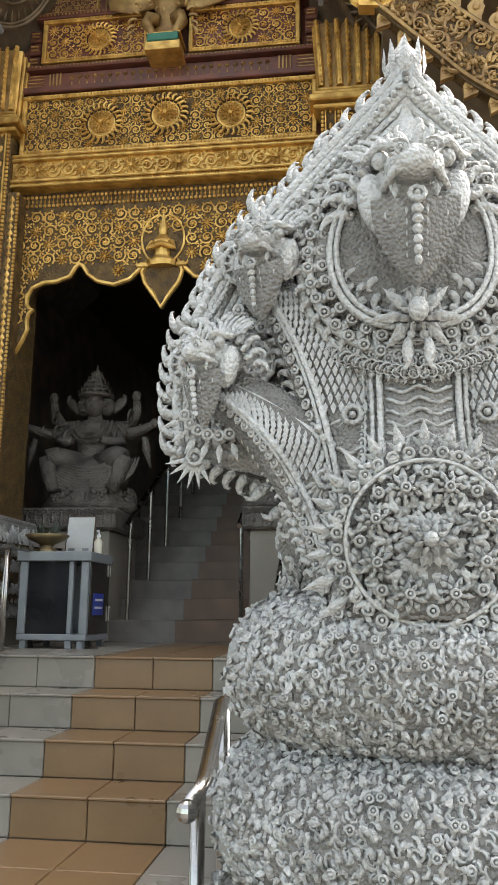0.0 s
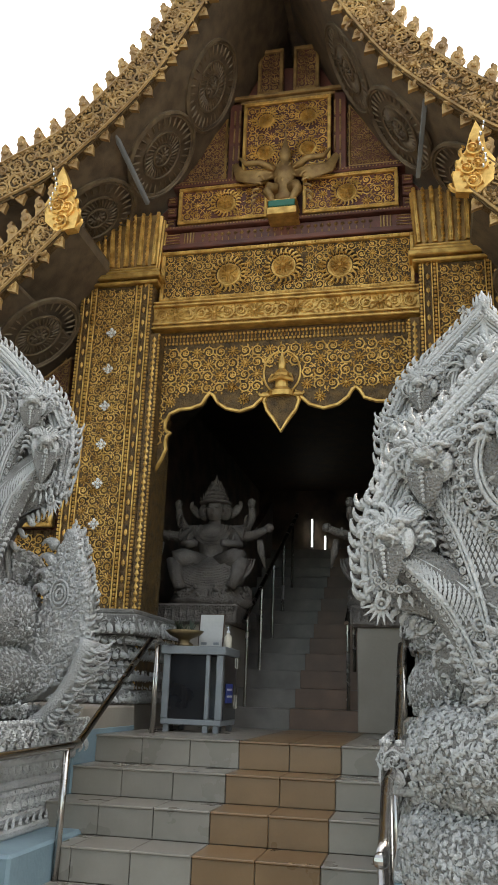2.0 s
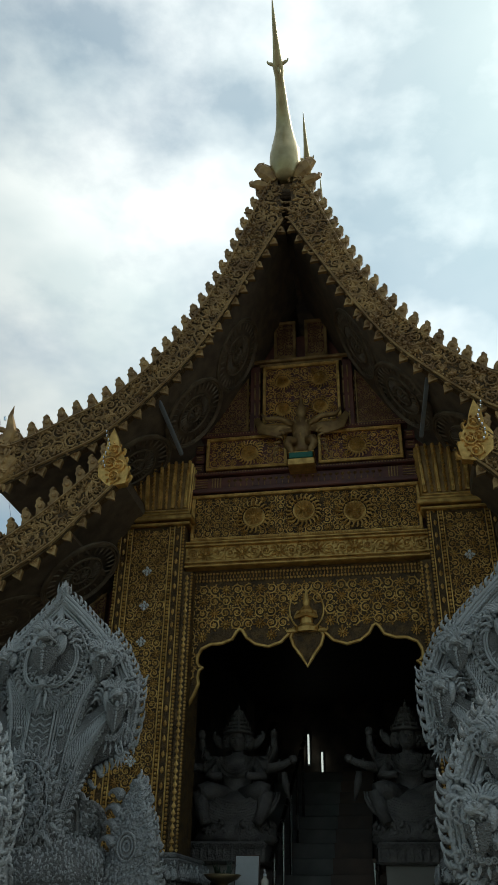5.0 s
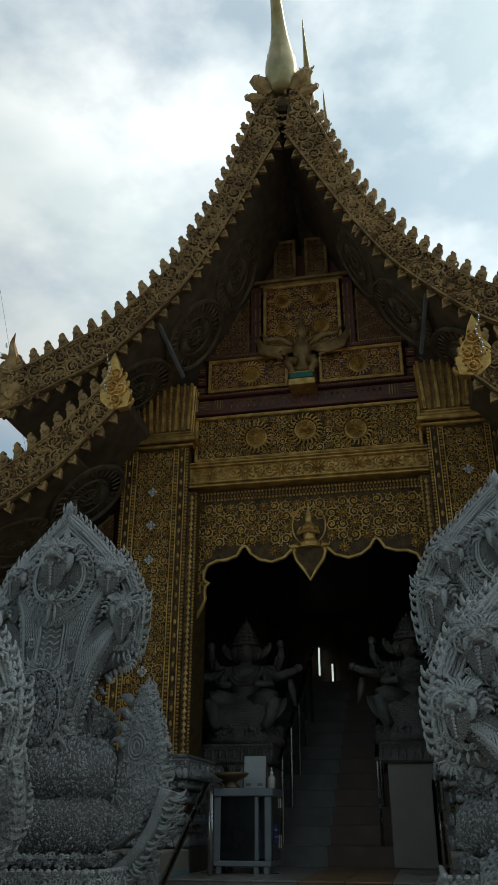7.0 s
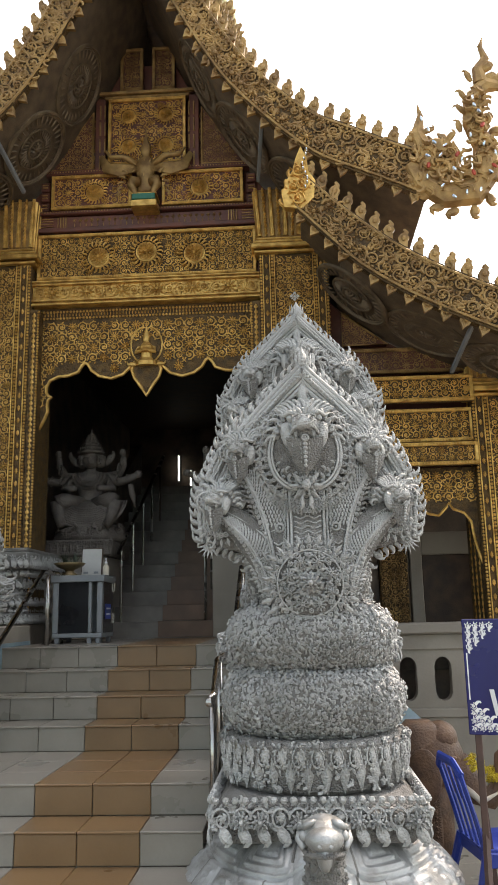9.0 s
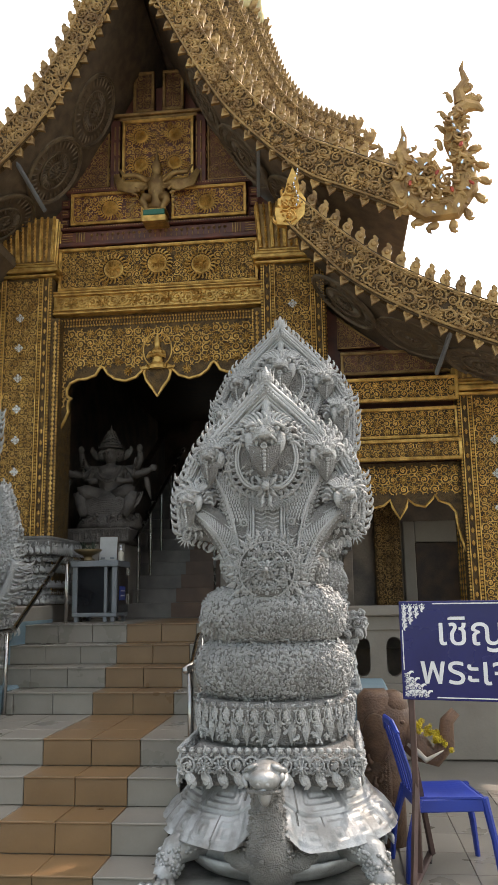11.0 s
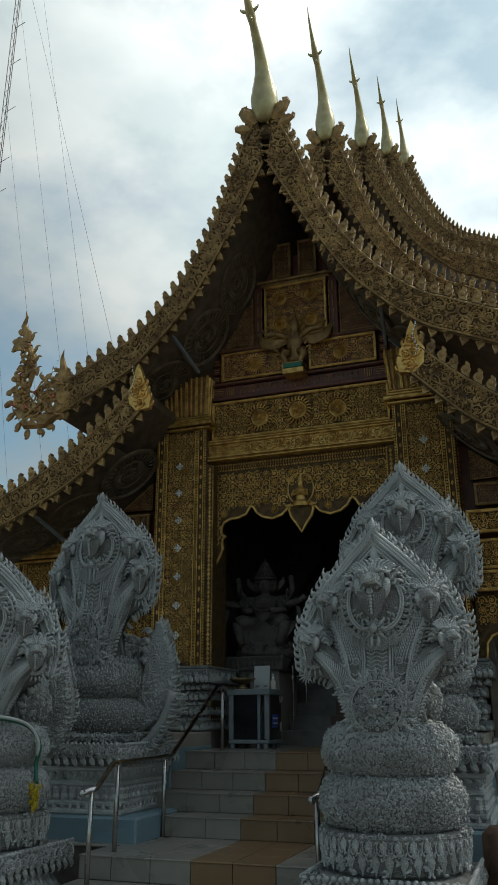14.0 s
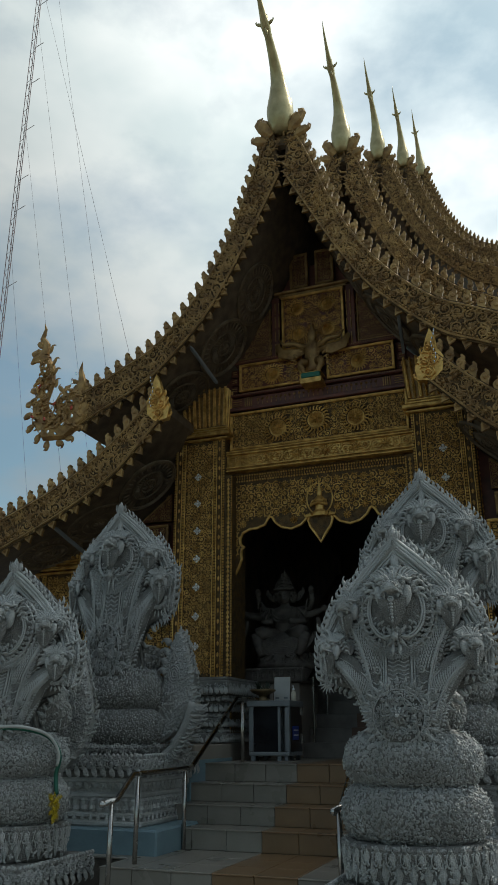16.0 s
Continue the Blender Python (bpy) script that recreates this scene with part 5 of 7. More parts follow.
        s.add(PETAL, sized(0.045 * math.cos(a), hood_y(0, 1.85) - 0.06 + 0.045 * math.sin(a), 1.85, 0.05, 0.06, 0.09, 0, 0, math.degrees(a) + 90))
    s.add(lathe([(0.04, 1.62), (0.045, 1.66), (0.026, 1.69), (0.034, 1.73), (0.016, 1.755), (0.02, 1.775), (0.008, 1.80), (0.002, 1.83)], 10), pose(0, hood_y(0, 1.7) - 0.06, 0))

    def neck(pts, rad, bands, edge, start=0.03, scaly=False):
        """A serpent's neck: round back, bordered belly with wavy plates, rows of studs."""
        pts = [np.array(p) for p in pts]
        # neck body takes the painted shade, its ornaments stay silver
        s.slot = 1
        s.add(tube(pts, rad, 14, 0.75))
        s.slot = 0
        n = len(pts)
        for e in (-1, 1):
            for off, r in ((0.55, 0.008), (0.66, 0.006)):
                s.add(tube([p + (e * r0 * off, -r0 * 0.70 * math.sqrt(1 - off * off) - 0.012, 0) for p, r0 in zip(pts, rad)], r, 5))
        if scaly:
            # a scaled pouch below the head, with a fan under it
            for t in np.linspace(0.50, 0.93, 15):
                i = t * (n - 1)
                p = np.array([np.interp(i, range(n), [q[c] for q in pts]) for c in range(3)])
                r0 = float(np.interp(i, range(n), rad))
                for off in np.linspace(-0.46, 0.46, 7):
                    s.add(PETAL, sized(*(p + (r0 * off, -r0 * 0.74 * math.sqrt(1 - off * off) - 0.004, 0.012)), 0.026, 0.04, -0.030, -8, 0, 0))
            p = np.array([np.interp(0.47 * (n - 1), range(n), [q[c] for q in pts]) for c in range(3)]) + (0, -0.085, 0)
            s.add(STUD, sized(*p, 0.026, 0.03, 0.026))
            for q in range(9):
                s.add(PETAL, sized(*p, 0.026, 0.05, 0.075, -12, 110 + 17.5 * q, 0))
                s.add(BEAD, sized(p[0] + 0.078 * math.sin(radians(110 + 17.5 * q)), p[1] + 0.004, p[2] + 0.078 * math.cos(radians(110 + 17.5 * q)), 0.011, 0.011, 0.011))
        for t in np.linspace(start, 0.36 if scaly else 0.97, bands):
            i = t * (n - 1)
            p = np.array([np.interp(i, range(n), [q[c] for q in pts]) for c in range(3)])
            r0 = float(np.interp(i, range(n), rad))
            w = r0 * 0.46
            s.add(tube([p + (u * w, -r0 * 0.75 * math.sqrt(1 - (u * 0.5) ** 2) - 0.003, 0.007 * math.cos(2 * math.pi * u)) for u in np.linspace(-1, 1, 13)], 0.0048, 4))
        for t in np.linspace(0.0, 1.0, edge):
            i = t * (n - 1)
            p = np.array([np.interp(i, range(n), [q[c] for q in pts]) for c in range(3)])
            r0 = float(np.interp(i, range(n), rad))
            for e in (-1, 1):
                for off in (0.70, 0.76, 0.84, 0.90, 0.96):
                    s.add(WORM, sized(*(p + (e * r0 * off, -r0 * 0.72 * math.sqrt(1 - off * off) - 0.002, rnd.uniform(-0.01, 0.01))), e * 0.020, 0.026, 0.022, -10, rnd.uniform(-70, 70), e * 40))
                s.add(STUD, sized(*(p + (e * r0 * 0.80, -r0 * 0.48 - 0.004, 0)), 0.014, 0.014, 0.014, 0, 0, e * 40))
                s.add(CURL, sized(*(p + (e * r0 * 0.98, -r0 * 0.15, 0)), e * 0.030, 0.045, 0.034, 0, e * 60, e * 30))

    for sd in (-1, 1):
        for (hx, hz, r, k, turn) in ((0.325, 1.35, 0.104, 0.62, 24), (0.445, 1.09, 0.100, 0.58, 34)):
            pts, rad = [], []
            for t in np.linspace(0, 1, 12):
                foot = 0.145 if hx > 0.4 else 0.10
                x = sd * (foot + (hx - foot) * t ** 2.3)
                z = 0.60 + (hz - 0.60) * (t ** 0.85)
                pts.append(on(x, z, 0.00 + 0.05 * t))
                rad.append(r * (0.62 + 0.48 * math.sin(math.pi * t ** 0.8)))
            neck(pts, rad, 6, 26, 0.03, True)
            c = np.array(pts[-1]) + (0.0, -0.045, 0.03)
            serpent_head(s, tuple(c), k, sd * turn)
            # wheel-shaped ears
            for e, rr in ((-1, 0.050), (1, 0.050)):
                o = (c[0] + e * 0.075, c[1] + 0.035, c[2] + 0.035)
                for q in (1.0, 0.55):
                    s.add(tube([(o[0] + rr * q * math.cos(a), o[1], o[2] + rr * q * math.sin(a)) for a in np.linspace(0, 2 * math.pi, 15)[:-1]], 0.008, 5, closed=True))
                for q in range(12):
                    a = radians(30 * q)
                    s.add(tube([(o[0], o[1], o[2]), (o[0] + rr * math.cos(a), o[1] - 0.004, o[2] + rr * math.sin(a))], 0.005, 4))
                s.add(lathe([(rr, 0), (rr * 0.9, 0.008), (0.001, 0.01)], 14), pose(o[0], o[1] + 0.012, o[2], 90, 0, 0))
            for q in range(9):
                a = -90 + 22 * q
                s.add(CURL, sized(c[0] + 0.085 * math.sin(radians(a)), c[1] + 0.05, c[2] + 0.05 + 0.06 * math.cos(radians(a)), 0.05 * (1 if a > 0 else -1), 0.06, 0.065, 0, a, 0))
            # collar of studs, and a plain breast plate with a fan
            for q in range(9):
                a = radians(200 + 17.5 * q)
                s.add(STUD, sized(c[0] + 0.085 * math.cos(a), c[1] + 0.01, c[2] - 0.07 + 0.075 * math.sin(a), 0.016, 0.016, 0.016))
                s.add(PETAL, sized(c[0] + 0.095 * math.cos(a), c[1] + 0.02, c[2] - 0.075 + 0.085 * math.sin(a), 0.035, 0.04, 0.05, 0, 90 - math.degrees(a), 0))
            s.add(STUD, sized(c[0] + sd * 0.06, c[1] + 0.04, c[2] - 0.19, 0.024, 0.025, 0.024))
            for q in range(6):
                s.add(PETAL, sized(c[0] + sd * 0.06, c[1] + 0.045, c[2] - 0.19, 0.025, 0.03, 0.075, 0, sd * (100 + 22 * q), 0))
    # middle neck
    zz = np.linspace(0.58, 1.30, 14)
    neck([on(0, z, 0.02) for z in zz], [0.215, 0.20, 0.185, 0.172, 0.162, 0.155, 0.150, 0.148, 0.148, 0.15, 0.155, 0.16, 0.16, 0.15], 14, 40, 0.5)
    # collar round the middle head: smooth horseshoe bands with rows of curls inside
    c0 = 1.375
    # cushion behind the head coloured as shaded depth
    s.slot = 1
    s.add(blob(0.235, 0.075, 0.245, 24, 12), pose(*on(0, c0, 0.085)))
    s.slot = 0
    for r, th, out in ((0.90, 0.009, 0.150), (0.83, 0.007, 0.155), (1.14, 0.010, 0.125), (1.24, 0.012, 0.105)):
        for sd in (-1, 1):
            pts = []
            for t in np.linspace(0, 1, 18):
                a = math.pi * t
                x = sd * r * 0.205 * math.sin(a) ** 0.75
                z = c0 - r * 0.215 * math.cos(a)
                pts.append(on(x, z, out))
            s.add(tube(pts[:15], th, 6))
    for r, n, size in ((1.02, 34, 0.040), (0.74, 24, 0.038), (1.19, 38, 0.034), (0.62, 20, 0.036), (0.50, 14, 0.034)):
        for i in range(n):
            a = 2 * math.pi * i / n
            x, z = r * 0.205 * math.sin(a), c0 - r * 0.215 * math.cos(a)
            if r < 1 and z > c0 + 0.10:
                continue
            s.add(CURL, sized(*on(x, z, 0.155 - 0.03 * r), size * (1 if x > 0 else -1), 0.045, size * 1.15, 0, math.degrees(math.atan2(x, z - c0)), 0))
            if r > 1:
                s.add(STUD, sized(*on(x * 0.97, z, 0.135), 0.015, 0.016, 0.015))
    serpent_head(s, on(0, 1.455, 0.165), 0.88)
    # scaled shoulders on both sides of the collar
    for sd in (-1, 1):
        for i in range(9):
            for j in range(14):
                x = sd * (0.235 + 0.014 * i)
                z = 1.20 + 0.026 * j + (0.013 if i % 2 else 0)
                if x * sd < 0.30 - 0.25 * abs(z - 1.42) + 0.05:
                    s.add(PETAL, sized(*on(x, z, 0.045), 0.028, 0.05, -0.03, -10, 0, 0))
        for i in range(12):
            t = i / 11
            s.add(CURL, sized(*on(sd * (0.05 + 0.26 * t), 1.615 - 0.10 * t, 0.075), sd * 0.042, 0.05, 0.05, 0, sd * 25, 0))
            s.add(CURL, sized(*on(sd * (0.06 + 0.24 * t), 1.555 - 0.08 * t, 0.085), sd * 0.045, 0.06, 0.055, 0, sd * 40, 0))
            s.add(STUD, sized(*on(sd * (0.05 + 0.25 * t), 1.585 - 0.09 * t, 0.08), 0.013, 0.014, 0.013))
        for t in np.linspace(0, 1, 14):
            s.add(SCROLL, sized(*on(sd * (0.012 + 0.22 * t), 1.075 + 0.10 * t ** 1.5, 0.145 - 0.05 * t), sd * 0.021, 0.035, 0.021))
            s.add(STUD, sized(*on(sd * (0.012 + 0.21 * t), 1.105 + 0.10 * t ** 1.5, 0.14 - 0.05 * t), 0.013, 0.015, 0.013))
    # breast flower with a pale gem
    c = on(0, 1.20, 0.175)
    s.add(blob(0.022, 0.018, 0.028, 10, 6), pose(c[0], c[1] - 0.035, c[2]))
    for q in range(7):
        a = -135 + 45 * q
        s.add(PETAL, sized(c[0] + 0.02 * math.sin(radians(a)), c[1], c[2] + 0.02 * math.cos(radians(a)), 0.055, 0.10, 0.08, -14, a, 0))
    s.add(ROSETTE, sized(c[0], c[1] + 0.005, c[2], 0.06, 0.08, 0.06))
    for e in (-1, 1):
        s.add(FLAME, sized(c[0] + e * 0.02, c[1], c[2] - 0.05, e * 0.05, 0.06, 0.09, 0, e * 160, 0))
    # medallion on the breast with its fringe
    mz = 0.715
    c = np.array(on(0, mz, 0.150))
    first = len(s.v)
    # medallion ground darkened in colour, for shade under the flowers
    s.slot = 1
    s.add(lathe([(0.21, 0), (0.205, 0.03), (0.19, 0.03), (0.001, 0.04)], 36), pose(c[0], c[1] + 0.052, c[2], 90, 0, 0))
    s.slot = 0
    s.add(tube([(c[0] + 0.188 * math.cos(a), c[1] - 0.004, c[2] + 0.188 * math.sin(a)) for a in np.linspace(0, 2 * math.pi, 41)[:-1]], 0.006, 6, closed=True))
    for q in range(34):
        a = 2 * math.pi * (q + 0.5) / 34
        s.add(STUD, sized(c[0] + 0.208 * math.cos(a), c[1] + 0.0, c[2] + 0.208 * math.sin(a), 0.016, 0.018, 0.016))
    s.add(ROSETTE, sized(c[0], c[1] - 0.022, c[2], 0.062, 0.11, 0.062))
    for ring, (r, ln, tilt) in enumerate(((0.02, 0.055, -50), (0.012, 0.042, -80))):
        for q in range(8):
            a = 45 * q + 22 * ring
            s.add(PETAL, sized(c[0] + r * math.cos(radians(a)), c[1] - 0.012, c[2] + r * math.sin(radians(a)), 0.045, 0.06, ln, tilt * 0.4, 90 - a, 0))
    for q in range(8):
        a = 45 * q + 22
        s.add(ROSETTE, sized(c[0] + 0.128 * math.cos(radians(a)), c[1] - 0.012, c[2] + 0.128 * math.sin(radians(a)), 0.042, 0.05, 0.042, 0, 20 * q, 0))
        s.add(STUD, sized(c[0] + 0.128 * math.cos(radians(a)), c[1] - 0.03, c[2] + 0.128 * math.sin(radians(a)), 0.013, 0.016, 0.013))
        b = radians(a + 22.5)
        s.add(STUD, sized(c[0] + 0.155 * math.cos(b), c[1] - 0.014, c[2] + 0.155 * math.sin(b), 0.015, 0.02, 0.015))
        for e in (-1, 1):
            s.add(CURL, sized(c[0] + 0.095 * math.cos(b), c[1] - 0.012, c[2] + 0.095 * math.sin(b), e * 0.03, 0.04, 0.045, 0, 90 - math.degrees(b) + e * 18, 0))
    for q in range(26):
        a = 360 * q / 26 + 7
        low = math.sin(radians(a)) < -0.15
        k = 0.10 if low else 0.075
        s.add(PETAL, sized(c[0] + 0.215 * math.cos(radians(a)), c[1] + 0.012, c[2] + 0.215 * math.sin(radians(a)), 0.058, 0.09, k, -10 if low else 0, 90 - a, 0))
        for e in (-1, 1):
            if not low:
                s.add(PETAL, sized(c[0] + 0.215 * math.cos(radians(a)), c[1] + 0.015, c[2] + 0.215 * math.sin(radians(a)), 0.03, 0.05, 0.05, 0, 90 - a + e * 38, 0))
    # drawn in to its true size, and fuller in the middle
    for i in range(first, len(s.v)):
        s.v[i] = c + (s.v[i] - c) * (0.84, 1.25, 0.84)
    for q in range(260):
        a, r = rnd.uniform(0, 6.28), rnd.uniform(0.045, 0.185)
        s.add(CURL, sized(c[0] + r * math.cos(a), c[1] - 0.004, c[2] + r * math.sin(a), 0.026 * rnd.choice((-1, 1)), 0.045, 0.030, -15, rnd.uniform(0, 360), 0))
    # fine tendrils and studs on what is left of the hood and breast
    for q in range(400 if rear else 800):
        z = rnd.uniform(0.48, 1.74)
        w = max(0.01, hood_w(z) - 0.05)
        x = rnd.uniform(-w, w)
        if abs(x) < 0.13 and 0.9 < z < 1.5:
            continue
        r = rnd.uniform(0.010, 0.018)
        p = on(x, z, 0.012 + (0.035 if z < 0.9 and abs(x) < 0.25 else 0) + (0.05 if z > 1.5 else 0))
        if q % 9 == 0:
            s.add(SCROLL, sized(*p, r * rnd.choice((-1, 1)), 0.035, r, 0, rnd.uniform(0, 360), 0))
        elif q % 4 == 1:
            s.add(STUD, sized(*p, r * 0.8, 0.02, r * 0.8))
        else:
            s.add(CURL, sized(*p, r * 2.0 * rnd.choice((-1, 1)), 0.04, r * 2.2, -15, rnd.uniform(-60, 60), 0))
    if rear:
        # these stand on a longer neck
        for i, block in enumerate(s.v):
            z = block[:, 2]
            s.v[i] = np.column_stack([block[:, 0], block[:, 1], z + 0.34 * np.clip((z - 0.52) / 0.62, 0, 1)])
    # a smaller coil behind the neck
    # same shade colour below the curls of this coil
    s.slot = 1
    s.add(tube([(0.19 * math.cos(a), 0.17 + 0.15 * math.sin(a), 0.76) for a in np.linspace(0, 2 * math.pi, 33)[:-1]], 0.15, 12, closed=True))
    s.slot = 0
    for q in range(900):
        a, b = rnd.uniform(-0.9, 4.04), radians(rnd.uniform(-80, 110))
        r = 0.19 + 0.15 * math.cos(b)
        n = Vector((math.cos(b) * math.cos(a), math.cos(b) * math.sin(a), math.sin(b)))
        base = Matrix.Translation((r * math.cos(a), 0.17 + (r - 0.04) * math.sin(a), 0.76 + 0.15 * math.sin(b))) @ n.to_track_quat("-Y", "Z").to_matrix().to_4x4()
        s.add(WORM, base @ sized(0, 0.001, -0.011, 0.030 * rnd.choice((-1, 1)), 0.045, 0.032, -12, rnd.uniform(-70, 70), 0))
    if not tail:
        return s
    # the raised tail: a broad leaf of curls with a ringed boss, and a flame-edged band below it
    ox, oy, oz = (0.0, 0.06, 0.02) if rear else (-0.44, 0.62, 0.30)
    leaf = [(0.24, 0.16), (0.32, 0.34), (0.41, 0.44), (0.46, 0.55), (0.46, 0.70), (0.50, 0.82), (0.545, 0.90), (0.60, 1.0), (0.645, 0.88), (0.69, 0.74), (0.74, 0.56), (0.75, 0.40), (0.70, 0.26), (0.58, 0.10), (0.44, 0.0), (0.28, 0.02)]
    s.add(slab([(ox + x, oz + z) for x, z in leaf], oy - 0.07, oy + 0.07))
    lx, lz = [x for x, z in leaf[:8]], [z for x, z in leaf[:8]]
    rx, rz = [x for x, z in leaf[7:]][::-1], [z for x, z in leaf[7:]][::-1]
    for q in range(1100):
        z = rnd.uniform(0.06, 0.97)
        a, b = np.interp(z, lz, lx), np.interp(z, rz[1:], rx[1:])
        x = rnd.uniform(a, b)
        if (x - 0.56) ** 2 + ((z - 0.60) * 0.7) ** 2 < 0.0042:
            continue
        s.add(CURL, sized(ox + x, oy + rnd.choice((-0.072, -0.072, 0.072)), oz + z - 0.01, 0.036 * rnd.choice((-1, 1)), 0.07, 0.042, -25, rnd.uniform(-60, 60), 0))
    for r in (0.058, 0.04, 0.02):
        s.add(tube([(ox + 0.56 + r * math.cos(a), oy - 0.078, oz + 0.60 + 1.4 * r * math.sin(a)) for a in np.linspace(0, 2 * math.pi, 17)[:-1]], 0.009, 5, closed=True))
    for (x0, z0), (x1, z1) in zip(leaf[6:13], leaf[7:14]):
        for u in (0.0, 0.25, 0.5, 0.75):
            for y in (-0.05, 0.05):
                x, z = x0 + (x1 - x0) * u, z0 + (z1 - z0) * u
                k = rnd.uniform(0.8, 1.2)
                s.add(CURL, sized(ox + x - 0.01, oy + y, oz + z, -0.050 * k, 0.06, 0.050 * k, rnd.uniform(-25, 25), 60 + 40 * (z < 0.5) + rnd.uniform(-25, 25), 0))
    s.add(tube([(ox + x, oy - 0.02, oz + z) for x, z in leaf[:7]], 0.028, 7))
    for k in range(4):
        s.add(CURL, sized(ox + 0.47 + 0.01 * k, oy - 0.06, oz + 0.60 + 0.09 * k, -0.12, 0.12, 0.10, 0, -40, 0))
    if rear:
        strip = half_curve([(0.79, 0.36), (0.72, 0.16), (0.60, -0.02), (0.50, -0.10)], 20)
        s.add(tube([(x, -0.02, z) for x, z in strip], 0.052, 8, 2.0))
        for x, z in strip:
            for y in (-0.12, -0.08, -0.04, 0.0, 0.05):
                k = rnd.uniform(0.7, 1.1)
                s.add(HOOK, sized(x + rnd.uniform(0.02, 0.045), y, z - 0.03 + rnd.uniform(-0.02, 0.02), -0.055 * k, 0.06, 0.07 * k, rnd.uniform(-25, 25), 115 + rnd.uniform(-30, 30), 0))
    else:
        for q in range(60):
            a = rnd.uniform(-60, 120)
            s.add(FLAME, sized(ox + 0.52 + rnd.uniform(-0.14, 0.16), oy - 0.08, oz + rnd.uniform(0.1, 0.85), 0.07 * rnd.choice((-1, 1)), 0.09, 0.10, -35, a, 0))
    return s


def turtle():
    """A turtle bearing the pedestal, head raised towards -y; feet at z = 0."""
    s = Soup()
    rx, ry = 0.64, 0.71
    # shell: a ring of large plates over a ring of rim plates, each with grown rings
    v, f, seams, seam = [], [], [], []
    rings, sides = 100, 320
    bounds = ((0.0, 0.52, 1, 0.0), (0.52, 0.84, 12, 0.26), (0.84, 1.02, 26, 0.12))
    for i in range(rings + 1):
        t = i / rings
        lo, hi, count, turn = next(b for b in bounds if t <= b[1])
        for k in range(sides):
            a = 2 * math.pi * k / sides
            u = ((a + turn) * count / (2 * math.pi)) % 1.0
            edge = min((t - lo) * 0.75, (hi - t) * 0.75, min(u, 1 - u) * 2 * math.pi * rx * t / count)
            lift = 0.022 * min(1.0, edge / 0.012) + 0.0085 * math.sin(min(edge, 0.085) * 230)
            if count == 26 and t > 0.97:
                edge = min(u, 1 - u) * 2 * math.pi * rx * t / count
                lift = 0.020 * min(1.0, edge / 0.02)
            seam.append(edge < 0.0075 and t > 0.5)
            slope = min(1.0, max(0.0, (t - 0.5) / 0.4))
            out = 0.9 * slope * lift + 0.02 * max(0.0, t - 0.85) / 0.15
            x, y = (rx * t + out) * math.cos(a), (ry * t + out) * math.sin(a)
            notch = 0.0
            if y < -0.40 and abs(x) < 0.22:
                notch = 0.14 * (0.5 + 0.5 * math.cos(math.pi * x / 0.22)) * min(1, (-0.40 - y) / 0.3)
            v.append((x, y, 0.20 + 0.36 * (1 - t ** 2.7) + (1 - 0.5 * slope) * lift + notch))
    for i in range(rings):
        for k in range(sides):
            q = (k + 1) % sides
            quad = (i * sides + k, (i + 1) * sides + k, (i + 1) * sides + q, i * sides + q)
            (seams if all(seam[p] for p in quad) else f).append(quad)
    s.add((np.array(v), f))
    s.slot = 1
    s.add((np.array(v), seams))
    s.slot = 0
    s.add(lathe([(0.50, 0.05), (0.58, 0.10), (0.60, 0.17), (0.63, 0.245), (0.55, 0.26)], 40, 0.98, 1.03))
    # neck frill, neck and head, turned a little aside
    s.slot = 1
    s.add(blob(0.25, 0.17, 0.09, 18, 8), pose(0, -0.54, 0.15))
    spine = half_curve([(-0.50, 0.13), (-0.65, 0.20), (-0.715, 0.34), (-0.72, 0.47), (-0.73, 0.56)], 16)
    girth = np.interp(np.linspace(0, 4, 16), range(5), [0.17, 0.125, 0.088, 0.075, 0.070])
    s.add(tube([(0, y, z) for y, z in spine], girth, 18))
    rnd = random.Random(8)
    for q in range(520):
        i = rnd.randrange(1, 15)
        a, r = rnd.uniform(0, 6.28), girth[i]
        s.add(BEAD, sized(r * math.cos(a), spine[i][0] + 0.8 * r * math.sin(a) + rnd.uniform(-0.02, 0.02), spine[i][1] + 0.4 * r * math.sin(a) + rnd.uniform(-0.015, 0.015), 0.013, 0.011, 0.010))
    s.slot = 0
    s.add(blob(0.096, 0.125, 0.062, 18, 12), pose(0, -0.76, 0.59, -6, 0, 0))
    for sd in (-1, 1):
        s.add(blob(0.034, 0.045, 0.018, 10, 7), pose(sd * 0.058, -0.82, 0.628, -15, sd * 25, 0))
        s.add(tube([(sd * 0.095, -0.74, 0.60), (sd * 0.10, -0.80, 0.57), (sd * 0.085, -0.86, 0.55)], [0.012, 0.018, 0.010], 7))
    s.add(blob(0.078, 0.095, 0.050, 16, 10), pose(0, -0.845, 0.578, -10, 0, 0))
    s.add(tube([(0, -0.72, 0.545), (0, -0.84, 0.52), (0, -0.905, 0.512)], [0.085, 0.074, 0.036], 14, 0.45))
    s.slot = 1
    s.add(tube([(-0.094, -0.79, 0.545), (-0.07, -0.87, 0.528), (0, -0.925, 0.534), (0.07, -0.87, 0.528), (0.094, -0.79, 0.545)], 0.011, 6))
    s.slot = 0
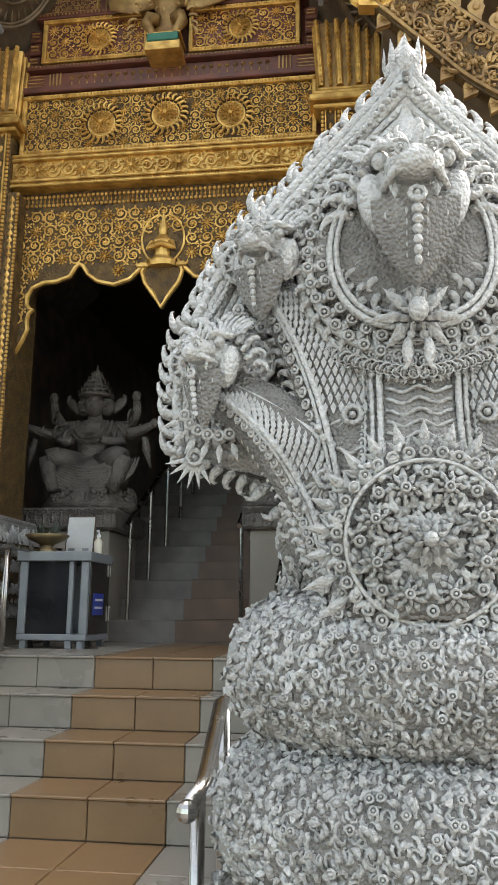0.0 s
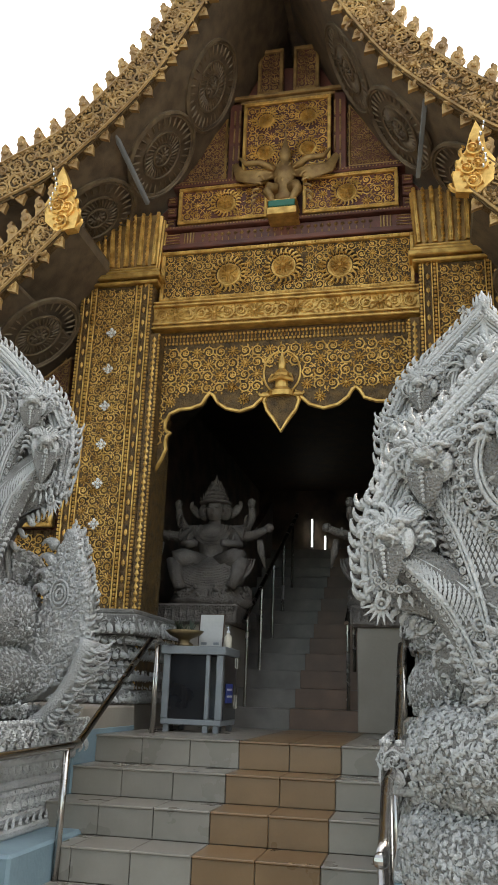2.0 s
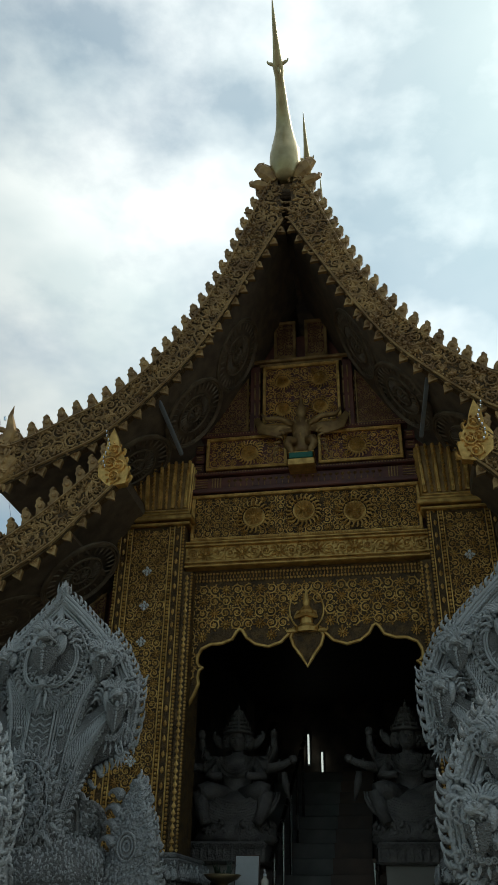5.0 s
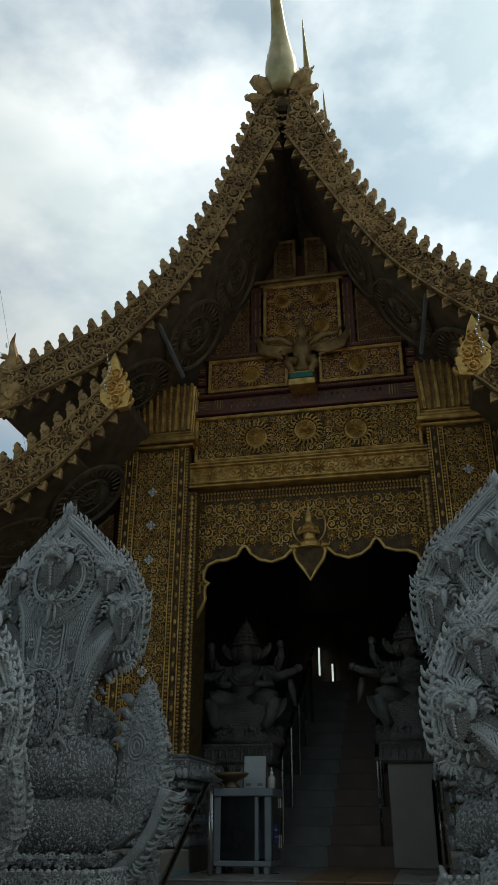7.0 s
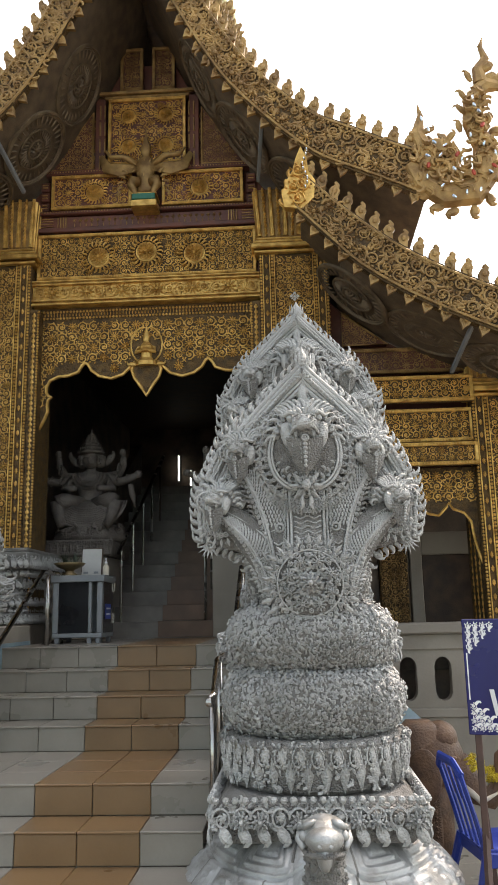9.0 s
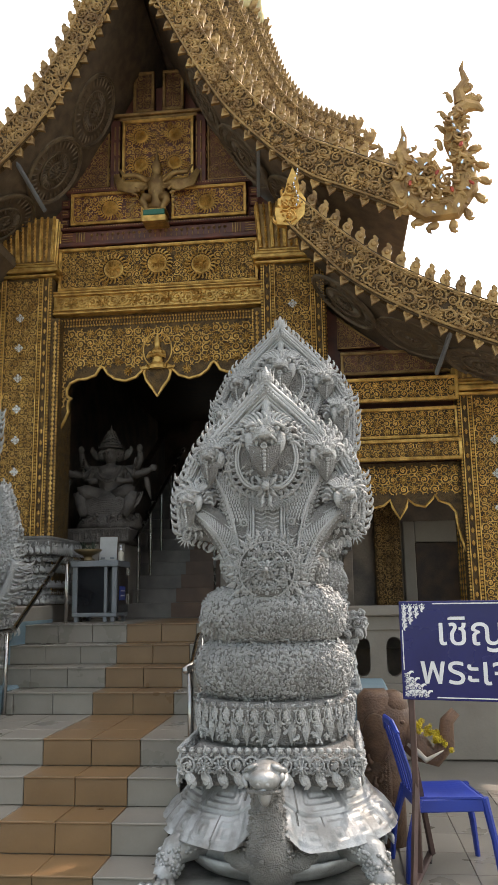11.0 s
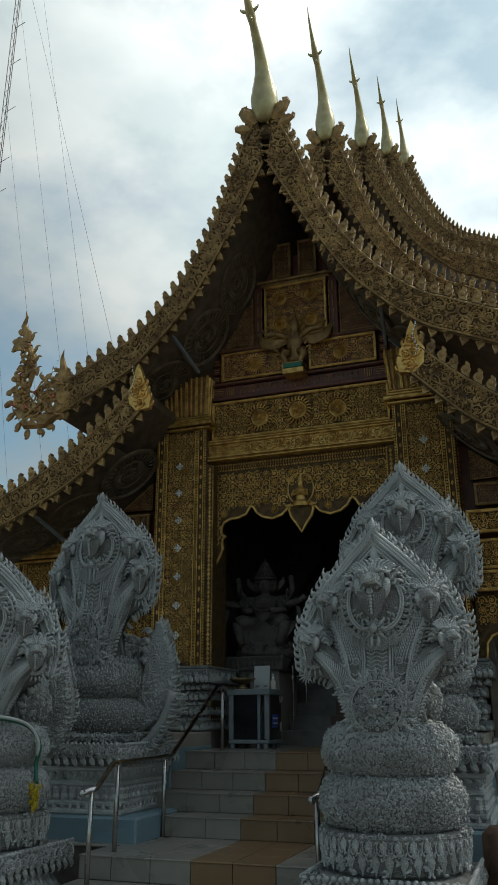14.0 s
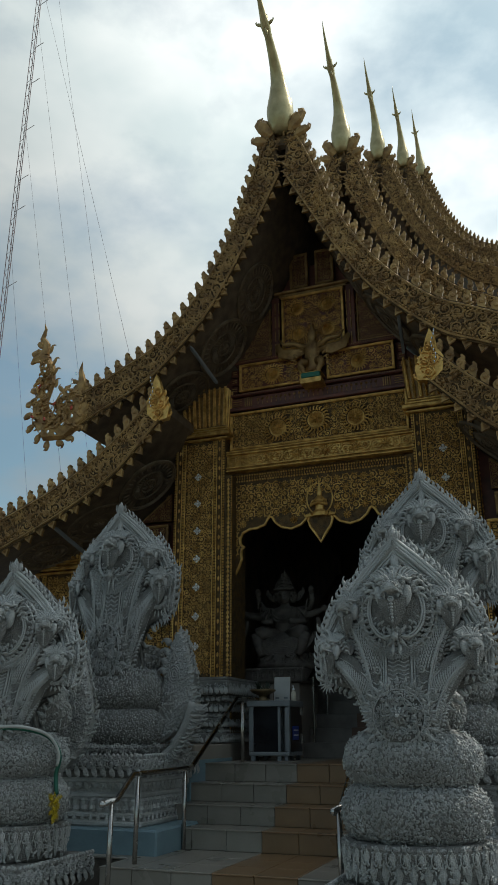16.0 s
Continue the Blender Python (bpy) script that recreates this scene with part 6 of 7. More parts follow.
    for sd in (-1, 1):
        s.add(blob(0.024, 0.03, 0.024, 10, 6), pose(sd * 0.078, -0.82, 0.585))
        s.add(blob(0.011, 0.012, 0.01, 6, 4), pose(sd * 0.022, -0.925, 0.572))
        s.add(tube([(sd * 0.05, -0.84, 0.622), (sd * 0.09, -0.80, 0.615), (sd * 0.10, -0.76, 0.60)], 0.012, 6))
        # legs with scales and claws
        for y, out in ((-0.47, 0.50), (0.45, 0.50)):
            leg = [(sd * (out - 0.12), y * 0.9, 0.20), (sd * (out + 0.02), y, 0.14), (sd * (out + 0.05), y - 0.05, 0.05), (sd * (out + 0.07), y - 0.13, 0.03)]
            s.add(tube(leg, [0.10, 0.078, 0.062, 0.052], 12))
            rnd = random.Random(3)
            for q in range(230):
                a, t = rnd.uniform(0, 6.28), rnd.uniform(0.1, 1)
                p = [np.interp(t * 2, range(3), [g[c] for g in leg[:3]]) for c in range(3)]
                r = np.interp(t, [0, 1], [0.086, 0.062])
                s.add(BEAD, sized(p[0] + r * math.cos(a), p[1] + r * math.sin(a), p[2] + rnd.uniform(-.02, .02), 0.013, 0.013, 0.012))
            for q in range(5):
                s.add(tube([(sd * (out + 0.07) + 0.032 * (q - 2), y - 0.15, 0.035), (sd * (out + 0.07) + 0.040 * (q - 2), y - 0.21, 0.03), (sd * (out + 0.07) + 0.044 * (q - 2), y - 0.25, 0.004)], [0.022, 0.018, 0.004], 7))
    # lower shell with an upturned rim, open under the neck
    s.add(lathe([(0.30, 0.01), (0.54, 0.03), (0.61, 0.09), (0.625, 0.13), (0.60, 0.125), (0.48, 0.07)], 44, 0.92, 1.06))
    return s


def band(s, half, depth, z0, z1, n, mount):
    """Leaf ornaments round a square slab, on the front and both sides."""
    for k in range(n):
        t = -1 + 2 * (k + 0.5) / n
        for x, y, rz in ((t * half, -depth, 0), (-half, t * depth, -90), (half, t * depth, 90)):
            mount(s, x, y, rz, k)


def pedestal(label, heights, w=0.475):
    """A lotus ring over a square carved slab, and where it needs one a tall foot."""
    ob = thing("pedestal", label, "pedestal", "serpent pedestals")
    slab0, slab1, lotus1 = heights
    s = Soup()
    # ring core in the darker grey that stands for shade behind the leaves
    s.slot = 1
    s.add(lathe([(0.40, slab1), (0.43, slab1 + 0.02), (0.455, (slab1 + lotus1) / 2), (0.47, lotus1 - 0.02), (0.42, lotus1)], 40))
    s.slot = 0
    hh = lotus1 - slab1
    rnd = random.Random(31)
    for k in range(300):
        a = rnd.uniform(-3.5, 0.4)
        z = rnd.uniform(0.05, 0.95)
        s.add(CURL, sized(0.452 * math.cos(a), 0.452 * math.sin(a), slab1 + hh * z, 0.03 * rnd.choice((-1, 1)), 0.05, 0.032, 0, rnd.uniform(-80, 80), math.degrees(a) + 90))
    for k in range(34):
        a = 2 * math.pi * k / 34
        if math.sin(a) > 0.5:
            continue
        x, y = 0.445 * math.cos(a), 0.445 * math.sin(a)
        s.add(PETAL, sized(x, y, slab1 + 0.01, 0.12, 0.16, hh * 0.95, 0, 0, math.degrees(a) + 90))
        a += math.pi / 34
        x, y = 0.462 * math.cos(a), 0.462 * math.sin(a)
        s.add(SCROLL, sized(x, y, lotus1 - hh * 0.3, 0.036, 0.05, hh * 0.26, 0, 0, math.degrees(a) + 90))
        s.add(FLAME, sized(x, y, lotus1 - hh * 0.05, 0.06, 0.07, -hh * 0.55, 0, 0, math.degrees(a) + 90))
        for j in range(2):
            s.add(BEAD, sized(x * 1.015, y * 1.015, lotus1 - 0.018 - 0.0 * j, 0.018, 0.018, 0.018))
    part("lotus_ring", s, SILVER, ob, "ring of upright silver lotus leaves").data.materials.append(SHADE_SKIN_GREY)
    s = Soup()
    # slab core coloured dark, as shade in the gaps of the carving
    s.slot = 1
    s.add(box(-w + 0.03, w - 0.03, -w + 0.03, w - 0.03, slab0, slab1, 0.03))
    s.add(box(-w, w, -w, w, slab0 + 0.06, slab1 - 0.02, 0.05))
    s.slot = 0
    zc, hh = (slab0 + slab1) / 2 + 0.02, (slab1 - slab0)
    for k in range(330):
        t, z = rnd.uniform(-1, 1), rnd.uniform(slab0 + 0.06, slab1 - 0.01)
        x, y, rz = ((t * w, -w, 0), (-w, t * w, -90), (w, t * w, 90))[k % 3]
        s.add(CURL, sized(x, y, z, 0.034 * rnd.choice((-1, 1)), 0.06, 0.036, 0, rnd.uniform(-100, 100), rz))

    def leaf(q, x, y, rz, k):
        m = pose(x, y, zc, 0, 0, rz)
        q.add(SCROLL, m @ sized(0, -0.005, 0, 0.05 * (1 if k % 2 else -1), 0.06, hh * 0.30))
        q.add(ROSETTE if k % 3 else FLAME_WIDE, m @ sized(0, -0.02, -hh * 0.05, 0.04, 0.06, 0.05))
        q.add(FLAME_WIDE, m @ sized(0, -0.01, -hh * 0.18, 0.08, 0.08, -0.10))
        q.add(BEAD, m @ sized(0.02, -0.01, hh * 0.40, 0.017, 0.017, 0.017))
        q.add(BEAD, m @ sized(-0.025, -0.01, hh * 0.40, 0.017, 0.017, 0.017))
    band(s, w, w, 0, 0, round(w * 24), leaf)
    part("carved_slab", s, SILVER, ob, "square slab carved with leaves").data.materials.append(SHADE_SKIN_GREY)
    return ob


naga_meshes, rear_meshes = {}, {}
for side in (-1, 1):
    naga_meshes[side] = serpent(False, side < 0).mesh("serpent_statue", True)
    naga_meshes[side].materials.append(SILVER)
    naga_meshes[side].materials.append(SHADE_SKIN_GREY)
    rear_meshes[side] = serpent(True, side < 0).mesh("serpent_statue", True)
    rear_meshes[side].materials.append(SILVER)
    rear_meshes[side].materials.append(SHADE_SKIN_GREY)
NAGA_X, NAGA_Y = 1.50, 1.93
turtle_mesh = turtle().mesh("turtle_statue", True)
turtle_mesh.materials.append(SILVER_SHINY)
turtle_mesh.materials.append(SHADE_SKIN_GREY)
base = pedestal("silver carved pedestal on a turtle's back", (0.55, 0.745, 0.98))
base.matrix_basis = pose(CX + NAGA_X, NAGA_Y, 0)
copy_thing(base, pose(CX - NAGA_X - 0.08, NAGA_Y, 0))
for side in (-1, 1):
    nx = CX + side * NAGA_X - (0.08 if side < 0 else 0.0)
    ob = part("serpent_statue", naga_meshes[side], SILVER)
    tagged(ob, "silver-white five-headed serpent statue on a turtle pedestal", "statue", "serpent statues")
    ob.matrix_basis = pose(nx, NAGA_Y, 0.98) @ Matrix.Diagonal((-side, 1, 1, 1))
    ob = part("turtle_statue", turtle_mesh, SILVER_SHINY)
    tagged(ob, "silver painted turtle statue carrying the pedestal", "statue", "turtle statues")
    ob.matrix_basis = pose(nx + 0.01, NAGA_Y, 0.10)
    solid("plinth", one(box(nx - 0.60, nx + 0.62, 1.10, 2.66, -0.01, 0.10, 0.02)), PLINTH, "stained concrete plinth under the turtle", "plinth", group="plinths")

ribbon = thing("ribbon_garland", "green and white ribbon with yellow flowers over the serpent coils", "garland")
path = half_curve([(0.06, -0.40, 0.655), (0.28, -0.30, 0.655), (0.42, -0.16, 0.60), (0.475, -0.08, 0.47), (0.45, -0.07, 0.33), (0.475, -0.08, 0.20)], 30)
part("green_cloth", one(tube(path, 0.016, 8)), GREEN_CLOTH, ribbon, smooth=True)
part("white_cloth", one(tube(path[:22] + (0.004, -0.020, 0.012), 0.012, 8)), PAPER, ribbon, smooth=True)
s = Soup()
rnd = random.Random(44)
for k in range(30):
    s.add(ROSETTE, sized(0.482 + rnd.uniform(-0.03, 0.03), -0.10 + rnd.uniform(-0.03, 0.03), 0.20 - 0.006 * k, 0.020, 0.03, 0.020, rnd.uniform(-50, 50), rnd.uniform(0, 360), rnd.uniform(-60, 60)))
part("flowers", s, FLOWER, ribbon, "yellow flowers")
ribbon.matrix_basis = pose(CX - NAGA_X - 0.08, NAGA_Y, 0.98)

# the rear pair, on tall feet at the landing
REAR_X, REAR_Y, REAR_Z = 1.50, 3.42, 1.50
rear = pedestal("tall silver pedestal of a serpent at the landing", (1.24, 1.42, REAR_Z), 0.56)
s = Soup()
s.add(box(-0.48, 0.48, -0.46, 0.46, 0.86, 1.26, 0.02))
for z, p in ((0.86, 0.06), (0.92, 0.03), (1.08, 0.02), (1.20, 0.05)):
    s.add(box(-0.48 - p, 0.48 + p, -0.46 - p, 0.46 + p, z, z + 0.045, 0.012))


def knob(q, x, y, rz, k):
    m = pose(x, y, 0, 0, 0, rz)
    q.add(lathe([(0.02, 0.96), (0.036, 0.99), (0.022, 1.02), (0.038, 1.06), (0.02, 1.08)], 8), m)
    q.add(FLAME_WIDE, m @ sized(0, -0.02, 1.24, 0.09, 0.08, -0.12))
    q.add(SCROLL, m @ sized(0, -0.01, 1.18, 0.045, 0.05, 0.045))
    q.add(PETAL, m @ sized(0, -0.04, 0.88, 0.09, 0.08, 0.08))


band(s, 0.48, 0.46, 0, 0, 12, knob)
part("tall_foot", s, SILVER, rear, "foot with rows of small silver balusters")
part("painted_base", one(box(-0.56, 0.74, -0.62, 0.60, LAND - 0.02, 0.86, 0.015)), BLUE_PAINT, rear, "pale blue painted base")
rear.matrix_basis = pose(CX - REAR_X, REAR_Y, 0)
copy_thing(rear, pose(CX + REAR_X, REAR_Y, 0))
for side in (-1, 1):
    ob = part("serpent_statue", rear_meshes[side], SILVER)
    tagged(ob, "silver serpent statue with raised tail at the landing" if side < 0 else "silver serpent statue on a tall foot at the landing", "statue", "serpent statues")
    ob.matrix_basis = pose(CX + side * REAR_X, REAR_Y, REAR_Z) @ Matrix.Diagonal((-side, 1, 1, 1))

# landing beside the stairs, and the blue wall that flanks the upper flight
for side in (-1, 1):
    xa, xb = sorted((CX + side * 0.90, CX + side * 2.10))
    solid("side_landing", one(box(xa, xb, 2.68, 5.0, -0.1, LAND - 0.013, 0.006)), GROUT, "tiled side landing", "landing", "structure")
    xa, xb = sorted((CX + side * 0.99, CX + side * 1.95))
    solid("flank_wall", one(box(xa, xb, 3.95, 4.97, LAND, 1.12, 0.01), box(xa, xb, 4.0, 4.97, 1.12, 1.49, 0.01)), CONCRETE, "cream wall flanking the upper steps", "wall", "structure")
    solid("painted_skirting", one(box(xa - 0.004, xb + 0.004, 3.93, 4.98, LAND, 1.36, 0.01)), BLUE_PAINT, "pale blue painted skirting of the flank wall", "skirting", "structure")
    # carved foot of the tall column, in tiers of leaves
    s = Soup()
    c = CX + side * 1.51
    tiers = ((1.50, 1.60, 0.455), (1.60, 1.66, 0.415), (1.66, 1.76, 0.435), (1.76, 1.82, 0.395), (1.82, 1.93, 0.43), (1.93, 2.00, 0.47), (2.00, 2.15, 0.53), (2.15, 2.19, 0.50))
    # tier cores carry painted shade, leaves in front stay silver
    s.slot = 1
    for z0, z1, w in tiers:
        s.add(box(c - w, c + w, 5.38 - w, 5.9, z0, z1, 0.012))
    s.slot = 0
    rnd = random.Random(71)
    for z0, z1, w in tiers[:-1]:
        n, hh = int(w / 0.030), z1 - z0
        for k in range(n):
            u = -1 + 2 * (k + 0.5) / n
            for x, y, rz in ((c + u * w, 5.38 - w, 0), (c - side * w, 5.38 + u * w, -side * 90)):
                m = pose(x, y, (z0 + z1) / 2, 0, 0, rz)
                s.add(CURL, m @ sized(0, 0, -hh * 0.4, 0.06 * rnd.choice((-1, 1)), 0.07, hh * 0.9, -15, rnd.uniform(-40, 40), 0))
                s.add((SCROLL, PETAL, ROSETTE)[k % 3], m @ sized(0.02, -0.004, 0, 0.034, 0.06, hh * 0.40, 0, rnd.uniform(0, 360), 0))
                s.add(FLAME_WIDE, m @ sized(0, -0.01, 0, 0.07, 0.07, -hh * 0.62, 0, rnd.uniform(-20, 20), 0))
    foot = solid("column_foot", s, SILVER, "silver carved foot in tiers under the gilt column", "pedestal", "structure")
    foot.data.materials.append(SHADE_SKIN_GREY)
    part("foot_block", one(box(c - 0.44, c + 0.44, 4.98, 5.9, PORCH - 0.3, 1.50, 0.01)), CONCRETE, foot)


# ---- inside the porch ----
# seated many-armed figures beside the inner stairs, each one plain mesh
def guardian():
    s = Soup()
    rnd = random.Random(12)
    s.add(lathe([(0.40, 0.0), (0.44, 0.05), (0.40, 0.12), (0.36, 0.20), (0.30, 0.24)], 28, 1, 0.8))
    for k in range(150):
        a = rnd.uniform(0, 6.28)
        s.add(CURL, sized(0.41 * math.cos(a), 0.33 * math.sin(a), rnd.uniform(0.0, 0.17), 0.07 * rnd.choice((-1, 1)), 0.09, 0.085, -20, rnd.uniform(-50, 50), math.degrees(a) + 90))
    # robe: a bowl of hanging folds between raised knees
    s.add(blob(0.34, 0.24, 0.22, 20, 10), pose(0.02, -0.02, 0.34))
    for k in range(10):
        d = 0.40 - 0.026 * k
        s.add(tube([(0.02 + (d + 0.06) * math.sin(a), -0.16 - 0.10 * math.cos(a), 0.52 - (d - 0.04) * math.cos(a)) for a in np.linspace(-1.5, 1.55, 15)], [0.008, 0.014, 0.02, 0.022, 0.022, 0.022, 0.022, 0.022, 0.022, 0.022, 0.022, 0.022, 0.02, 0.014, 0.008], 6))
    for sd in (-1, 1):
        s.add(tube([(sd * 0.10, -0.05, 0.46), (sd * 0.30, -0.20, 0.52), (sd * 0.36, -0.22, 0.50)], [0.13, 0.11, 0.09], 12))
        s.add(tube([(sd * 0.35, -0.21, 0.50), (sd * 0.32, -0.24, 0.32), (sd * 0.26, -0.28, 0.18)], [0.09, 0.07, 0.055], 10))
    # torso with necklaces
    s.add(lathe([(0.20, 0.42), (0.17, 0.52), (0.15, 0.62), (0.19, 0.74), (0.22, 0.82), (0.17, 0.90), (0.07, 0.94), (0.065, 0.99)], 18, 1, 0.7))
    for r, n in ((0.12, 20), (0.16, 26), (0.20, 30)):
        for k in range(n):
            a = math.pi * (1 + (k + 0.5) / n)
            s.add(STUD, sized(r * math.cos(a), -0.15 + 0.25 * abs(r * math.cos(a)), 0.90 + 1.1 * r * math.sin(a), 0.016, 0.02, 0.016))
    # head with a face on each side and a tiered crown
    for x, y, k in ((0, -0.03, 1.0), (-0.11, 0.02, 0.8), (0.11, 0.02, 0.8)):
        s.add(blob(0.095 * k, 0.10 * k, 0.125 * k, 14, 10), pose(x, y, 1.08))
        s.add(blob(0.018 * k, 0.03, 0.035 * k, 8, 6), pose(x, y - 0.095 * k, 1.075))
        for e in (-1, 1):
            s.add(blob(0.026 * k, 0.012, 0.010, 8, 5), pose(x + e * 0.04 * k, y - 0.088 * k, 1.105))
        s.add(blob(0.035 * k, 0.014, 0.012, 8, 5), pose(x, y - 0.09 * k, 1.02))
    for k in range(5):
        s.add(lathe([(0.165 - 0.028 * k, 0), (0.175 - 0.028 * k, 0.022), (0.12 - 0.02 * k, 0.05)], 18), pose(0, 0, 1.16 + 0.05 * k))
        for q in range(14):
            a = 2 * math.pi * q / 14
            r = 0.165 - 0.028 * k
            s.add(PETAL, sized(r * math.cos(a), r * math.sin(a), 1.17 + 0.05 * k, 0.05, 0.05, 0.07, 0, 0, math.degrees(a) + 90))
    s.add(lathe([(0.03, 1.40), (0.015, 1.46), (0.003, 1.52)], 8))
    for sd in (-1, 1):
        # arms: held wide, raised, and folded to the chest
        s.add(tube([(sd * 0.20, 0, 0.86), (sd * 0.36, -0.02, 0.78), (sd * 0.50, -0.12, 0.80), (sd * 0.60, -0.16, 0.84)], [0.07, 0.062, 0.048, 0.036], 9))
        s.add(tube([(sd * 0.19, 0.05, 0.86), (sd * 0.34, 0.06, 0.90), (sd * 0.40, 0.02, 1.02), (sd * 0.40, -0.02, 1.12)], [0.065, 0.055, 0.045, 0.034], 9))
        s.add(tube([(sd * 0.19, -0.03, 0.84), (sd * 0.29, -0.10, 0.68), (sd * 0.14, -0.22, 0.68)], [0.064, 0.055, 0.04], 9))
        s.add(blob(0.045, 0.04, 0.06, 9, 6), pose(sd * 0.40, -0.03, 1.16))
        s.add(blob(0.05, 0.05, 0.05, 9, 6), pose(sd * 0.62, -0.16, 0.85))
        s.add(tube([(sd * 0.52, -0.14, 0.72), (sd * 0.54, -0.14, 0.60), (sd * 0.58, -0.12, 0.42)], [0.03, 0.04, 0.01], 7))
        s.add(FLAME_WIDE, sized(sd * 0.17, 0.03, 1.02, sd * 0.14, 0.1, 0.26, 0, sd * 18, 0))
        for x, z in ((0.34, 0.80), (0.46, 0.80), (0.36, 0.95), (0.24, 0.76)):
            s.add(tube([(sd * x + 0.012 * math.cos(a), -0.08 + 0.06 * math.sin(a), z + 0.062 * math.cos(a)) for a in np.linspace(0, 2 * math.pi, 11)[:-1]], 0.012, 5, closed=True))
    return s


guard_mesh = guardian().mesh("guardian_statue", True)
guard_mesh.materials.append(STONE_DEVA)
for side in (-1, 1):
    ob = part("guardian_statue", guard_mesh, STONE_DEVA)
    tagged(ob, "seated grey stone guardian statue with crown on a carved block", "statue", "guardian statues")
    ob.matrix_basis = pose(CX + side * 0.84, 6.45, 2.36) @ Matrix.Diagonal((-side * 0.92, 0.92, 0.86, 1))
    s = Soup()
    c = CX + side * 0.86
    xs = CX + side * 1.45
    s.add(box(min(CX + side * 0.50, xs), max(CX + side * 0.50, xs), 6.05, 6.95, 2.18, 2.36, 0.02))
    for k in range(14):
        s.add(PETAL, sized(CX + side * (0.52 + 0.92 * k / 13), 6.045, 2.20, 0.08, 0.07, 0.14))
        s.add(SCROLL, sized(CX + side * (0.52 + 0.92 * k / 13), 6.045, 2.32, 0.035, 0.04, 0.03))
    blk = solid("statue_block", s, STONE_DEVA, "carved stone block under the guardian statue", "pedestal", group="statue blocks")
    part("block_base", one(box(min(CX + side * 0.56, xs), max(CX + side * 0.56, xs), 6.10, 6.9, PORCH, 2.18, 0.01)), CONCRETE, blk, "plain cream base")
    # inner rail
    s = Soup()
    x = CX + side * 0.46
    for k in range(5):
        y = 6.35 + 0.62 * k
        s.add(tube([(x, y, PORCH + 0.168 * (1 + int((y - 6.2) / 0.3))), (x, y, PORCH + 0.95 + (y - 6.35) * 0.56)], 0.016, 8))
    s.add(tube([(x, 6.2, PORCH + 0.90), (x, 9.2, PORCH + 0.95 + 2.85 * 0.56)], 0.022, 8))
    solid("inner_handrail", s, STEEL, "steel handrail along the inner stairs", "handrail", group="handrails")

# metal cabinet with a clear front
cab = thing("cabinet", "grey steel cabinet with a dark glass front on the porch", "cabinet")
x0, x1, y0, y1, z0, z1 = -2.16, -1.70, 5.00, 5.46, PORCH + 0.05, 1.92
part("top_board", one(box(x0 - 0.02, x1 + 0.02, y0 - 0.015, y1 + 0.01, z1 - 0.05, z1 + 0.012, 0.006)), GREY_PAINT, cab)
part("bottom_board", one(box(x0, x1, y0, y1, z0, z0 + 0.04, 0.006)), GREY_PAINT, cab)
part("back_panel", one(box(x0 + 0.02, x1 - 0.02, y1 - 0.02, y1, z0 + 0.04, z1 - 0.05, 0.004)), GREY_PAINT, cab)
for x, w in ((x0, 0.05), (x1 - 0.05, 0.05), (x1 - 0.13, 0.03)):
    part("upright", one(box(x, x + w, y0, y0 + 0.05, z0 + 0.04, z1 - 0.05, 0.006)), GREY_PAINT, cab)
part("glass_front", one(box(x0 + 0.05, x1 - 0.13, y0 + 0.02, y0 + 0.026, z0 + 0.04, z1 - 0.05, 0.001)), DARK_GLASS, cab, "dark glass pane")
side_panel = part("side_panel", one(box(x1 - 0.004, x1 + 0.004, y0 + 0.05, y1 - 0.02, z0 + 0.04, z1 - 0.05, 0.002)), DARK_GLASS, cab)
part("blue_label", one(box(x1 + 0.005, x1 + 0.008, y0 + 0.10, y0 + 0.32, z0 + 0.16, z0 + 0.30, 0.001)), BLUE_PLASTIC, side_panel, "blue label with unreadable bars")
for k in range(2):
    part("label_bar", one(box(x1 + 0.009, x1 + 0.011, y0 + 0.13, y0 + 0.29, z0 + 0.20 + 0.05 * k, z0 + 0.215 + 0.05 * k, 0.0005)), SIGN_WHITE, side_panel)
for k in range(2):
    part("hinge", one(tube([(x1 + 0.012, y1 - 0.02, z0 + 0.12 + 0.3 * k), (x1 + 0.012, y1 - 0.02, z0 + 0.22 + 0.3 * k)], 0.01, 6)), STEEL, cab)
for x in (x0 + 0.04, x1 - 0.12, x1 - 0.04):
    for y in (y0 + 0.03, y1 - 0.03):
        part("leg", one(box(x - 0.02, x + 0.02, y - 0.02, y + 0.02, PORCH, z0, 0.003)), GREY_PAINT, cab)
bowl = thing("offering_bowl", "brass footed offering bowl with dark leaves on the cabinet", "bowl")
part("bowl", one(lathe([(0.07, 0), (0.075, 0.02), (0.04, 0.04), (0.05, 0.06), (0.12, 0.09), (0.15, 0.12), (0.14, 0.125), (0.02, 0.10)], 24)), BRASS, bowl, smooth=True)
s = Soup()
rnd = random.Random(8)
for k in range(26):
    a = rnd.uniform(0, 360)
    s.add(PETAL, sized(0.05 * math.cos(radians(a)), 0.05 * math.sin(radians(a)), 0.10, 0.035, 0.03, rnd.uniform(0.08, 0.16), rnd.uniform(-60, 10), 0, a))
part("leaves", s, LEAF, bowl, "dark green leaves")
bowl.matrix_basis = pose(-2.06, 5.18, z1 + 0.012)
notice = thing("notice", "white framed paper notice leaning on the cabinet top", "notice")
part("sheet", one(box(-0.095, 0.095, -0.004, 0.004, 0, 0.27, 0.002)), PAPER, notice)
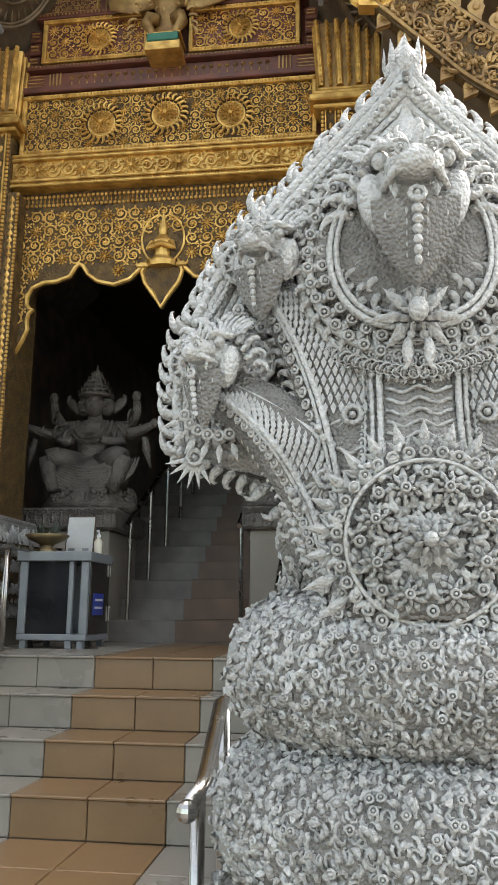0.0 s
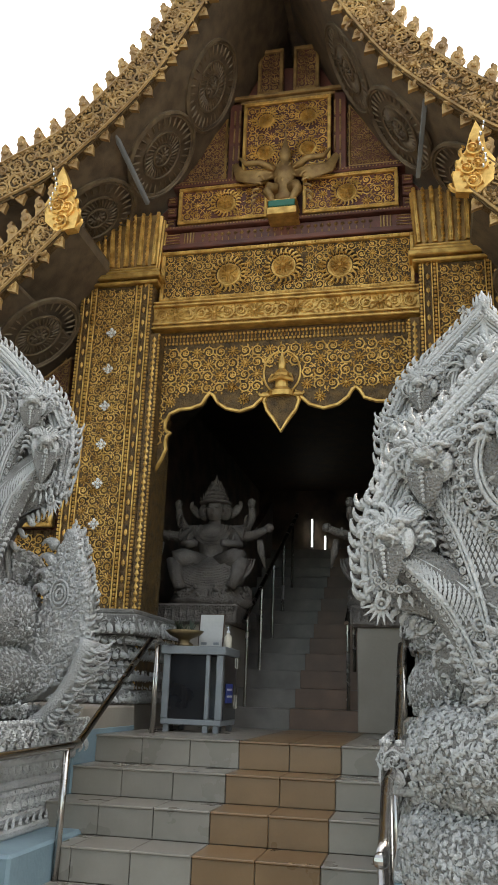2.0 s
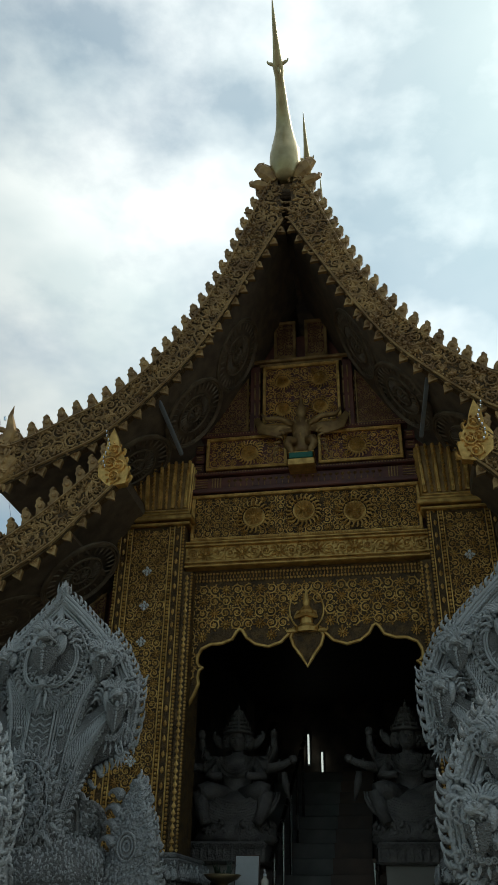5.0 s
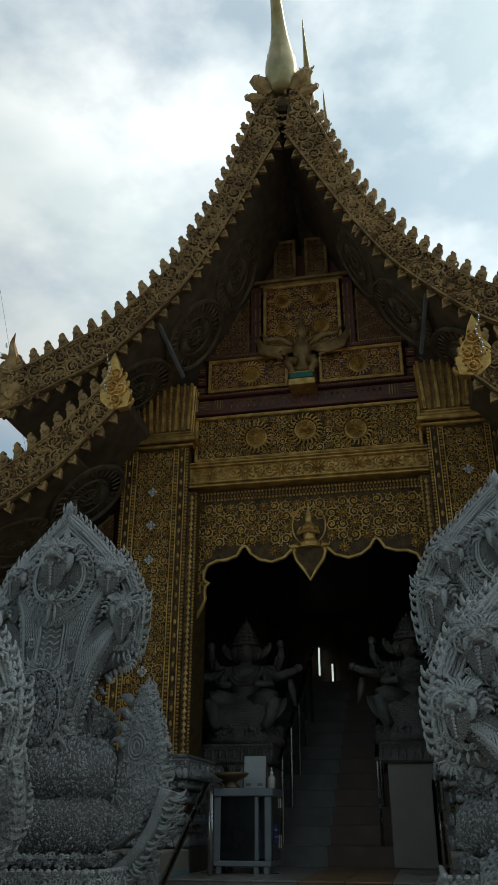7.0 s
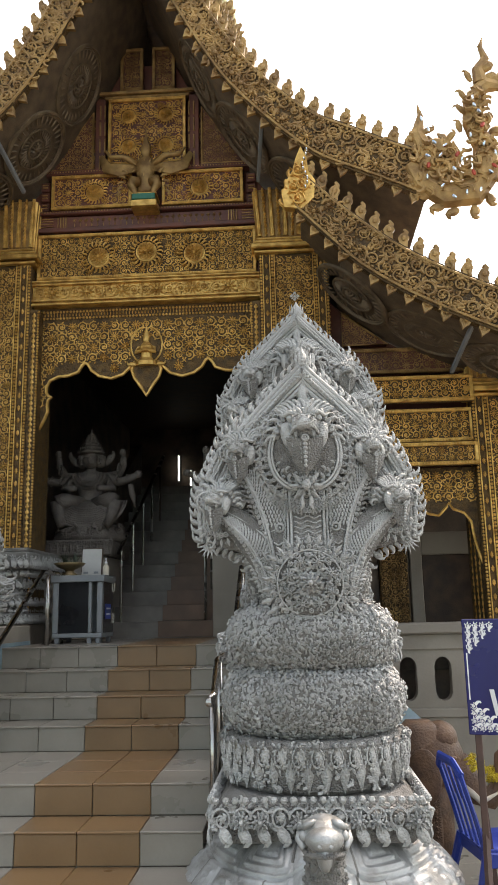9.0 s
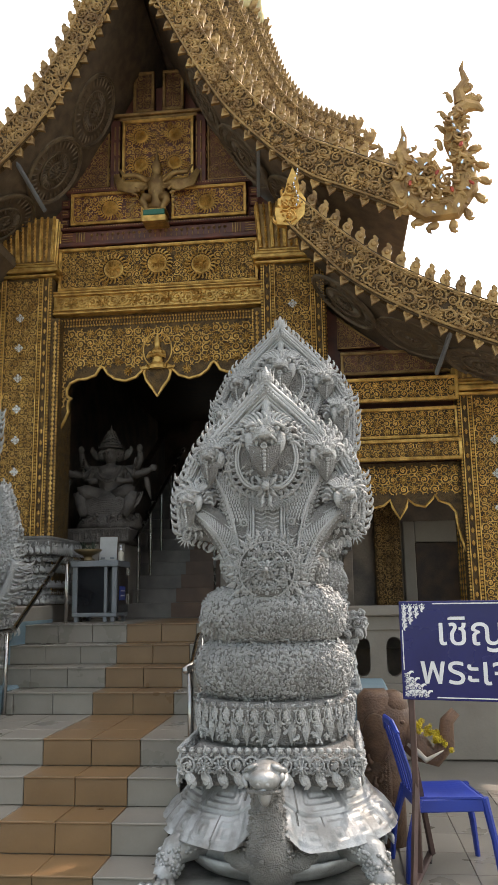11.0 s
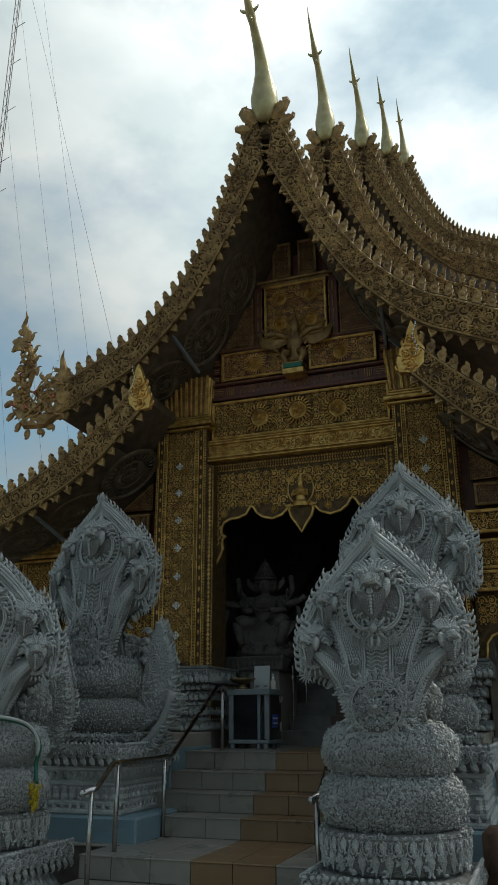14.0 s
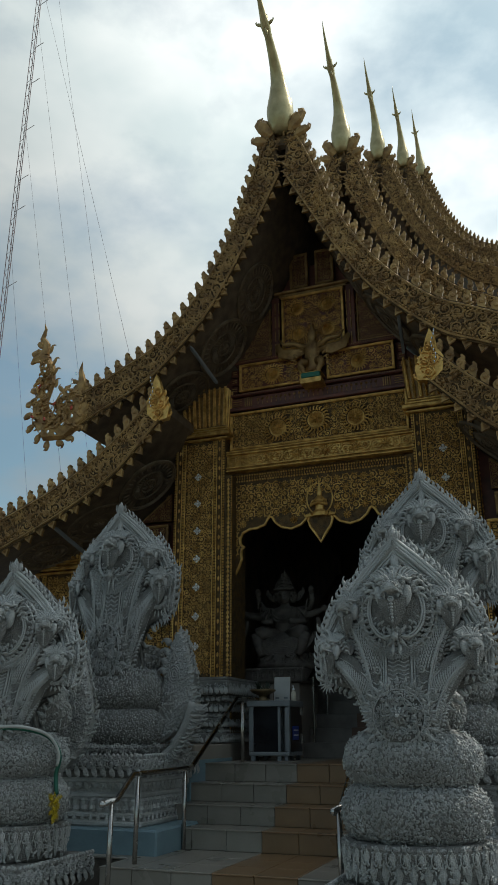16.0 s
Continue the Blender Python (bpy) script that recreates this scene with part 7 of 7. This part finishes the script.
part("frame", one(box(-0.105, 0.105, 0.004, 0.012, -0.0, 0.28, 0.003)), DARK_WOOD, notice)
for k in range(2):
    part("print_bar", one(box(-0.075 + 0.10 * k, -0.03 + 0.10 * k, -0.006, -0.004, 0.03, 0.05, 0.0005)), GREY_PAINT, notice)
notice.matrix_basis = pose(-1.90, 5.36, z1 + 0.012, -8, 0, 0)
bottle = thing("pump_bottle", "clear plastic hand sanitiser pump bottle", "bottle")
part("flask", one(lathe([(0.028, 0), (0.03, 0.01), (0.03, 0.09), (0.012, 0.11), (0.012, 0.12)], 14)), IVORY, bottle, smooth=True)
part("pump", one(lathe([(0.014, 0.12), (0.014, 0.135), (0.005, 0.14), (0.005, 0.165)], 8), tube([(0, 0, 0.165), (0, -0.035, 0.16)], 0.006, 6)), SIGN_WHITE, bottle)
bottle.matrix_basis = pose(-1.74, 5.30, z1 + 0.012)

# glowing strips deep inside the hall: level tube lamp, upright ones for door-gap daylight
for pts in (((-1.13, 3.86), (-0.68, 3.86)), ((-2.27, 4.26), (-2.27, 4.78)), ((-2.02, 4.02), (-2.02, 4.46)), ((-1.82, 3.68), (-1.82, 3.92))):
    lamp = thing("tube_lamp", "glowing white strip in the hall, upright ones for door-gap daylight", "lamp", "hall lamps")
    (xa, za), (xb, zb) = pts
    part("tube", one(tube([(xa, 13.84, za), (xb, 13.84, zb)], 0.016, 8)), STRIP_GLOW, lamp)
    part("batten", one(box(xa - 0.03, xb + 0.03, 13.86, 13.905, za - 0.03, zb + 0.03, 0.004)), GREY_PAINT, lamp)

# ---- handrails of the outer stairs ----
def handrail(side):
    x = -2.10 if side < 0 else -0.385
    ob = thing("handrail", "stainless steel handrail beside the tiled stairs", "handrail", "handrails")
    line = [(x, 1.90, 1.12), (x, 2.10, 1.14), (x, 2.33, 1.30), (x, 3.40, 1.31), (x, 4.50, 1.94), (x, 5.20, 1.95)]
    part("rail", one(tube(line, 0.021, 10)), STEEL, ob, smooth=True)
    for y, z0, z1 in ((2.02, 0.505, 1.13), (2.41, LAND, 1.30), (3.27, LAND, 1.31), (4.66, PORCH, 1.94), (5.10, PORCH, 1.95)):
        part("post", one(tube([(x, y, z0), (x, y, z1)], 0.019, 10)), STEEL, ob, smooth=True)
    part("end_knob", one(blob(0.026, 0.026, 0.026, 10, 8)), STEEL, ob, m=pose(x, 1.89, 1.12))
    return ob


handrail(-1)
handrail(1)

# ---- court: sign, chair, elephant ----
sign = thing("sign_board", "blue sign board with white lettering on a brown stand", "sign")
SW, SH = 0.95, 0.54
part("panel", one(box(0, SW, -0.008, 0.008, 0, SH, 0.003)), SIGN_BLUE, sign, "blue painted panel")
s = Soup()
for z in (0.012, SH - 0.018):
    s.add(box(0.19, SW - 0.19, -0.0105, -0.008, z, z + 0.006, 0.001))
for x in (0.012, SW - 0.018):
    s.add(box(x, x + 0.006, -0.0105, -0.008, 0.16, SH - 0.16, 0.001))
part("border", s, SIGN_WHITE, sign)
for cx, cz, fx, fz in ((0, 0, 1, 1), (SW, 0, -1, 1), (0, SH, 1, -1), (SW, SH, -1, -1)):
    s = Soup()
    for k in range(5):
        for j in range(5 - k):
            u, w = 0.03 + 0.034 * k, 0.03 + 0.034 * j
            if u + w > 0.19:
                continue
            s.add(SCROLL, sized(cx + fx * u, -0.009, cz + fz * w, fx * 0.016, 0.006, fz * 0.016, 0, 40 * (k + j), 0))
            s.add(CURL, sized(cx + fx * (u + 0.01), -0.009, cz + fz * (w + 0.006), fx * 0.026, 0.006, fz * 0.03, 0, 45, 0))
    part("corner_ornament", s, SIGN_WHITE, sign, "white scroll corner")


def lettering(text, size, x, z):
    cu = bpy.data.curves.new("lettering", "FONT")
    cu.body, cu.size, cu.extrude, cu.offset = text, size, 0.001, 0.0012
    ob = new("lettering", cu)
    ob.data.materials.append(SIGN_WHITE)
    dg = bpy.context.evaluated_depsgraph_get()
    me = bpy.data.meshes.new_from_object(ob.evaluated_get(dg))
    bpy.data.objects.remove(ob)
    bpy.data.curves.remove(cu)
    me.transform(pose(x, -0.0105, z, 90, 0, 0))
    return part("lettering", me, SIGN_WHITE, sign, "white painted lettering")


lettering("เชิญ", 0.215, 0.20, 0.30)
lettering("พระเจ", 0.215, 0.10, 0.09)
for x, z in ((0.68, 0.31), (0.72, 0.10)):
    part("letter_bar", one(box(x, x + 0.20, -0.0105, -0.008, z, z + 0.10, 0.001)), SIGN_WHITE, sign)
for x in (0.04, SW - 0.04):
    part("upright", one(box(x - 0.016, x + 0.016, 0.010, 0.042, -0.92, SH, 0.004)), BROWN_STEEL, sign)
    part("brace", one(tube([(x, 0.026, -0.35), (x + 0.02, 0.36, -0.90)], 0.018, 4)), BROWN_STEEL, sign)
    part("foot", one(box(x - 0.016, x + 0.016, -0.22, 0.42, -0.93, -0.90, 0.004)), BROWN_STEEL, sign)
    part("strut", one(tube([(x, 0.026, -0.45), (x, -0.20, -0.91)], 0.018, 4)), BROWN_STEEL, sign)
    for y in (-0.2, 0.4):
        part("caster", one(lathe([(0.022, -0.008), (0.022, 0.008)], 10)), BLACK_RUBBER, sign, m=pose(x, y, -0.945, 0, 90, 0))
sign.matrix_basis = pose(0.88, 1.75, 0.968, 0, 0, -14)


def plastic_chair():
    """A moulded one-piece chair; the seat faces -y."""
    ob = thing("plastic_chair", "blue moulded plastic chair standing on the court", "chair")
    v, f = [], []
    n = 11
    for i in range(n):
        for j in range(n):
            u, w = -1 + 2 * i / (n - 1), -1 + 2 * j / (n - 1)
            v.append((0.20 * u * (1 - 0.06 * w), 0.20 * w, 0.43 - 0.018 * (1 - u * u) * (1 - w * w) + (0.0 if w > -0.9 else -0.02)))
    m = len(v)
    v += [(x, y, z - 0.012) for x, y, z in v]
    for i in range(n - 1):
        for j in range(n - 1):
            a = i * n + j
            f.append((a, a + n, a + n + 1, a + 1))
            f.append((m + a, m + a + 1, m + a + n + 1, m + a + n))
    for i in range(n - 1):
        for a, b in ((i, i + 1), ((n - 1) * n + i, (n - 1) * n + i + 1), (i * n, (i + 1) * n), (i * n + n - 1, (i + 1) * n + n - 1)):
            f.append((a, b, m + b, m + a))
    part("seat", Soup().add((np.array(v), f)), BLUE_PLASTIC, ob, smooth=False)
    s = Soup()
    for k in range(5):
        x = -0.155 + 0.31 * k / 4
        w = 0.03 if k in (0, 4) else 0.02
        pts = [(x, 0.19, 0.42), (x * 1.05, 0.23, 0.58), (x * 1.05, 0.29, 0.78)]
        s.add(tube(pts, w * 0.75, 8, 0.5))
    s.add(tube([(-0.175, 0.285, 0.76), (-0.10, 0.30, 0.815), (0.10, 0.30, 0.815), (0.175, 0.285, 0.76)], 0.026, 8, 0.6))
    part("backrest", s, BLUE_PLASTIC, ob)
    s = Soup()
    for x in (-1, 1):
        s.add(box(x * 0.19 - 0.012, x * 0.19 + 0.012, -0.19, 0.19, 0.35, 0.42, 0.006))
    s.add(box(-0.19, 0.19, -0.20, -0.18, 0.36, 0.42, 0.006))
    s.add(box(-0.19, 0.19, 0.18, 0.20, 0.36, 0.42, 0.006))
    part("apron", s, BLUE_PLASTIC, ob)
    for x in (-1, 1):
        for y in (-1, 1):
            q = 0.225 if y < 0 else 0.25
            part("leg", one(tube([(x * 0.185, y * 0.185, 0.42), (x * 0.205, y * q, 0.20), (x * 0.215, y * (q + 0.02), 0.0)], [0.034, 0.028, 0.022], 8, 0.7)), BLUE_PLASTIC, ob)
    return ob


chair = plastic_chair()
chair.matrix_basis = pose(1.10, 2.05, 0, 0, 0, 98)

s = Soup()
s.add(box(-0.13, 0.10, -0.11, 0.11, 0.0, 0.94, 0.05))
s.add(tube([(0.06, 0, 0.0), (0.06, 0, 0.42), (0.06, 0, 0.70)], [0.10, 0.09, 0.12], 12))
s.add(blob(0.17, 0.14, 0.19, 16, 10), pose(0.06, 0, 0.72))
s.add(blob(0.10, 0.11, 0.10, 12, 8), pose(0.10, 0, 0.84))
s.add(tube([(0.16, 0, 0.70), (0.27, 0, 0.56), (0.36, 0, 0.52), (0.43, 0, 0.60), (0.44, 0, 0.74), (0.50, 0, 0.80)], [0.10, 0.08, 0.062, 0.055, 0.045, 0.035], 12))
for sd in (-1, 1):
    s.add(blob(0.10, 0.02, 0.15, 12, 8), pose(-0.02, sd * 0.14, 0.66, 0, 0, sd * 25))
    s.add(blob(0.018, 0.012, 0.014, 8, 6), pose(0.15, sd * 0.115, 0.75))
for k in range(22):
    s.add(CURL, sized(-0.06 + 0.012 * (k % 7), -0.13, 0.08 + 0.028 * k, 0.06, 0.06, 0.07, 0, 70 * k, 0))
    s.add(ROSETTE, sized(0.03, -0.135, 0.08 + 0.025 * k, 0.03, 0.03, 0.03))
elephant = solid("elephant_statue", s, TEAK, "carved dark teak elephant head statue with raised trunk", "statue", smooth=True)
elephant.matrix_basis = pose(0.76, 2.50, 0.0)
tusk = solid("tusk", one(tube([(0.94, 2.44, 0.62), (1.05, 2.40, 0.52), (1.16, 2.40, 0.58)], [0.022, 0.018, 0.004], 8)), IVORY, "pale carved tusk of the teak elephant", "tusk", smooth=True)
s = Soup()
rnd = random.Random(12)
for k in range(70):
    t = rnd.random()
    a = rnd.uniform(0, 6.28)
    s.add(ROSETTE, sized(0.99 + 0.22 * t + 0.03 * math.cos(a), 2.48 + 0.09 * math.sin(a), 0.72 - 0.06 * t - 0.08 * t * t + 0.03 * math.sin(2 * a), 0.020, 0.03, 0.020, rnd.uniform(-60, 60), rnd.uniform(0, 360), rnd.uniform(-60, 60)))
solid("flower_garland", s, FLOWER, "yellow flower garland hung on the elephant's trunk", "garland")

# green mat at the foot of the stairs
mat_ob = solid("door_mat", one(box(-3.1, -0.47, 0.95, 1.26, 0.0, 0.012, 0.004)), CARPET, "dark green mat at the foot of the stairs", "mat")

# ---- radio mast far behind ----
mast = thing("radio_mast", "tall thin guyed lattice radio mast in the distance", "mast")
mx, my, mh = -35.6, 40.0, 78.0
for k in range(3):
    a = 2 * math.pi * k / 3
    part("mast_leg", one(tube([(mx + 0.22 * math.cos(a), my + 0.22 * math.sin(a), 0), (mx + 0.22 * math.cos(a), my + 0.22 * math.sin(a), mh)], 0.035, 5)), MAST, mast)
s = Soup()
for k in range(150):
    a, b = 2 * math.pi * (k % 3) / 3, 2 * math.pi * ((k + 1) % 3) / 3
    z = mh * k / 150
    s.add(tube([(mx + 0.22 * math.cos(a), my + 0.22 * math.sin(a), z), (mx + 0.22 * math.cos(b), my + 0.22 * math.sin(b), z + 0.5)], 0.022, 4))
part("lattice", s, MAST, mast)
s = Soup()
for z in (34, 41, 44, 49, 54, 58, 63):
    s.add(tube([(mx, my, z), (mx + 1.0, my, z + 0.35)], 0.03, 4))
tagged(part("antennas", s, MAST, mast), kind="stuff")
for z, dx in ((74, 16), (62, 14), (50, 12), (66, 20), (38, 9)):
    part("guy_wire", one(tube([(mx, my, z), (mx + dx, my - 3, 0)], 0.011, 4)), MAST, mast)

# ---- floor and step tiles ----
TILES = {}


def tile(name, x0, x1, y0, y1, z0, z1, mat, parent, gap=0.0018):
    """One tile; alike tiles share their mesh."""
    g = gap
    w, d, h = round(x1 - x0 - 2 * g, 3), round(y1 - y0 - 2 * g * (y1 - y0 > 0.05), 3), round(z1 - z0 - 2 * g * (z1 - z0 > 0.05), 3)
    key = (w, d, h, mat.name)
    if key not in TILES:
        me = one(box(-w / 2, w / 2, -d / 2, d / 2, -h / 2, h / 2, 0.003)).mesh(name)
        me.materials.append(mat)
        TILES[key] = me
    ob = part(name, TILES[key], mat, parent)
    ob.location = ((x0 + x1) / 2, (y0 + y1) / 2, (z0 + z1) / 2)
    return ob


for i, (y, z) in enumerate(edges):
    lo = edges[i - 1][1] if i else 0.0
    nxt = edges[i + 1][0] if i < 7 else 6.2
    for k in range(-4, 5):
        x0 = STRIP0 + TILE * k
        x1 = x0 + TILE
        lim = 0.94 if i < 4 else 1.0
        x0, x1 = max(x0, CX - lim), min(x1, CX + lim)
        if x1 - x0 < 0.03:
            continue
        m = ORANGE_TILE if k in (0, 1) else CREAM_TILE
        tile("riser_tile", x0, x1, y, y + 0.012, lo, z - 0.010, m, stairs)
        ya = y - 0.012
        rows = 1 if nxt - ya < 0.5 else round((nxt - ya) / 0.34)
        for r in range(rows):
            tile("tread_tile", x0, x1, ya + (nxt - ya) * r / rows, ya + (nxt - ya) * (r + 1) / rows, z - 0.012, z, m, stairs)
for side in (-1, 1):
    for k in range(4):
        for r in range(3):
            x0, x1 = sorted((CX + side * (0.94 + 0.29 * k), CX + side * (1.23 + 0.29 * k)))
            tile("landing_tile", x0, x1, 2.66 + 0.32 * r, 2.98 + 0.32 * r, LAND - 0.012, LAND, CREAM_TILE, stairs)
for i in range(-9, 10):
    for j in range(-2, 9):
        x0, y0 = -0.75 + 0.40 * i, 0.35 + 0.40 * j
        if y0 > 1.15 and -3.1 < x0 < 0.65:
            continue
        tile("floor_tile", x0, x0 + 0.40, y0, y0 + 0.40, -0.012, 0.0, ORANGE_TILE if (i in (-5, -6) and j < 2) else CREAM_TILE, ground)
